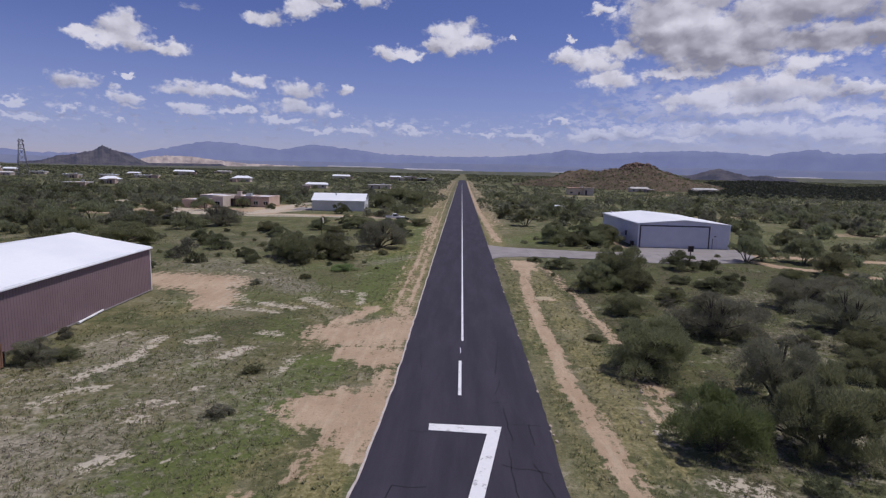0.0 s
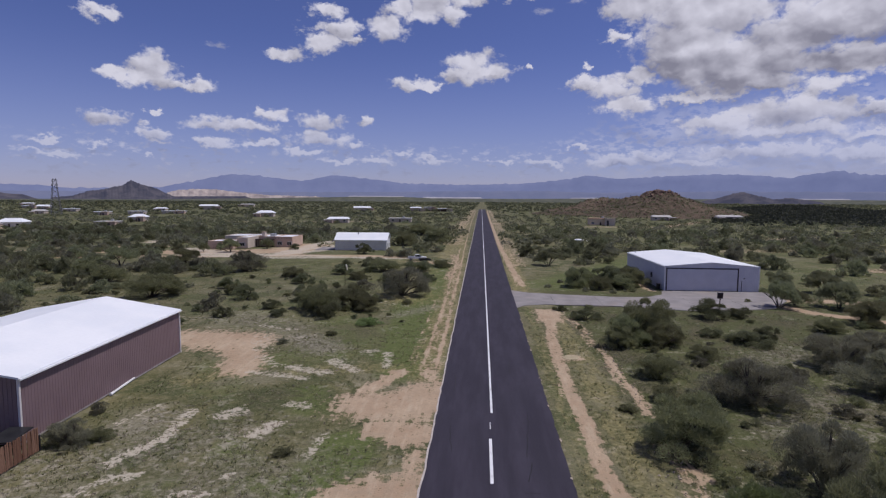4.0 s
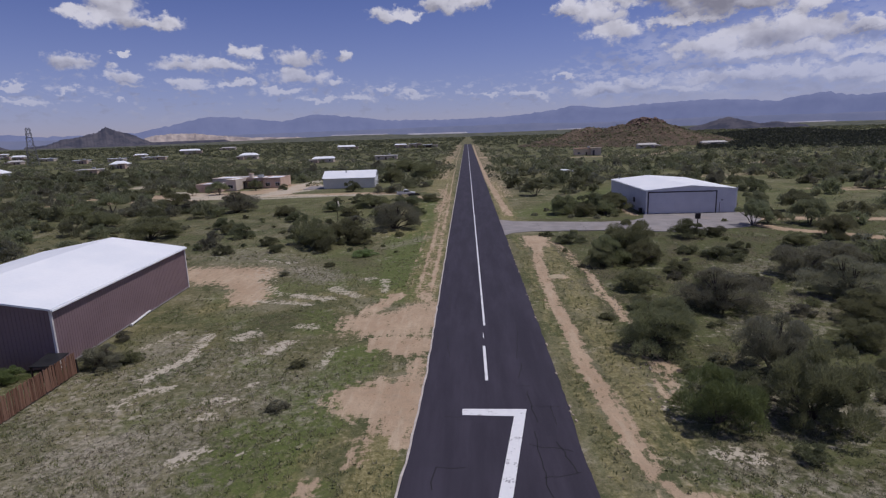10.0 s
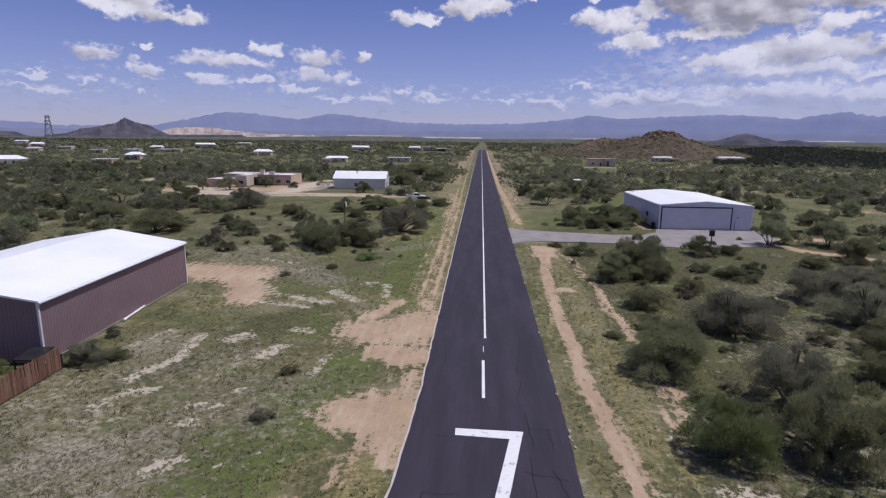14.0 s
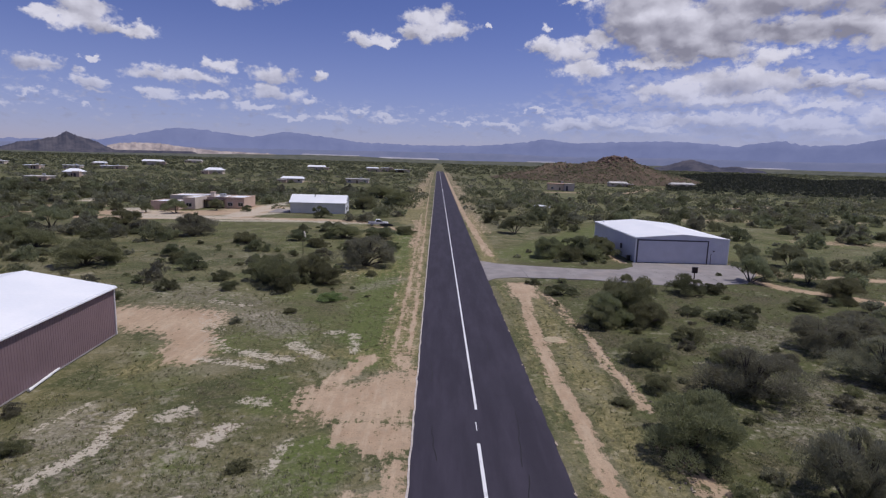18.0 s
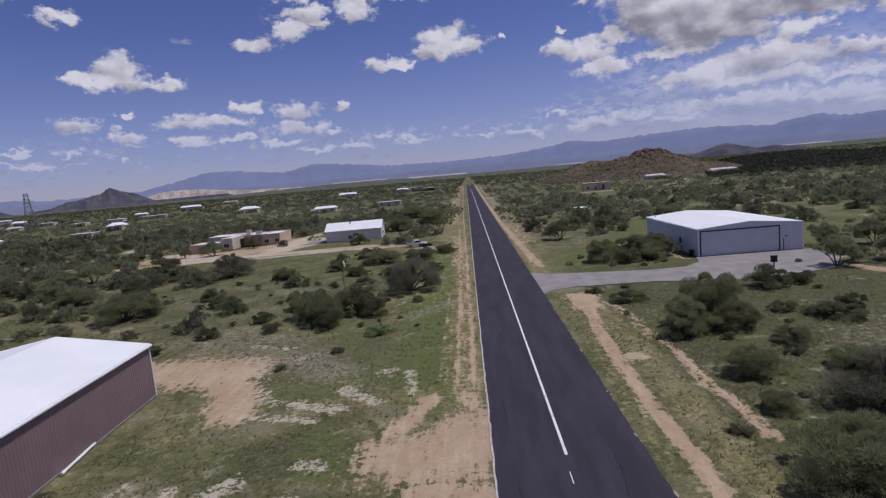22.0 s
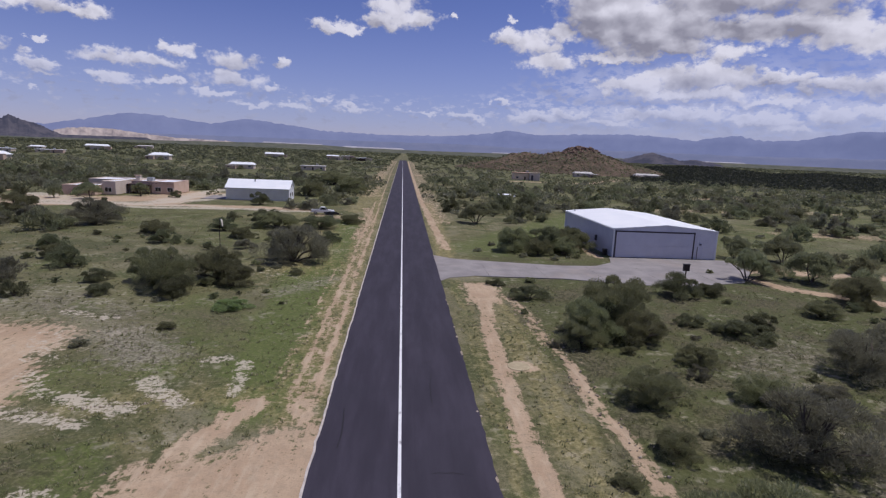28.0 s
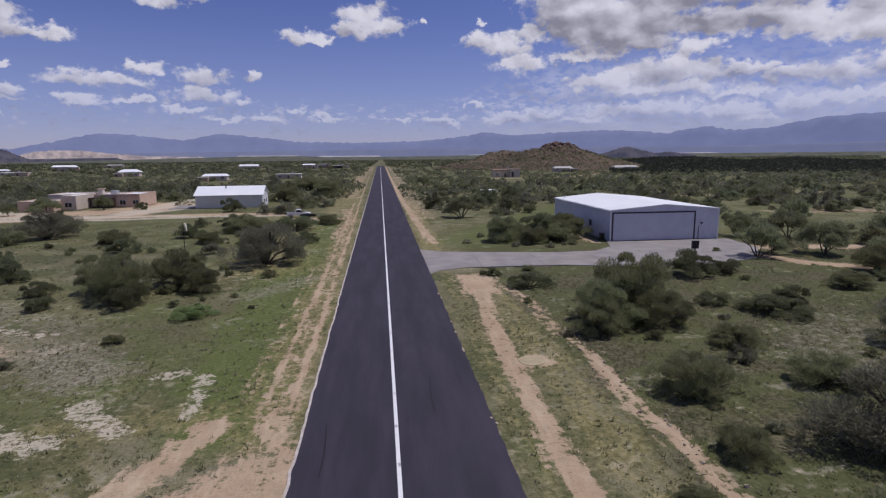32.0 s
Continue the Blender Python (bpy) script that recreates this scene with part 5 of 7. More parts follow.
def far_house(x, y, wide, deep, tall, turn, wallm, roofm, label, pitched=False):
    h = empty("house", pose(x, y, 0, 0, 0, turn), label, "house", "far houses")
    part("wall", box_bm(-wide / 2, wide / 2, 0, deep, 0, tall, 0.05), wallm, h)
    k = int(abs(x * 7 + y * 3)) % 4
    if pitched:
        hip_roof(h, wide, deep, tall, 2.3, 0.7, roofm, wide * (0.12, 0.22, 0.3, 0.04)[k])
    elif k % 2:
        hip_roof(h, wide, deep, tall, 1.5, 0.5, roofm, wide * 0.08)
    else:
        part("roof", box_bm(-wide / 2 - 0.5, wide / 2 + 0.5, -0.6, deep + 0.6, tall + 0.004, tall + 0.45, 0.08), roofm, h)
    part("roof_unit", box_bm(wide * 0.1, wide * 0.1 + 1.5, deep * 0.55, deep * 0.55 + 1.4, tall + 0.3, tall + (2.2 if pitched else 1.7), 0.05), M_STEEL, h)
    if k:   # a wing at one end, set forward, with its own roof
        wx0, wx1 = ((-wide * 0.62, -wide * 0.22), (wide * 0.18, wide * 0.60), (wide * 0.30, wide * 0.72))[k - 1]
        zt = tall * (0.78, 1.12, 0.86)[k - 1]
        wing = part("wing", box_bm(wx0, wx1, -4.4, -0.12, 0, zt, 0.05), M_STUCCO2 if wallm is not M_STUCCO2 else M_STUCCO, h)
        part("wing_roof", box_bm(wx0 - 0.3, wx1 + 0.3, -4.8, -0.74, zt + 0.004, zt + 0.24, 0.04), M_TRIM if k != 2 else M_STUCCO2, wing)
        part("wing_door", box_bm(wx0 + 0.8, wx0 + 2.2, -4.47, -4.41, 0.05, zt * 0.7), M_DARK, wing)
    for i in range(3):
        u = -wide / 2 + wide * (i + 0.5) / 3
        if i == 1:
            part("door", box_bm(u - 0.5, u + 0.5, -0.06, -0.01, 0.05, 2.1), M_BROWN, h)
        else:
            w = part("window", box_bm(u - 0.9, u + 0.9, -0.07, -0.01, 1.0, 2.2), M_WHITE, h)
            part("pane", box_bm(u - 0.8, u + 0.8, -0.09, -0.07, 1.1, 2.1), M_GLASS, w)
    return h


WH = "low far house with a bright white roof"
HOUSES_A = [
    (-374, 520, 15, 3.0, M_STUCCO2, M_ROOF, WH, False), (-357, 549, 17, 3.0, M_STUCCO2, M_ROOF, WH, False), (-256, 394, 12, 3.0, M_STUCCO2, M_ROOF, "pale far house with a white pitched roof", True),
    (-233, 327, 14, 2.4, M_STUCCO2, M_ROOF, WH, False), (-404, 795, 30, 5.0, M_STUCCO2, M_ROOF, "long pale far shed with a pitched roof", True), (-431, 716, 16, 2.6, M_STUCCO2, M_ROOF, WH, False),
    (-337, 583, 26, 2.6, M_STUCCO2, M_ROOF, WH, False), (-463, 1068, 30, 4.0, M_STUCCO2, M_ROOF, WH, False), (-206, 513, 18, 3.4, M_STUCCO2, M_ROOF, "far house with a hipped white roof", True)]
HOUSES_B = [
    (-105, 396, 17, 2.6, M_STUCCO2, M_ROOF, WH, False), (-175, 800, 28, 3.6, M_STUCCO2, M_ROOF, WH, True), (-62, 414, 19, 2.6, M_STUCCO2, M_ROOF, WH, False),
    (-92, 765, 18, 4.6, M_STUCCO, M_ROOF, "tan stucco far house with a pale roof", False), (-74, 780, 18, 5.0, M_STUCCO2, M_ROOF, "pale stucco far house", False), (-52, 766, 22, 3.4, M_BROWN, M_ROOF, "dark-walled far house with a white roof", False),
    (82, 392, 18, 4.2, M_SAND, M_CLAYROOF, "long tan house with a low brown roof", False), (155, 490, 18, 2.8, M_STUCCO2, M_GREYROOF, "low far house with a dusty grey roof", False), (223, 516, 24, 2.6, M_STUCCO2, M_GREYROOF, "low far house with a dusty grey roof", False),
    (-276, 305, 15, 2.8, M_BARN, M_ROOF, "open steel shed with a white roof", True), (-463, 548, 13, 2.8, M_STUCCO2, M_ROOF, WH, False), (-622, 745, 16, 4.0, M_STUCCO2, M_ROOF, WH, True), (-906, 1047, 24, 4.0, M_STUCCO2, M_ROOF, WH, False), (-690, 800, 20, 3.6, M_STUCCO2, M_ROOF, WH, False),
    (-255, 255, 11, 2.4, M_STUCCO2, M_ROOF, WH, False), (-500, 640, 18, 3, M_STUCCO2, M_ROOF, WH, False)]
for k, (x, y, wide, tall, m, r, lab, pit) in enumerate(HOUSES_A + HOUSES_B):
    r = (M_ROOF, M_ROOF, M_ROOF, M_GREYROOF)[k % 4] if r is M_ROOF else r
    far_house(x, y, wide * 0.86, 10.5, tall * 1.05, -math.degrees(math.atan2(x, y)) * 0.4, m, r, lab, pit)


tank = empty("stock_tank", pose(41, 238, 0), "low white stock tank in the scrub", "tank")
part("basin", tube_bm((0, 0, 0), (0, 0, 0.9), 3.4, 3.3, 20), M_WHITE, tank)
part("rim", tube_bm((0, 0, 0.9), (0, 0, 1.0), 3.5, 3.5, 20), M_ROOF, tank)


# ---- fence, pipe, windsock, sign ----
def plank_fence():
    f = empty("plank_fence", pose(-32.2, 36.2, 0, 0, 0, 3.0), "weathered reddish-brown plank fence", "fence")
    rnd = random.Random(5)
    n = 118
    bms = [box_bm(-0.011, 0.011, -0.070, 0.070, 0.03, 1.72 + k * 0.03, 0.006) for k in range(3)]
    meshes = []
    for bm in bms:
        me = bpy.data.meshes.new("plank")
        bm.to_mesh(me)
        bm.free()
        me.materials.append(M_PLANK)
        meshes.append(me)
    for i in range(n):
        o = new("plank", rnd.choice(meshes))
        o.parent = f
        o.matrix_local = pose(rnd.uniform(-0.012, 0.012), -i * 0.153, rnd.uniform(-0.04, 0.05), rnd.uniform(-1.6, 1.6), rnd.uniform(-1.5, 1.5), rnd.uniform(-3, 3))
    for z in (0.45, 1.35):
        part("rail", box_bm(-0.07, -0.022, -n * 0.153, 0.0, z - 0.045, z + 0.045), M_FENCE, f)
    for i in range(8):
        part("post", box_bm(-0.17, -0.075, -i * 2.5 - 0.05, -i * 2.5 + 0.05, 0, 1.7, 0.01), M_FENCE, f)
    part("end_post", box_bm(-0.05, 0.05, 0.10, 0.22, 0, 1.15, 0.01), M_BLACK, f, "dark end post")


def plank_mat():
    m, nt, b = mat_base("cedar_plank", 0.9, 0.0, 0.2)
    pos = n_place(nt)
    col = n_mix(nt, n_random(nt), (0.15, 0.075, 0.048, 1), (0.27, 0.155, 0.105, 1))
    grain = n_noise(nt, n_map(nt, pos, scale=(8, 8, 0.6)), 3.0, 5.0)
    col = n_mix(nt, n_range(nt, grain, 0.4, 0.75, 0, 0.7), col, (0.10, 0.06, 0.045, 1))
    link(nt, col, b.inputs["Base Color"])
    return m


M_PLANK = plank_mat()
plank_fence()

pipe = empty("gutter_pipe", pose(0, 0, 0), "white plastic pipe lying beside the hangar wall", "pipe")
part("pipe", tube_bm((-35.25, 51.8, 0.12), (-34.55, 47.3, 0.10), 0.10, seg=12), M_WHITE, pipe)
part("collar", tube_bm((-34.62, 47.75, 0.10), (-34.54, 47.25, 0.10), 0.125, seg=12), M_WHITE, pipe)
part("end_piece", tube_bm((-35.05, 50.5, 0.10), (-34.82, 49.0, 0.10), 0.115, seg=12), M_WHITE, pipe)


def windsock(x, y):
    w = empty("windsock", pose(x, y, 0), "limp pale windsock on a thin pole", "windsock")
    part("pole", tube_bm((0, 0, 0), (0, 0, 4.6), 0.06, 0.045, 10), M_BROWN, w)
    part("hoop", tube_bm((0.0, 0, 4.5), (0.32, 0, 4.5), 0.03), M_STEEL, w)
    bm = bmesh.new()
    rings = []
    for k in range(7):
        u = k / 6
        r, z, dx = 0.24 - 0.10 * u, 4.52 - 1.15 * u, 0.24 + 0.22 * math.sin(u * 1.4)
        rings.append([bm.verts.new((dx + r * math.cos(a * math.pi / 5) * (0.6 + 0.2 * math.sin(3 * u + a)), r * math.sin(a * math.pi / 5), z)) for a in range(10)])
    for a, b in zip(rings, rings[1:]):
        for i in range(10):
            bm.faces.new((a[i], a[(i + 1) % 10], b[(i + 1) % 10], b[i]))
    part("sock", bm, M_FAB, w, "faded cream cloth sock")


windsock(-28.7, 111.2)


def sign_post(x, y):
    s = empty("utility_box", pose(x, y, 0), "dark utility box on a post by the apron", "utility box")
    part("post", box_bm(-0.06, 0.06, -0.06, 0.06, 0, 2.1), M_BROWN, s)
    b = part("box", box_bm(-0.42, 0.42, -0.16, 0.16, 2.05, 2.95, 0.02), M_DARK, s)
    part("cover", box_bm(-0.36, 0.36, -0.18, -0.155, 2.12, 2.88), M_BROWN, b)
    part("hood", box_bm(-0.46, 0.46, -0.22, 0.2, 2.952, 3.02, 0.01), M_DARK, s)


sign_post(38.0, 92.3)


def gas_tank(x, y, turn):
    g = empty("gas_tank", pose(x, y, 0, 0, 0, turn), "white gas tank on short legs under thorn trees", "tank")
    bm = tube_bm((-1.3, 0, 0.85), (1.3, 0, 0.85), 0.48, seg=16)
    for a in (-1.3, 1.3):
        bmesh.ops.create_uvsphere(bm, u_segments=16, v_segments=8, radius=0.478, matrix=Matrix.Translation((a, 0, 0.85)) @ Matrix.Diagonal((0.6, 1, 1, 1)))
    part("vessel", bm, M_WHITE, g)
    part("valve_hood", tube_bm((0, 0, 1.3), (0, 0, 1.55), 0.16, 0.15, 10), M_WHITE, g)
    for a in (-0.9, 0.9):
        part("leg", box_bm(a - 0.08, a + 0.08, -0.32, 0.32, 0, 0.46, 0.01), M_STEEL, g)
    return g


gas_tank(63.0, 119.2, 20).scale = (0.58, 0.58, 0.62)

well = empty("well_pad", pose(9.4, 63.4, 0), "round dusty tan pad flush with the grass", "pad")
part("slab", tube_bm((0, 0, -0.2), (0, 0, -0.05), 0.95, 0.9, 24), M_PAD, well)


# ---- vehicles ----
def wheel(parent, x, y, r, wide):
    t = part("wheel", tube_bm((x - wide / 2, y, r), (x + wide / 2, y, r), r, seg=18), M_RUBBER, parent)
    part("rim", tube_bm((x - wide / 2 - 0.012, y, r), (x + wide / 2 + 0.012, y, r), r * 0.58, seg=12), M_STEEL, t)


def pickup(x, y, turn, m, label):
    c = empty("pickup_truck", pose(x, y, 0, 0, 0, turn), label, "truck", "parked vehicles")
    body = [(-2.65, 0.5), (2.55, 0.45), (2.75, 0.6), (2.72, 1.0), (1.15, 1.12), (-0.75, 1.12), (-0.78, 1.22), (-2.7, 1.22), (-2.72, 0.6)]
    part("body", prism_bm(body, -0.95, 0.95, 0.05), m, c)
    part("bed", box_bm(-0.82, 0.82, -2.55, -0.9, 1.18, 1.228), M_BLACK, c)
    cab = part("cab", prism_bm([(-0.76, 1.10), (1.25, 1.10), (0.55, 1.72), (0.2, 1.80), (-0.45, 1.80), (-0.72, 1.70)], -0.80, 0.80, 0.05), m, c)
    part("windscreen", prism_bm([(1.20, 1.16), (1.24, 1.16), (0.60, 1.70), (0.56, 1.70)], -0.70, 0.70), M_GLASS, cab)
    for s in (-1, 1):
        part("side_window", prism_bm([(-0.60, 1.18), (1.00, 1.18), (0.45, 1.66), (-0.52, 1.66)], s * 0.80 - 0.012, s * 0.80 + 0.012), M_GLASS, cab)
        part("headlight", box_bm(s * 0.75 - 0.15, s * 0.75 + 0.15, 2.70, 2.76, 0.72, 0.92), M_STEEL, c)
        part("tail_light", box_bm(s * 0.86 - 0.06, s * 0.86 + 0.06, -2.74, -2.69, 0.8, 1.1), M_RED, c)
        part("mirror", box_bm(s * 0.95 - 0.12, s * 0.95 + 0.12, 0.75, 0.85, 1.18, 1.36, 0.02), M_BLACK, c)
        for yy in (-1.75, 1.75):
            wheel(c, s * 0.82, yy, 0.40, 0.26)
    part("bumper", box_bm(-0.95, 0.95, 2.72, 2.86, 0.42, 0.62, 0.03), M_STEEL, c)
    part("bumper", box_bm(-0.95, 0.95, -2.84, -2.70, 0.48, 0.66, 0.03), M_STEEL, c)
    return c


pickup(-19.5, 160.3, -84, M_WHITE, "white pickup truck parked beside the runway track")


def trailer(x, y, turn):
    c = empty("utility_trailer", pose(x, y, 0, 0, 0, turn), "low black utility trailer behind scrub", "trailer", "parked vehicles")
    part("bed", box_bm(-0.9, 0.9, -1.6, 1.6, 0.55, 0.70, 0.02), M_BLACK, c)
    for s in (-1, 1):
        part("side", box_bm(s * 0.9 - 0.03, s * 0.9 + 0.03, -1.6, 1.6, 0.70, 1.05), M_BLACK, c)
        wheel(c, s * 1.02, -0.2, 0.33, 0.2)
        part("fender", box_bm(s * 1.02 - 0.12, s * 1.02 + 0.12, -0.65, 0.25, 0.68, 0.74, 0.02), M_BLACK, c)
    part("tongue", tube_bm((0, 1.6, 0.58), (0, 2.7, 0.5), 0.05), M_BLACK, c)
    part("jack", tube_bm((0, 2.5, 0.05), (0, 2.5, 0.9), 0.04), M_STEEL, c)


trailer(-16.8, 155.6, -70)


def off_roader(x, y, turn):
    c = empty("off_road_car", pose(x, y, 0, 0, 0, turn), "boxy slate-grey off-road car with a white roof rack", "car", "parked vehicles")
    part("body", prism_bm([(-2.1, 0.5), (2.2, 0.5), (2.25, 1.05), (1.0, 1.15), (-2.15, 1.15)], -0.88, 0.88, 0.05), M_SLATE, c)
    cab = part("cabin", prism_bm([(-2.1, 1.13), (0.95, 1.13), (0.60, 1.82), (-2.0, 1.85)], -0.84, 0.84, 0.04), M_SLATE, c)
    part("roof", box_bm(-0.90, 0.90, -2.05, 0.75, 1.85, 1.93, 0.03), M_WHITE, c, "white roof panel")
    r = part("roof_rack", box_bm(-0.72, 0.72, -1.8, 0.3, 2.05, 2.09), M_WHITE, c)
    for s in (-1, 1):
        part("rack_rail", tube_bm((s * 0.74, -1.8, 2.16), (s * 0.74, 0.3, 2.16), 0.03), M_WHITE, r)
        for yy in (-1.7, 0.2):
            part("rack_foot", box_bm(s * 0.7 - 0.04, s * 0.7 + 0.04, yy - 0.04, yy + 0.04, 1.93, 2.08), M_WHITE, r)
        for a, b in ((-1.95, -1.1), (-1.0, -0.15), (-0.05, 0.62)):
            part("side_window", box_bm(s * 0.85 - 0.015, s * 0.85 + 0.015, a, b, 1.25, 1.72), M_GLASS, cab)
        for yy in (-1.4, 1.45):
            wheel(c, s * 0.80, yy, 0.40, 0.26)
    part("windscreen", prism_bm([(0.94, 1.2), (0.97, 1.2), (0.65, 1.78), (0.62, 1.78)], -0.74, 0.74), M_GLASS, cab)
    part("rear_window", box_bm(-0.7, 0.7, -2.12, -2.06, 1.28, 1.74), M_GLASS, cab)
    part("bumper", box_bm(-0.88, 0.88, 2.2, 2.34, 0.45, 0.62, 0.03), M_STEEL, c)
    part("bumper", box_bm(-0.88, 0.88, -2.3, -2.1, 0.45, 0.62, 0.03), M_STEEL, c)


off_roader(-37.3, 31.3, 140)


# ---- power line tower ----
def pylon(x, y, tall):
    p = empty("pylon", pose(x, y, 0, 0, 0, 30), "grey steel lattice power pylon on the plain", "pylon")
    wb, wt = 4.6, 1.1
    for sx in (-1, 1):
        for sy in (-1, 1):
            part("leg", tube_bm((sx * wb, sy * wb, 0), (sx * wt, sy * wt, tall), 0.22, 0.16, 6), M_PYLON, p)
    n = 7
    for side in range(4):
        bm = bmesh.new()
        q = Matrix.Rotation(side * math.pi / 2, 4, "Z")
        for i in range(n):
            u0, u1 = i / n, (i + 1) / n
            w0, w1 = wb + (wt - wb) * u0, wb + (wt - wb) * u1
            tube_bm(q @ Vector((-w0, -w0, tall * u0)), q @ Vector((w1, -w1, tall * u1)), 0.09, seg=4, bm=bm)
            tube_bm(q @ Vector((w0, -w0, tall * u0)), q @ Vector((-w1, -w1, tall * u1)), 0.09, seg=4, bm=bm)
        part("bracing", bm, M_PYLON, p)
    for k, (z, w) in enumerate(((0.74, 2.6), (0.85, 2.4), (0.96, 2.2))):
        arm = part("crossarm", box_bm(-w, w, -0.3, 0.3, tall * z - 0.25, tall * z + 0.25), M_PYLON, p)
        for s in (-1, 1):
            part("insulator", tube_bm((s * w, 0, tall * z - 1.8), (s * w, 0, tall * z - 0.25), 0.16), M_BROWN, arm)


pylon(-412, 510, 35.5)


# ---- hill, far mountains ----
HEIGHTS = {}


def hill_top(x, y):
    """Height of the hills over the plain at the points x, y."""
    z = np.zeros_like(x)
    for cx, cy, rx, ry, g in HEIGHTS.values():
        m = g.shape[0] - 1
        i, j = np.clip(((x - cx) / rx + 1) * m / 2, 0, m).round().astype(int), np.clip(((y - cy) / ry + 1) * m / 2, 0, m).round().astype(int)
        z = np.maximum(z, g[j, i])
    return z


def hill(name, cx, cy, rx, ry, top, rough, material, label, seed, n=70):
    """A mound on the ground, craggy towards its top."""
    noise.seed_set(seed)
    v, f = [], []
    for j in range(n + 1):
        for i in range(n + 1):
            a, b = -1 + 2 * i / n, -1 + 2 * j / n
            d = math.hypot(a, b)
            hgt = max(0.0, 1 - d) ** 1.12 if d < 1 else 0.0
            nz = noise.fractal(Vector((a * 3.1, b * 3.1, seed)), 0.75, 2.1, 6)
            z = top * hgt * (1 + rough * nz) + (rough * 2.0 * nz * min(1, hgt * 4)) - 1.0 - (3 if d >= 1 else 0)
            v.append((cx + a * rx, cy + b * ry, z))
    for j in range(n):
        for i in range(n):
            k = j * (n + 1) + i
            f.append((k, k + 1, k + n + 2, k + n + 1))
    HEIGHTS[name] = (cx, cy, rx, ry, np.array([p[2] for p in v]).reshape(n + 1, n + 1))
    return tagged(mesh_ob(name, v, f, material), label, "hill", kind="structure")


def hill_mat():
    m, nt, b = mat_base("rocky_hill", 0.95, 0.0, 0.1)
    pos = n_place(nt)
    a, c = n_noise(nt, pos, 0.035, 6.0, 0.65), n_noise(nt, pos, 0.42, 5.0, 0.75)
    col = n_mix(nt, n_range(nt, a, 0.4, 0.62), (0.105, 0.074, 0.056, 1), (0.180, 0.125, 0.094, 1))
    col = n_mix(nt, n_range(nt, c, 0.44, 0.59, 0, 0.82), col, (0.074, 0.073, 0.046, 1))
    link(nt, col, b.inputs["Base Color"])
    n_bump(nt, b, c, 0.8, 1.5)
    return m


M_HILL = hill_mat()
hill("hill", 198, 650, 108, 120, 29.0, 0.22, M_HILL, "rocky brown hill with scrub and boulders", 3, 90)
hill("hill_shoulder", 146, 680, 92, 100, 21.0, 0.3, M_HILL, "low rocky shoulder of the hill", 5, 50)


def ridge(name, profile, dist, depth, material, label, amp, seed, n=220, eye=16.0, rugged=1.0, freq=1.0):
    """A range seen from afar: (azimuth, elevation of the crest) in degrees at a distance; it falls to the plain on both sides."""
    noise.seed_set(seed)
    az = [p[0] for p in profile]
    el = [p[1] for p in profile]
    rows = [(-1.0, 0.0), (-0.7, 0.22), (-0.45, 0.46), (-0.2, 0.78), (0.0, 1.0), (0.5, 0.5), (1.0, 0.0)]
    v, f = [], []
    for i in range(n + 1):
        a = az[0] + (az[-1] - az[0]) * i / n
        crest = max(1.0, eye + dist * math.tan(radians(float(np.interp(a, az, el)))))
        for r, s in rows:
            d = dist + depth * r
            nz = noise.fractal(Vector((a * 0.55 * freq, r * 2.0, seed)), 0.8, 2.2, 6)
            ending = min(1.0, i / 6, (n - i) / 6)
            jag = noise.fractal(Vector((a * 2.6 * freq, 0.0, seed + 9)), 0.7, 2.1, 4) * dist * 0.0011 * rugged
            z = (crest + jag) * s * ending * (1 + amp * nz * (1.0 if s < 1 else 0.12)) - 2.0
            v.append((d * math.sin(radians(a)), d * math.cos(radians(a)), z))
    m = len(rows)
    for i in range(n):
        for j in range(m - 1):
            k = i * m + j
            f.append((k, k + 1, k + m + 1, k + m))
    return tagged(mesh_ob(name, v, f, material, smooth=True), label, "mountains", kind="structure")


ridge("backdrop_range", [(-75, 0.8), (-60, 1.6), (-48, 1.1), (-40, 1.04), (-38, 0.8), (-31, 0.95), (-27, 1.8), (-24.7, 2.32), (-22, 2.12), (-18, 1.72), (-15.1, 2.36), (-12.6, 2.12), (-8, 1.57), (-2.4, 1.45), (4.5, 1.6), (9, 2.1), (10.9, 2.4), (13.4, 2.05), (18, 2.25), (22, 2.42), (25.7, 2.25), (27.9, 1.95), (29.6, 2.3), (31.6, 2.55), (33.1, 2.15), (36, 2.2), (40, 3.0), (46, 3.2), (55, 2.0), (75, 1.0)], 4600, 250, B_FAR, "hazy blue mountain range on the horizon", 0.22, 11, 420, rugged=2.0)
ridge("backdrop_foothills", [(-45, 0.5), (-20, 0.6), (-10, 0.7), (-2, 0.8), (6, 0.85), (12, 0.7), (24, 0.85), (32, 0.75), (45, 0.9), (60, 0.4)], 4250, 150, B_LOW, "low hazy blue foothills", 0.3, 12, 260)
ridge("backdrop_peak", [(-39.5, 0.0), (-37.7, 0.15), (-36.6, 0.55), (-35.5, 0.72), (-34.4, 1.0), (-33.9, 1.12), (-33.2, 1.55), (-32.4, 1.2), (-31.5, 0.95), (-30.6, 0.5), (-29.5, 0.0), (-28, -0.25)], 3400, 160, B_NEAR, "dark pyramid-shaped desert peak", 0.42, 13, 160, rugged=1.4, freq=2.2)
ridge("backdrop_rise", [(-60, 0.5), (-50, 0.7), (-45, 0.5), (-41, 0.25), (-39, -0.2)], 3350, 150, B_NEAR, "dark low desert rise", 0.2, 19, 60)
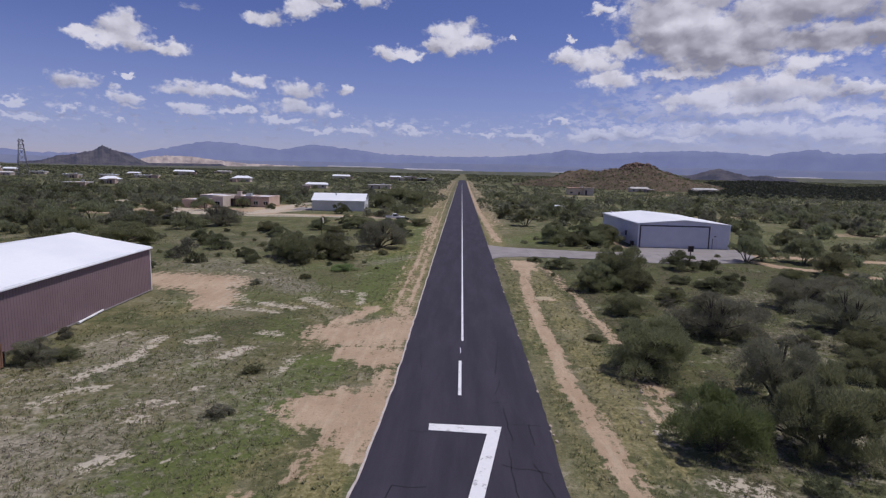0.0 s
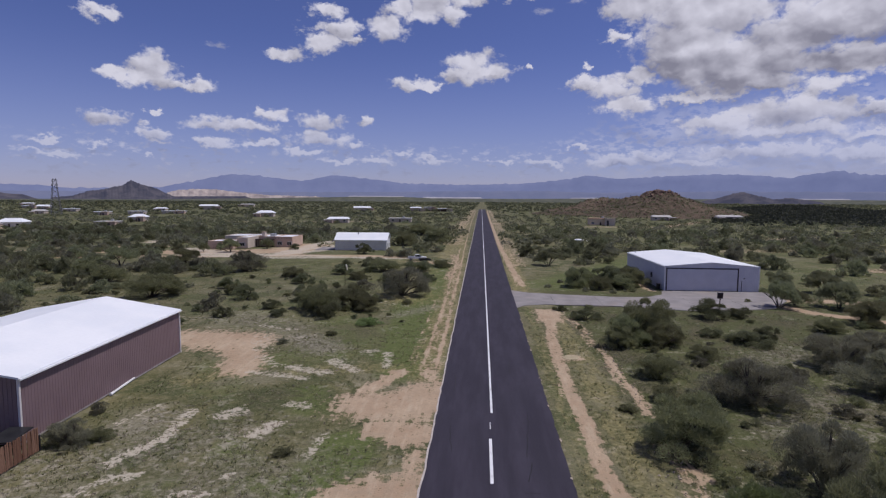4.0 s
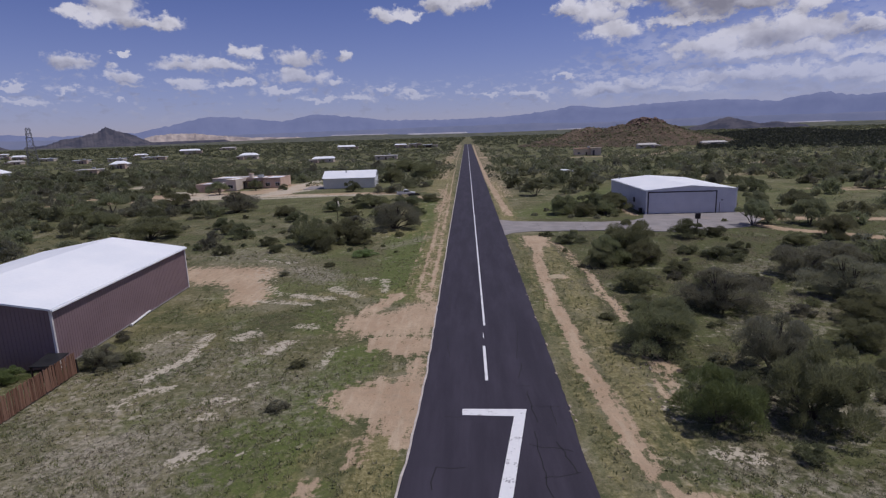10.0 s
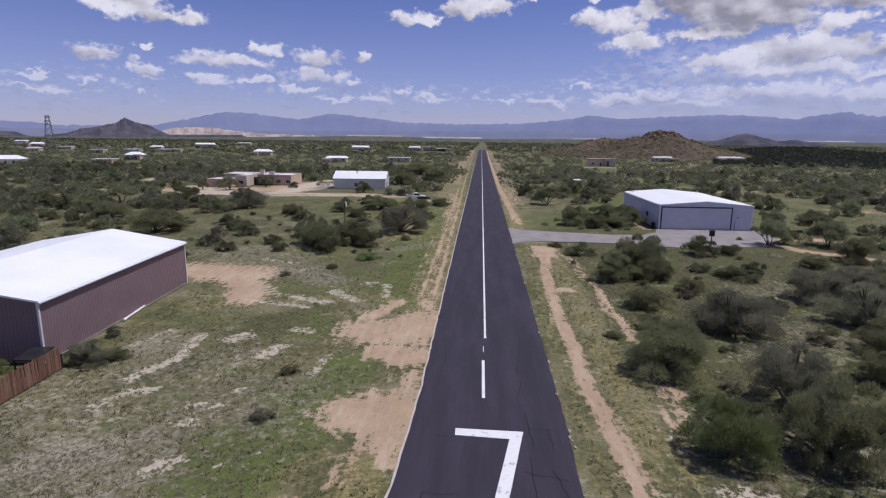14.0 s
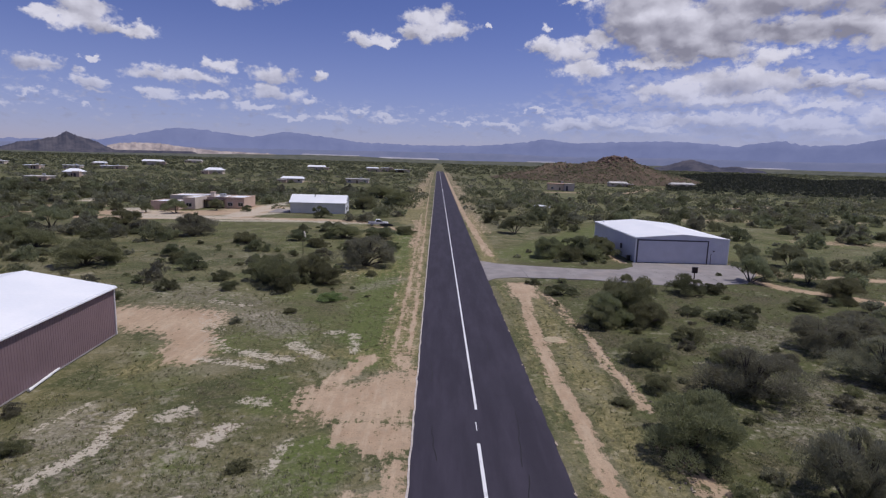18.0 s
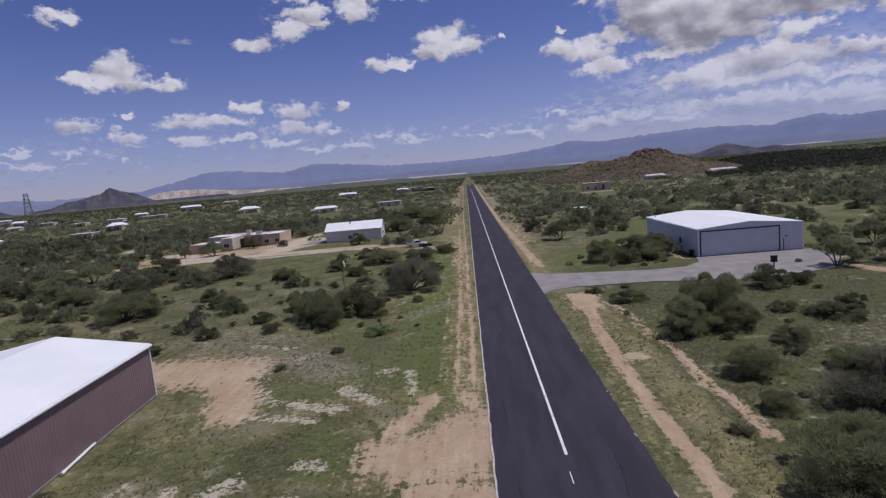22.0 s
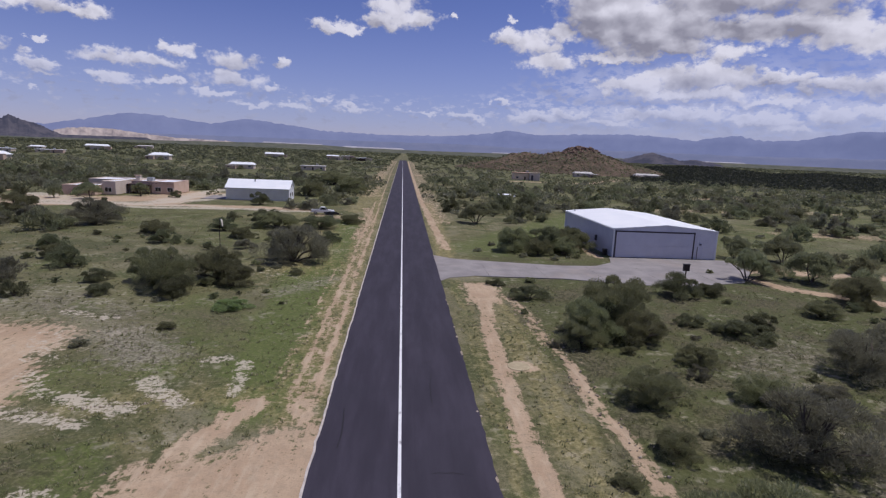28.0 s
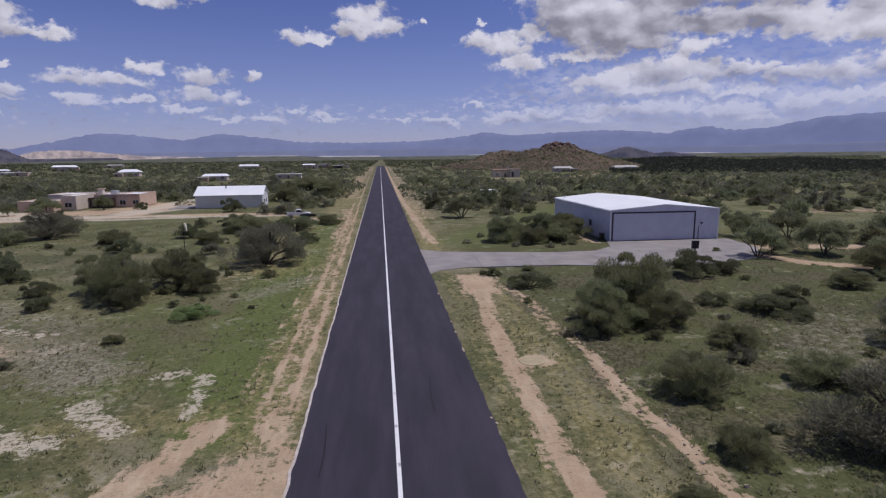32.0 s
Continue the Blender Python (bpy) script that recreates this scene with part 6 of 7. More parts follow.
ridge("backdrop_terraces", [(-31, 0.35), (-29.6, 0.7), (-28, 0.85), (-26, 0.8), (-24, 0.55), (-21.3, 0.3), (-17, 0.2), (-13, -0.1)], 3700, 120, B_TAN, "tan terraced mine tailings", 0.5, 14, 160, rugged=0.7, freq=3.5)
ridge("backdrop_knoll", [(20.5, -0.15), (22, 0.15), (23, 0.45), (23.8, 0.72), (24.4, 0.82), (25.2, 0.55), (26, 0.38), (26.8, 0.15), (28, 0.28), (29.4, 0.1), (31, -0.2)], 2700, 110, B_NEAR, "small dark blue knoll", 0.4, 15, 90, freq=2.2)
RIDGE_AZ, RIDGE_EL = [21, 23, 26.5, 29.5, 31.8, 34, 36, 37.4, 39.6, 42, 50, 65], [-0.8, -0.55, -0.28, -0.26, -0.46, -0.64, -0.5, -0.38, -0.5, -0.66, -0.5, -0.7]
ridge("shaded_scrub_ridge", list(zip(RIDGE_AZ, RIDGE_EL)), 1000, 590, B_SHADED, "scrub-covered ridge, cloud shadow put into its dark colour", 0.12, 16, 160, rugged=0.4)
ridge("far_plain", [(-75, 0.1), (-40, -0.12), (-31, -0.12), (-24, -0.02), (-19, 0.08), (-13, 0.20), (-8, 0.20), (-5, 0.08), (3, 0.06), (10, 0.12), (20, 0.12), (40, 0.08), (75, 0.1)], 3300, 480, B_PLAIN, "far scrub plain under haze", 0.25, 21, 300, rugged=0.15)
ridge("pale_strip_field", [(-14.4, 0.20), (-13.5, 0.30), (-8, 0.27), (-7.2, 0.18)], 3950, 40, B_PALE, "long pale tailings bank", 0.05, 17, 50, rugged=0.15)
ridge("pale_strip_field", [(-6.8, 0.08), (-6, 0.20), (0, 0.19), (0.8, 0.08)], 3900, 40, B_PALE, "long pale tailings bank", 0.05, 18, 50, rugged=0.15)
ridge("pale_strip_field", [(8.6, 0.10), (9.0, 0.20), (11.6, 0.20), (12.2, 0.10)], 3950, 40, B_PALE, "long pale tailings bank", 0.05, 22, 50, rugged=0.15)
# shadow edge at the foot of the terraces, built as a dark strip
ridge("backdrop_shadow_strip", [(-34.5, 0.02), (-33, 0.10), (-28, 0.16), (-23, 0.20), (-22.4, 0.06)], 3560, 30, B_NEAR, "long dark strip standing for the shadow edge under the terraces", 0.05, 24, 60, rugged=0.2)
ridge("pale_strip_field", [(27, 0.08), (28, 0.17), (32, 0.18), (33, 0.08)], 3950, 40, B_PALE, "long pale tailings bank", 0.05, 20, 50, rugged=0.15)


# ---- plants ----
def leaf_quads(rng, pts, outs, size, flat=0.6, thin=0.36, stray=0.55, rise=0.45):
    """Small leaf sprays: quads that face roughly outward."""
    n = len(pts)
    t = outs * flat + rng.normal(size=(n, 3)) * stray
    t[:, 2] += rise
    t /= np.linalg.norm(t, axis=1, keepdims=True) + 1e-9
    b = np.cross(t, rng.normal(size=(n, 3)))
    b /= np.linalg.norm(b, axis=1, keepdims=True) + 1e-9
    s = (size * rng.uniform(0.6, 1.5, n))[:, None]
    t, b = t * s, b * s * thin
    return np.stack([pts - t, pts - b * 0.9, pts + t, pts + b], 1)


def crown_points(rng, r, h, lumps, n, low):
    """Points in a heap of lumps that together fill a dome."""
    cs, rs = [], []
    f1, f2 = rng.uniform(0, 6.28, 2)
    for k in range(lumps):
        a = rng.uniform(0, 2 * math.pi)
        d = r * 0.72 * math.sqrt(rng.uniform(0.02, 1)) * (1 + 0.22 * math.sin(2 * a + f1) + 0.14 * math.sin(5 * a + f2))
        q = d / r
        ztop = h * math.sqrt(max(0.15, 1 - q * q * 0.85)) * rng.uniform(0.72, 1.08)
        lr = r * rng.uniform(0.14, 0.33)
        top_z = max(low + lr * 0.4, ztop - lr * rng.uniform(0.7, 1.3))
        if low < 0.1 and k % 3:   # shrubs are leafy down to the ground
            top_z = rng.uniform(lr * 0.3, max(lr * 0.35, top_z))
        cs.append((math.cos(a) * d, math.sin(a) * d, top_z))
        rs.append(lr)
    cs, rs = np.array(cs), np.array(rs)
    k = rng.integers(0, lumps, n)
    dirs = rng.normal(size=(n, 3))
    dirs[:, 2] = np.where(dirs[:, 2] < -0.3, -dirs[:, 2] * 0.5, dirs[:, 2])
    dirs /= np.linalg.norm(dirs, axis=1, keepdims=True)
    rad = rs[k] * rng.uniform(0.35, 1.12, n) ** 0.6
    p = cs[k] + dirs * rad[:, None] * np.array([1, 1, 0.85])
    p[:, 2] = np.maximum(p[:, 2], low * rng.uniform(0.3, 1.2, n))
    return p, dirs, cs, rs


def limb(bm, pts, r0, r1, seg=5):
    for i in range(len(pts) - 1):
        u0, u1 = i / (len(pts) - 1), (i + 1) / (len(pts) - 1)
        tube_bm(pts[i], pts[i + 1], r0 + (r1 - r0) * u0, r0 + (r1 - r0) * u1, seg, bm)


def make_bush(kind, seed, leafm, n_leaf, leaf_size, lumps, r=1.0, h=1.0, low=0.12, stems=6, label="", category="bush", group="desert shrubs"):
    """A shrub or small tree of unit radius and height: stems from one foot, limbs, and a crown of leaf sprays."""
    rng, rnd = np.random.default_rng(seed), random.Random(seed)
    e = empty(kind, pose(0, 0, -60), label, category, group)
    p, d, cs, rs = crown_points(rng, r, h, lumps, n_leaf, low)
    bm = bmesh.new()
    for k in range(stems):
        c = cs[k % len(cs)]
        mid = (c[0] * 0.40 + rnd.uniform(-0.05, 0.05), c[1] * 0.40 + rnd.uniform(-0.05, 0.05), c[2] * 0.55)
        limb(bm, [(c[0] * 0.06, c[1] * 0.06, -0.03), mid, tuple(c)], 0.040 if stems < 4 else 0.026, 0.010)
        for _ in range(2):
            o = (c[0] + rnd.uniform(-1, 1) * rs[k % len(rs)] * 0.8, c[1] + rnd.uniform(-1, 1) * rs[k % len(rs)] * 0.8, c[2] + rs[k % len(rs)] * rnd.uniform(0.1, 0.7))
            limb(bm, [mid, o], 0.013, 0.005, 4)
    part("trunk", bm, M_BARK, e, "grey forked stems")
    quads_ob("crown", leaf_quads(rng, p, d, leaf_size * 1.45, 1.0, 0.18, 0.42), leafm, e)
    return e


used = set()


def plant(ob, x, y, r, h, spin):
    """The first call moves the thing itself, later ones copy it."""
    at, turn = (x, y, float(swell(np.array(x), np.array(y))) - 0.02), Euler((0, 0, spin))
    m = Matrix.LocRotScale(at, turn, (r, r, h))
    if ob.name in used:
        return copy_thing(ob, Matrix.LocRotScale(at, turn, (r / ob.scale[0], r / ob.scale[1], h / ob.scale[2])))
    used.add(ob.name)
    ob.matrix_world = m
    return ob


NEAR_N = 44000
V_OLIVE = [make_bush("mesquite_bush", 20 + k, L_OLIVE, NEAR_N, 0.0170, 34, low=0.03, stems=14, label="olive-green feathery mesquite bush on patchy grass") for k in range(3)]
V_GREY = [make_bush("greythorn_bush", 40 + k, L_GREY, 36000, 0.0165, 34, low=0.03, stems=18, label="grey-green open thorn bush with bare stems") for k in range(2)]
V_GREEN = [make_bush("creosote_bush", 60 + k, L_GREEN, NEAR_N, 0.0180, 34, low=0.03, stems=14, label="bright green creosote bush by the runway") for k in range(2)]
V_DARK = [make_bush("hackberry_bush", 80 + k, L_DARK, 18000, 0.0255, 26, low=0.03, stems=6, label="dark green dense round bush") for k in range(3)]
V_TREE = [make_bush("mesquite_tree", 100 + k, L_PLAIN, 15000, 0.031, 30, low=0.12, stems=5, label="small spreading mesquite tree", category="tree", group="mesquite trees") for k in range(4)]

# x, y, radius, height, sort
BUSHES_A = [
    (13.6, 28.2, 2.5, 3.6, "n"), (20.4, 34.4, 3.0, 4.4, "g"), (19.6, 28.7, 3.3, 4.6, "o"), (13.9, 40.6, 4.0, 3.9, "o"), (23.3, 49.8, 4.4, 3.7, "g"), (21.6, 73.6, 4.5, 5.0, "o"),
    (18.2, 71.0, 3.4, 3.8, "o"), (21.5, 69.5, 2.6, 2.8, "o"), (16.4, 68.5, 2.4, 2.6, "o"), (15.0, 84.2, 2.4, 1.6, "d"), (34.5, 86.8, 3.2, 3.1, "d"), (39.0, 87.6, 2.0, 1.8, "d"),
    (33.1, 71.5, 3.0, 1.6, "d"), (36.0, 73.0, 2.0, 2.0, "d"), (29.6, 75.0, 1.6, 1.2, "d"), (37.9, 62.1, 4.2, 3.4, "g"), (37.6, 53.0, 4.6, 3.9, "g"), (30.1, 39.6, 2.2, 2.2, "o"),
    (24.6, 64.1, 2.0, 1.5, "o"), (49.5, 96.5, 3.2, 4.2, "t"), (53.0, 98.5, 2.2, 2.8, "t"), (59.6, 97.0, 4.0, 4.2, "t"),
]
BUSHES_B = [
    (56.7, 84.7, 3.8, 3.6, "o"), (17.6, 152.2, 4.0, 4.5, "t"), (19.1, 115.7, 3.4, 4.2, "o"), (25.4, 118.1, 4.6, 4.4, "d"), (30.0, 117.0, 3.6, 4.0, "o"), (23.0, 113.0, 2.8, 2.8, "o"), (27.6, 114.2, 3.0, 3.0, "o"), (20.8, 118.6, 3.0, 3.2, "o"), (29.0, 121.5, 3.2, 3.4, "o"), (58.6, 114.6, 3.0, 3.8, "t"), (66.0, 112.0, 3.4, 4.2, "t"),
    (32.2, 124.0, 2.6, 3.6, "o"), (-26.1, 84.6, 3.6, 4.6, "o"), (-29.6, 88.5, 3.0, 3.8, "o"), (-19.6, 87.4, 2.6, 2.8, "o"), (-22.4, 90.6, 3.6, 4.0, "o"), (-24.2, 82.0, 2.2, 2.4, "d"),
    (-15.7, 102.2, 5.3, 5.2, "g"), (-42.8, 95.8, 2.9, 2.8, "d"), (-31.9, 81.9, 1.5, 1.4, "d"), (-16.8, 77.6, 1.9, 1.0, "n"), (-24.7, 134.7, 5.0, 3.2, "o"), (-16.6, 136.3, 4.3, 3.0, "d"),
    (-10.9, 145.5, 3.2, 2.0, "o"), (-59.0, 132.5, 5.6, 4.6, "g"), (-70.0, 133.1, 3.1, 1.8, "d"), (-51.0, 106.4, 2.5, 2.3, "d"),
]
BUSHES_C = [
    (-60.9, 96.0, 5.6, 4.3, "o"), (-96.2, 139.7, 5.0, 4.8, "t"), (-83.5, 148.5, 5.0, 3.9, "o"), (-39.3, 178.3, 3.4, 3.7, "d"), (-30.4, 211.1, 5.2, 5.4, "o"), (-17.7, 229.3, 7.5, 6.0, "o"),
    (-29.4, 270, 9.0, 6.0, "o"), (-31.0, 37.6, 2.0, 1.7, "g"), (-29.3, 38.6, 1.2, 0.9, "o"), (-36.7, 35.0, 1.3, 1.2, "n"), (-38.6, 33.6, 1.6, 1.5, "n"), (-20.0, 19.7, 1.1, 0.7, "g"), (-14.2, 30.1, 0.9, 0.55, "g"), (-14.9, 37.3, 0.9, 0.5, "o"), (-38.4, 114.3, 2.5, 2.2, "d"),
    (-43.8, 123.4, 3.4, 2.4, "o"), (20.0, 294, 4.5, 4.2, "t"), (21.9, 235, 4.4, 3.4, "t"), (25.5, 57.5, 2.3, 1.8, "o"), (17.5, 57.0, 2.6, 2.2, "o"), (16.0, 50.5, 1.7, 1.3, "o"),
    (30.5, 57.0, 1.6, 1.2, "g"), (44.0, 66.0, 3.6, 3.0, "g"), (47.0, 79.0, 2.4, 1.8, "o"), (28.6, 33.5, 2.4, 2.4, "o"),
]
BUSHES_D = [
    (34.0, 46.0, 3.0, 2.6, "o"), (12.0, 90.5, 1.3, 0.9, "d"), (-35.5, 88.0, 2.0, 1.6, "d"), (-47.0, 100.0, 2.2, 2.0, "o"), (-74, 120, 4.0, 3.2, "d"), (-80, 112, 4.4, 3.6, "o"),
    (-92, 122, 4.2, 3.4, "o"), (-66, 108, 3.4, 2.8, "d"), (-34, 130, 3.0, 2.6, "d"), (-30, 146, 3.4, 2.6, "d"), (-33.0, 43.5, 0.9, 0.9, "g"), (-12.5, 120, 2.4, 2.0, "d"),
    (-20, 118, 2.6, 2.2, "d"), (-28, 122, 2.8, 2.0, "o"), (-66, 190, 2.2, 2.2, "d"), (-90, 183, 1.4, 2.6, "t"), (-84, 178, 3.6, 4.2, "t"), (11.8, 47.5, 0.9, 0.6, "o"),
    (27, 24, 4.0, 3.6, "o"), (33, 30, 3.4, 3.2, "o"), (42, 38, 4.4, 3.6, "o"), (24.5, 40.5, 1.4, 1.0, "g"),
]
BUSHES_E = [
    (-25.5, 66.5, 0.8, 0.7, "g"), (-20.5, 71, 0.9, 0.7, "o"), (17, 101.5 - 9, 1.0, 0.7, "o"), (46.5, 101, 0.6, 0.6, "o"), (-76.5, 190.5, 2.4, 3.8, "t"), (-93.5, 178.5, 2.2, 3.0, "t"),
]
BUSHES = BUSHES_A + BUSHES_B + BUSHES_C + BUSHES_D + BUSHES_E
_r = random.Random(31)
SORTS = {"o": V_OLIVE, "g": V_GREY, "n": V_GREEN, "d": V_DARK, "t": V_TREE}
for k, (x, y, r, h, s) in enumerate(BUSHES):
    plant(SORTS[s][k % len(SORTS[s])], x, y, r * 1.05, h * 1.08, _r.uniform(0, 6.28))

# places kept free of plants: x0, x1, y0, y1
CLEAR = [(-9, 9, -60, 900), (-58, -31, 26, 72), (5, 35, 91, 108), (30, 57, 86, 142), (-60, -29, 178, 202), (-102, -62, 170, 218), (-26, -8, 148, 166), (-100, -35, 156, 177), (-16, 12, 10, 60), (66, 98, 372, 404), (60, 67, 115, 122)]


def free(x, y, pad=0.0):
    return all(not (a - pad < x < b + pad and c - pad < y < d + pad) for a, b, c, d in CLEAR) and all(math.hypot(x - q[0], y - q[1]) > q[2] * 0.8 + pad for q in BUSHES)


# mid-distance trees and bushes, cheaper crowns
W_SET = [make_bush("mesquite_tree" if k % 2 else "acacia_tree", 200 + k, (L_PLAIN, L_PALE, L_PLAIN, L_DARK, L_PALE, L_PLAIN)[k % 6], 2400, 0.062, 24, low=0.04, stems=4, label="small spreading thorn tree on the plain", category="tree", group="mesquite trees") for k in range(6)]
W_LOW = [make_bush("desert_bush", 230 + k, (L_PLAIN, L_PLAIN, L_PALE)[k % 3], 1300, 0.080, 18, low=0.03, stems=4, label="low rounded desert bush on the plain") for k in range(3)]
_r = random.Random(77)
count = 0
while count < 600:
    y = 62 + 250 * _r.random() ** 0.95
    x = _r.uniform(-1.05, 1.05) * (y * 0.82 + 12)
    if not free(x, y, 3.0) or (abs(x) < 14 and _r.random() < 0.7) or (-34 < x < -8 and y < 100) or (8 < x < 46 and y < 110):
        continue
    if (x > 0 and y < 150 and _r.random() < 0.35) or (x < -5 and y < 230 and _r.random() < 0.2) or (-62 < x < -5 and y < 158 and _r.random() < 0.45):
        continue
    if _r.random() < 0.62:
        r = _r.uniform(1.7, 4.2)
        plant(W_SET[_r.randrange(6)], x, y, r, r * _r.uniform(0.85, 1.3), _r.uniform(0, 6.28))
    else:
        r = _r.uniform(1.2, 2.6)
        plant(W_LOW[_r.randrange(3)], x, y, r, r * _r.uniform(0.6, 0.95), _r.uniform(0, 6.28))
    count += 1

_r = random.Random(78)
count = 0
while count < 170:
    y = 100 + 210 * _r.random()
    x = -y * _r.uniform(0.30, 1.02)
    if not free(x, y, 2.0) or (x > -62 and y < 170):
        continue
    r = _r.uniform(1.8, 3.8)
    plant(W_SET[_r.randrange(6)], x, y, r, r * _r.uniform(0.85, 1.25), _r.uniform(0, 6.28))
    count += 1

# trees that stand before the far houses and hide most of their walls
_r = random.Random(91)
for k, house in enumerate(HOUSES_A + HOUSES_B):
    if house[5] is M_CLAYROOF:   # this one stands in the open
        continue
    for u in ((-0.40, 0.12), (-0.15, 0.42), (-0.46, 0.30))[k % 3]:
        r = _r.uniform(0.13, 0.20) * house[2] + 0.4
        plant(W_SET[_r.randrange(6)], house[0] + u * house[2], house[1] - 8.0 - _r.uniform(0, 5), r, house[3] * _r.uniform(0.75, 1.25), _r.uniform(0, 6.28))

# small shrubs between the big ones
_r = random.Random(55)
S_SET = [make_bush("small_shrub", 260 + k, (L_OLIVE, L_GREY, L_DARK)[k], 3000, 0.056, 22, low=0.02, stems=5, label="small rounded shrub in patchy grass", group="small shrubs") for k in range(3)]
count = 0
while count < 120:
    x, y = _r.uniform(-75, 60), _r.uniform(23, 125)
    if not free(x, y, 0.4) or abs(x) > y * 0.8 + 6 or (-36 < x < 11 and y < 78) or 8 < x < 12.5:
        continue
    if x < 0 and y > 74 and _r.random() < 0.5:
        continue
    if 14 < x < 50 and 52 < y < 96 and _r.random() < 0.75:
        continue
    r = _r.uniform(0.35, 1.0) + 0.7 * _r.random() ** 3
    plant(S_SET[_r.randrange(3)], x, y, r, r * _r.uniform(0.7, 1.1), _r.uniform(0, 6.28))
    count += 1


def far_scrub():
    """The scrub of the far plain: heaps of leaf sprays, coarser with distance."""
    rng = np.random.default_rng(9)
    boxes = np.array(CLEAR)
    for name, n, y0, y1, k, leafm in (("far_scrub", 1500, 190, 620, 56, L_PLAIN), ("far_scrub", 2300, 230, 640, 48, L_WOOD), ("far_scrub", 700, 220, 620, 56, L_PALE), ("far_woods", 5200, 560, 2300, 16, L_WOOD), ("far_woods", 2600, 560, 2300, 16, L_PLAIN), ("far_woods", 3000, 1500, 3400, 10, L_WOOD)):
        y = y0 + (y1 - y0) * rng.random(n) ** 1.15
        x = rng.uniform(-1.0, 1.0, n) * (y * 0.95 + 20)
        ok = np.abs(x) > 9 + (y > 300) * 4
        for a, b, c, d in boxes:
            ok &= ~((x > a) & (x < b) & (y > c) & (y < d))
        for house in HOUSES_A + HOUSES_B:   # kept clear along the camera's sight line to each house
            ok &= ~((np.abs(x - house[0] * y / house[1]) < house[2] * 0.55) & (y > house[1] - 55 - house[1] * 0.05) & (y < house[1] + 6))
        ok &= ~((np.degrees(np.arctan2(x, y)) > 22.5) & (np.hypot(x, y) > 540) & (np.hypot(x, y) < 1150))
        x, y = x[ok], y[ok]
        n2 = len(x)
        r = rng.uniform(1.2, 3.4, n2) * (1 + (y > 600) * 0.5 + (y > 1500) * 1.0)
        r = np.where(np.hypot((x - 180) / 190, (y - 660) / 150) < 1, r * 0.5, r)
        h = r * rng.uniform(0.5, 0.9, n2) / (1 + (y > 600) * 0.4 + (y > 1500) * 0.6)
        d = rng.normal(size=(n2, k, 3))
        d[..., 2] = np.abs(d[..., 2])
        d /= np.linalg.norm(d, axis=-1, keepdims=True)
        rad = rng.uniform(0.45, 1.0, (n2, k, 1)) ** 0.6
        p = d * rad * np.stack([r, r, h], -1)[:, None] + np.stack([x, y, 0 * x], -1)[:, None]
        # the hill lifts what grows on it
        p[..., 2] += hill_top(x, y)[:, None]
        size = np.repeat(r, k) * (0.15 if k > 20 else 0.36)
        v = leaf_quads(rng, p.reshape(-1, 3), d.reshape(-1, 3), size, 0.3, 0.75, 1.0, 0.0)
        tagged(quads_ob(name, v, leafm), "dense far scrub of olive and dark green bushes", "scrub", kind="stuff")


far_scrub()


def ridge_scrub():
    """Brush all over the scrub ridge, its leaf colour darkened for cloud shadow."""
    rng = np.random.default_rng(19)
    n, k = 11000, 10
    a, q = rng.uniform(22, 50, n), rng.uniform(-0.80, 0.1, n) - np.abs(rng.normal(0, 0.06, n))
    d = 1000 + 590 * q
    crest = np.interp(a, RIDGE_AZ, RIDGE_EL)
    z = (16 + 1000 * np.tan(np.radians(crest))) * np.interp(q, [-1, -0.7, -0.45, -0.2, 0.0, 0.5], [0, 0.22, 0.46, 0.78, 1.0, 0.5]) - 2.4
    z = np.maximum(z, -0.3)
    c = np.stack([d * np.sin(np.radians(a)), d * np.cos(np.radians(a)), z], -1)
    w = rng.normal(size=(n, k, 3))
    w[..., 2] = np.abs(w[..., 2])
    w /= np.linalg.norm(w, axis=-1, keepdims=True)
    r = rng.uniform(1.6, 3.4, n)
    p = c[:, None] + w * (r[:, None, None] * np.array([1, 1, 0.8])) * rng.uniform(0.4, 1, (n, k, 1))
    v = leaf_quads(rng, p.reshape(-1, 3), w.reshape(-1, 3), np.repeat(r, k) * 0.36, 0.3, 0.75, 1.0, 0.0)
    tagged(quads_ob("ridge_scrub", v, L_SHADED), "dense brush on the far ridge, darkened for cloud shadow", "scrub", kind="stuff")


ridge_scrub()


def hill_scrub():
    """Low brush all over the rocky hill."""
    rng = np.random.default_rng(23)
    for leafm, n in ((L_OLIVE, 900), (L_DARK, 900)):
        k = 14
        a, q = rng.uniform(0, 6.283, n), np.sqrt(rng.uniform(0.005, 0.92, n))
        c = np.stack([199 + np.cos(a) * q * 125 - q * 15, 650 + np.sin(a) * q * 120, 0 * q], -1)
        c[:, 2] = hill_top(c[:, 0], c[:, 1]) - 0.3
        d = rng.normal(size=(n, k, 3))
        d[..., 2] = np.abs(d[..., 2])
        d /= np.linalg.norm(d, axis=-1, keepdims=True)
        r = rng.uniform(0.8, 2.2, n)
        p = c[:, None] + d * r[:, None, None] * rng.uniform(0.4, 1, (n, k, 1))
        tagged(quads_ob("hill_scrub", leaf_quads(rng, p.reshape(-1, 3), d.reshape(-1, 3), np.repeat(r, k) * 0.34), leafm), "low olive brush on the rocky hill", "scrub", kind="stuff")


hill_scrub()


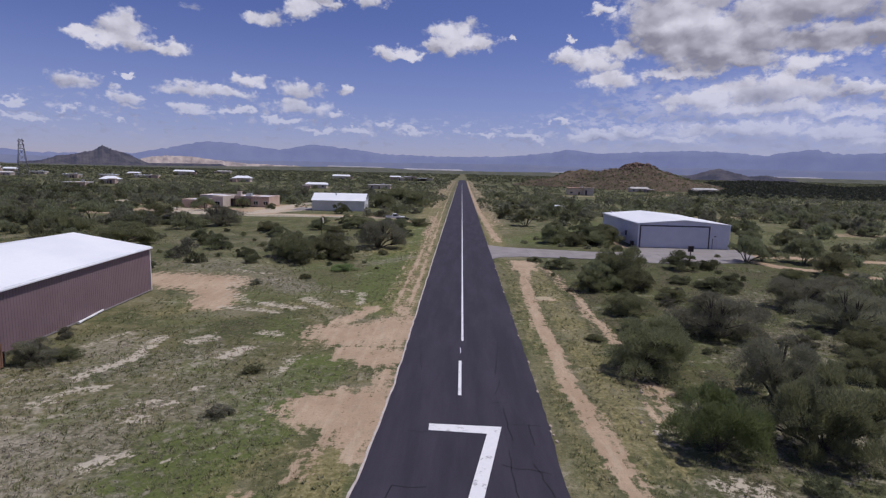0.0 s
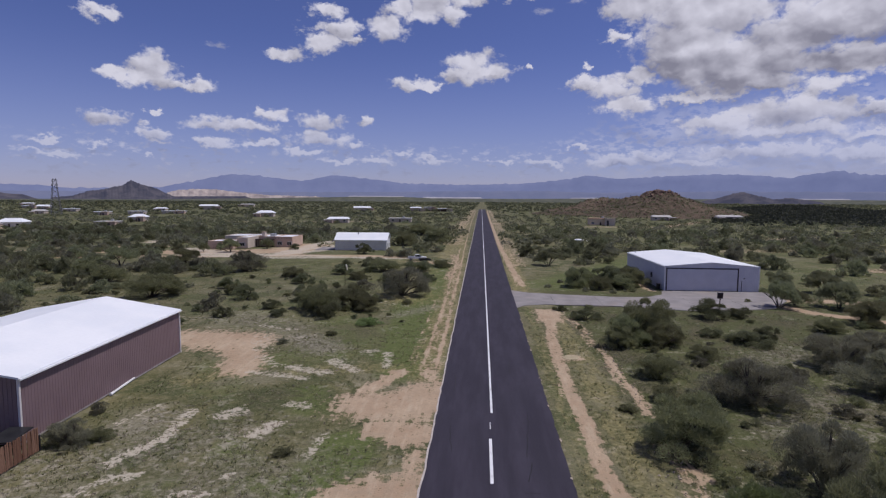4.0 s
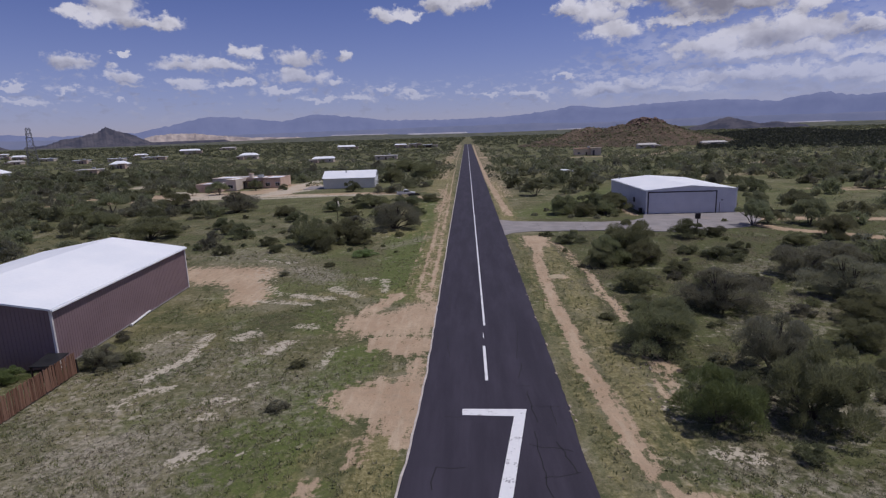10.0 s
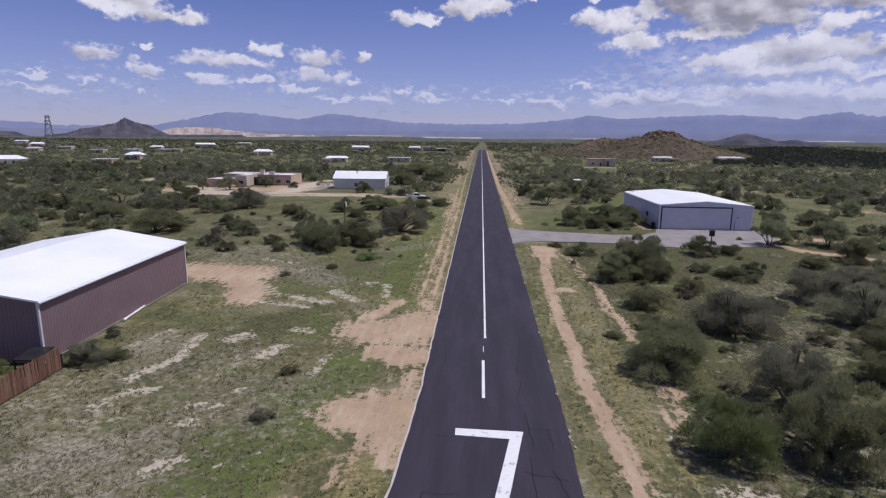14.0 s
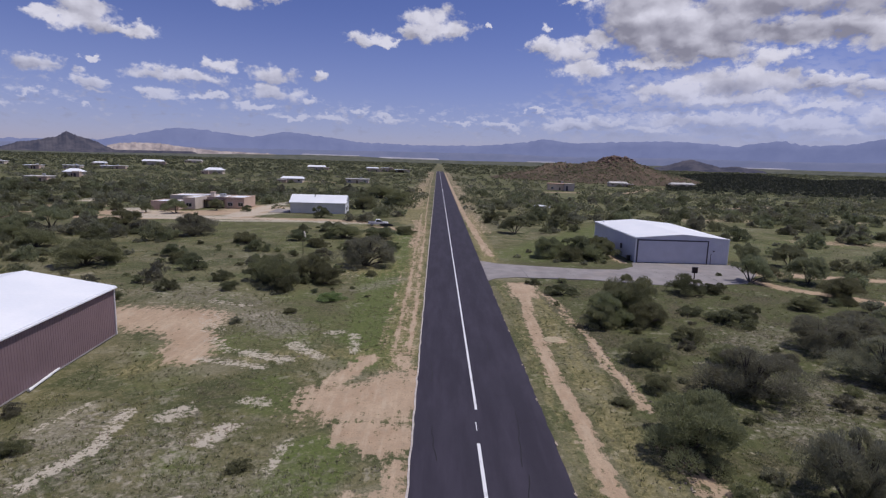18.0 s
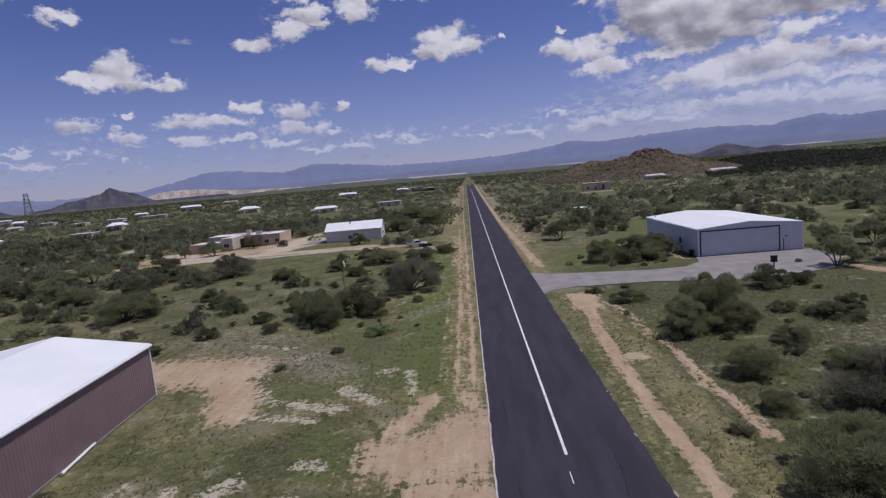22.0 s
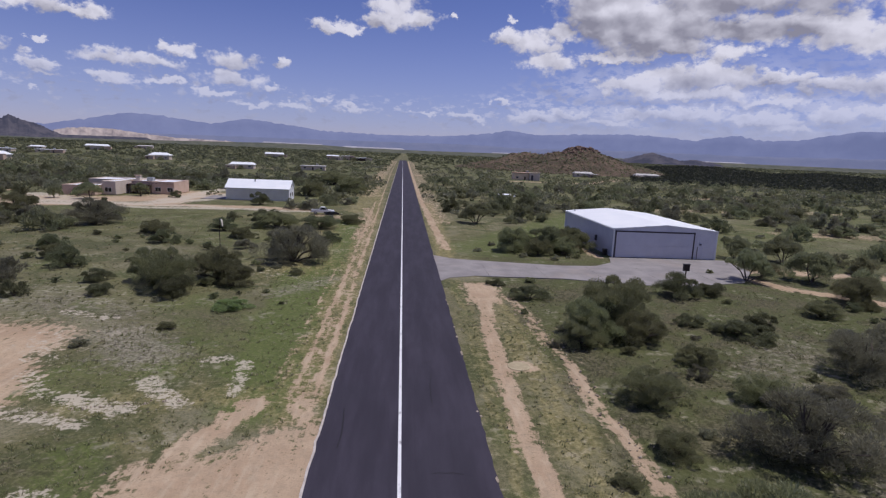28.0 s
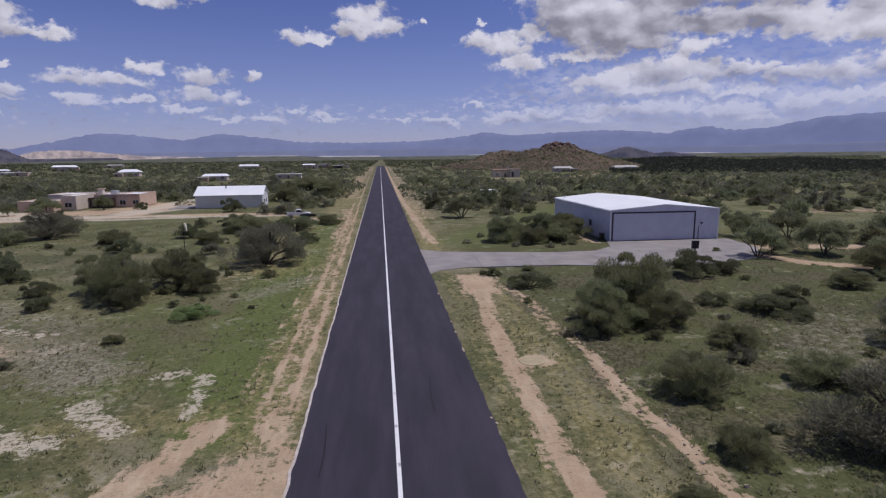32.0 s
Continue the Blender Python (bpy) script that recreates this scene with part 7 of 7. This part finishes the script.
def boulders():
    rng, bm = random.Random(4), bmesh.new()
    for i in range(420):
        a, d = rng.uniform(0, 6.28), abs(rng.gauss(0, 0.30))
        if d > 0.95:
            continue
        x, y = 199 + math.cos(a) * d * 118, 650 + math.sin(a) * d * 118
        z = float(hill_top(np.array([x]), np.array([y]))[0]) - 0.1
        s = rng.uniform(0.5, 1.7) * (1.7 if d < 0.18 else 1)
        g = bmesh.ops.create_icosphere(bm, subdivisions=1, radius=s, matrix=pose(x, y, z, rng.uniform(0, 360), rng.uniform(0, 360), 0) @ Matrix.Diagonal((1, rng.uniform(0.6, 1.2), rng.uniform(0.5, 0.9), 1)))
        for v in g["verts"]:
            v.co += Vector((rng.uniform(-1, 1), rng.uniform(-1, 1), rng.uniform(-1, 1))) * s * 0.22
    me = bpy.data.meshes.new("boulders")
    bm.to_mesh(me)
    bm.free()
    me.materials.append(M_ROCK)
    tagged(new("boulders", me), "brown boulders strewn over the rocky hill", "boulders", kind="stuff")


boulders()


def loose_stones():
    """Pale stones and clods along the washed-out streak and on the lawn."""
    rng, bm = random.Random(41), bmesh.new()
    spots = [((12.2, 82), (13.4, 64)), ((13.3, 63), (13.7, 47)), ((12.8, 41), (11.4, 29)), ((-26, 34), (-24.6, 42)), ((-18.5, 40), (-17.3, 43)), ((-20, 30), (-18, 32)), ((-22, 55), (-14, 57))]
    for (x0, y0), (x1, y1) in spots:
        for _ in range(60):
            u = rng.random()
            x, y = x0 + (x1 - x0) * u + rng.gauss(0.1, 0.8), y0 + (y1 - y0) * u
            s = rng.uniform(0.03, 0.09) + (0.07 * rng.random() ** 2 if x0 > 0 else 0)
            z = float(swell(np.array(x), np.array(y))) + s * 0.2
            g = bmesh.ops.create_icosphere(bm, subdivisions=1, radius=s, matrix=pose(x, y, z, rng.uniform(0, 360), rng.uniform(0, 360), 0) @ Matrix.Diagonal((1, rng.uniform(0.6, 1.3), rng.uniform(0.4, 0.8), 1)))
            for v in g["verts"]:
                v.co += Vector((rng.uniform(-1, 1), rng.uniform(-1, 1), rng.uniform(-1, 1))) * s * 0.22
    me = bpy.data.meshes.new("stones")
    bm.to_mesh(me)
    bm.free()
    me.materials.append(M_STONE)
    tagged(new("stones", me), "pale loose stones on washed-out soil", "stones", kind="stuff")


loose_stones()


def ground_cover():
    """Grass tufts and weeds on the near ground, thinner where it is bare."""
    rng = np.random.default_rng(12)
    for name, n, k, y1, hmin, hmax, wide, leafm in (("grass", 46000, 6, 75, 0.04, 0.15, 0.022, M_GRASS), ("grass", 24000, 6, 150, 0.07, 0.22, 0.045, M_GRASS), ("weeds", 2200, 20, 110, 0.10, 0.30, 0.045, M_WEED), ("weeds", 900, 20, 130, 0.10, 0.34, 0.05, M_WEED), ("herbs", 5200, 18, 150, 0.10, 0.30, 0.05, L_DARK), ("dry_tufts", 15000, 14, 82, 0.08, 0.24, 0.05, M_TUFT), ("low_scrub", 4200, 40, 120, 0.16, 0.46, 0.055, L_OLIVE), ("low_scrub", 2000, 40, 120, 0.14, 0.40, 0.055, L_GREY)):
        y = 12 + (y1 - 12) * rng.random(n)
        x = rng.uniform(-1, 1, n) * (y * 0.8 + 12)
        b = field(BARE, x, y) + 0.6 * field(PALE, x, y)
        ok = (rng.random(n) > b * 1.25) & ((x < -5.4) | (x > 5.7)) & ~((x > 5) & (x < 55) & (y > 91) & (y < 141)) & ~((x < -33.5) & (x > -60) & (y > 36) & (y < 63))
        ok &= (y > 21) | (np.abs(x) > 9)
        lump = np.sin(x * 0.55 + 2 * np.sin(y * 0.21)) * np.sin(y * 0.47 + 1.7 * np.sin(x * 0.19)) + 0.5 * np.sin(x * 1.7 + y * 0.6) * np.sin(y * 1.3)
        if leafm is M_TUFT:
            ok &= rng.random(n) < 0.08 + 0.9 * field(WEED, x, y)
        else:
            ok &= rng.random(n) < 0.55 + 0.45 * lump
        if name == "low_scrub":   # in the brush, off the mown ground
            ok &= (x > 14.5) | ((x < -16) & (y > 76))
        x, y = x[ok], y[ok]
        m = len(x)
        c = np.stack([x, y, swell(x, y)], -1)
        hgt = rng.uniform(hmin, hmax, m)
        if leafm is M_GRASS:
            a = rng.uniform(0, 6.28, (m, k))
            root = c[:, None] + np.stack([np.cos(a) * 0.09, np.sin(a) * 0.09, 0 * a], -1)
            lean = np.stack([np.cos(a), np.sin(a), 0 * a], -1) * (hgt[:, None] * rng.uniform(0.2, 0.8, (m, k)))[..., None]
            tip = root + lean + np.array([0, 0, 1]) * (hgt[:, None] * rng.uniform(0.6, 1.0, (m, k)))[..., None]
            side = np.stack([-np.sin(a), np.cos(a), 0 * a], -1) * wide
            v = np.stack([root - side, root + side, tip + side * 0.25, tip - side * 0.25], 2).reshape(-1, 4, 3)
        else:
            d = rng.normal(size=(m, k, 3))
            d[..., 2] = np.abs(d[..., 2])
            d /= np.linalg.norm(d, axis=-1, keepdims=True)
            p = c[:, None] + d * (hgt[:, None, None] * np.array([1.3, 1.3, 1.0])) * rng.uniform(0.4, 1, (m, k, 1))
            v = leaf_quads(rng, p.reshape(-1, 3), d.reshape(-1, 3), np.full(m * k, wide))
        tagged(quads_ob(name, v, leafm), "patchy desert grass and low weeds", name, kind="stuff")


ground_cover()
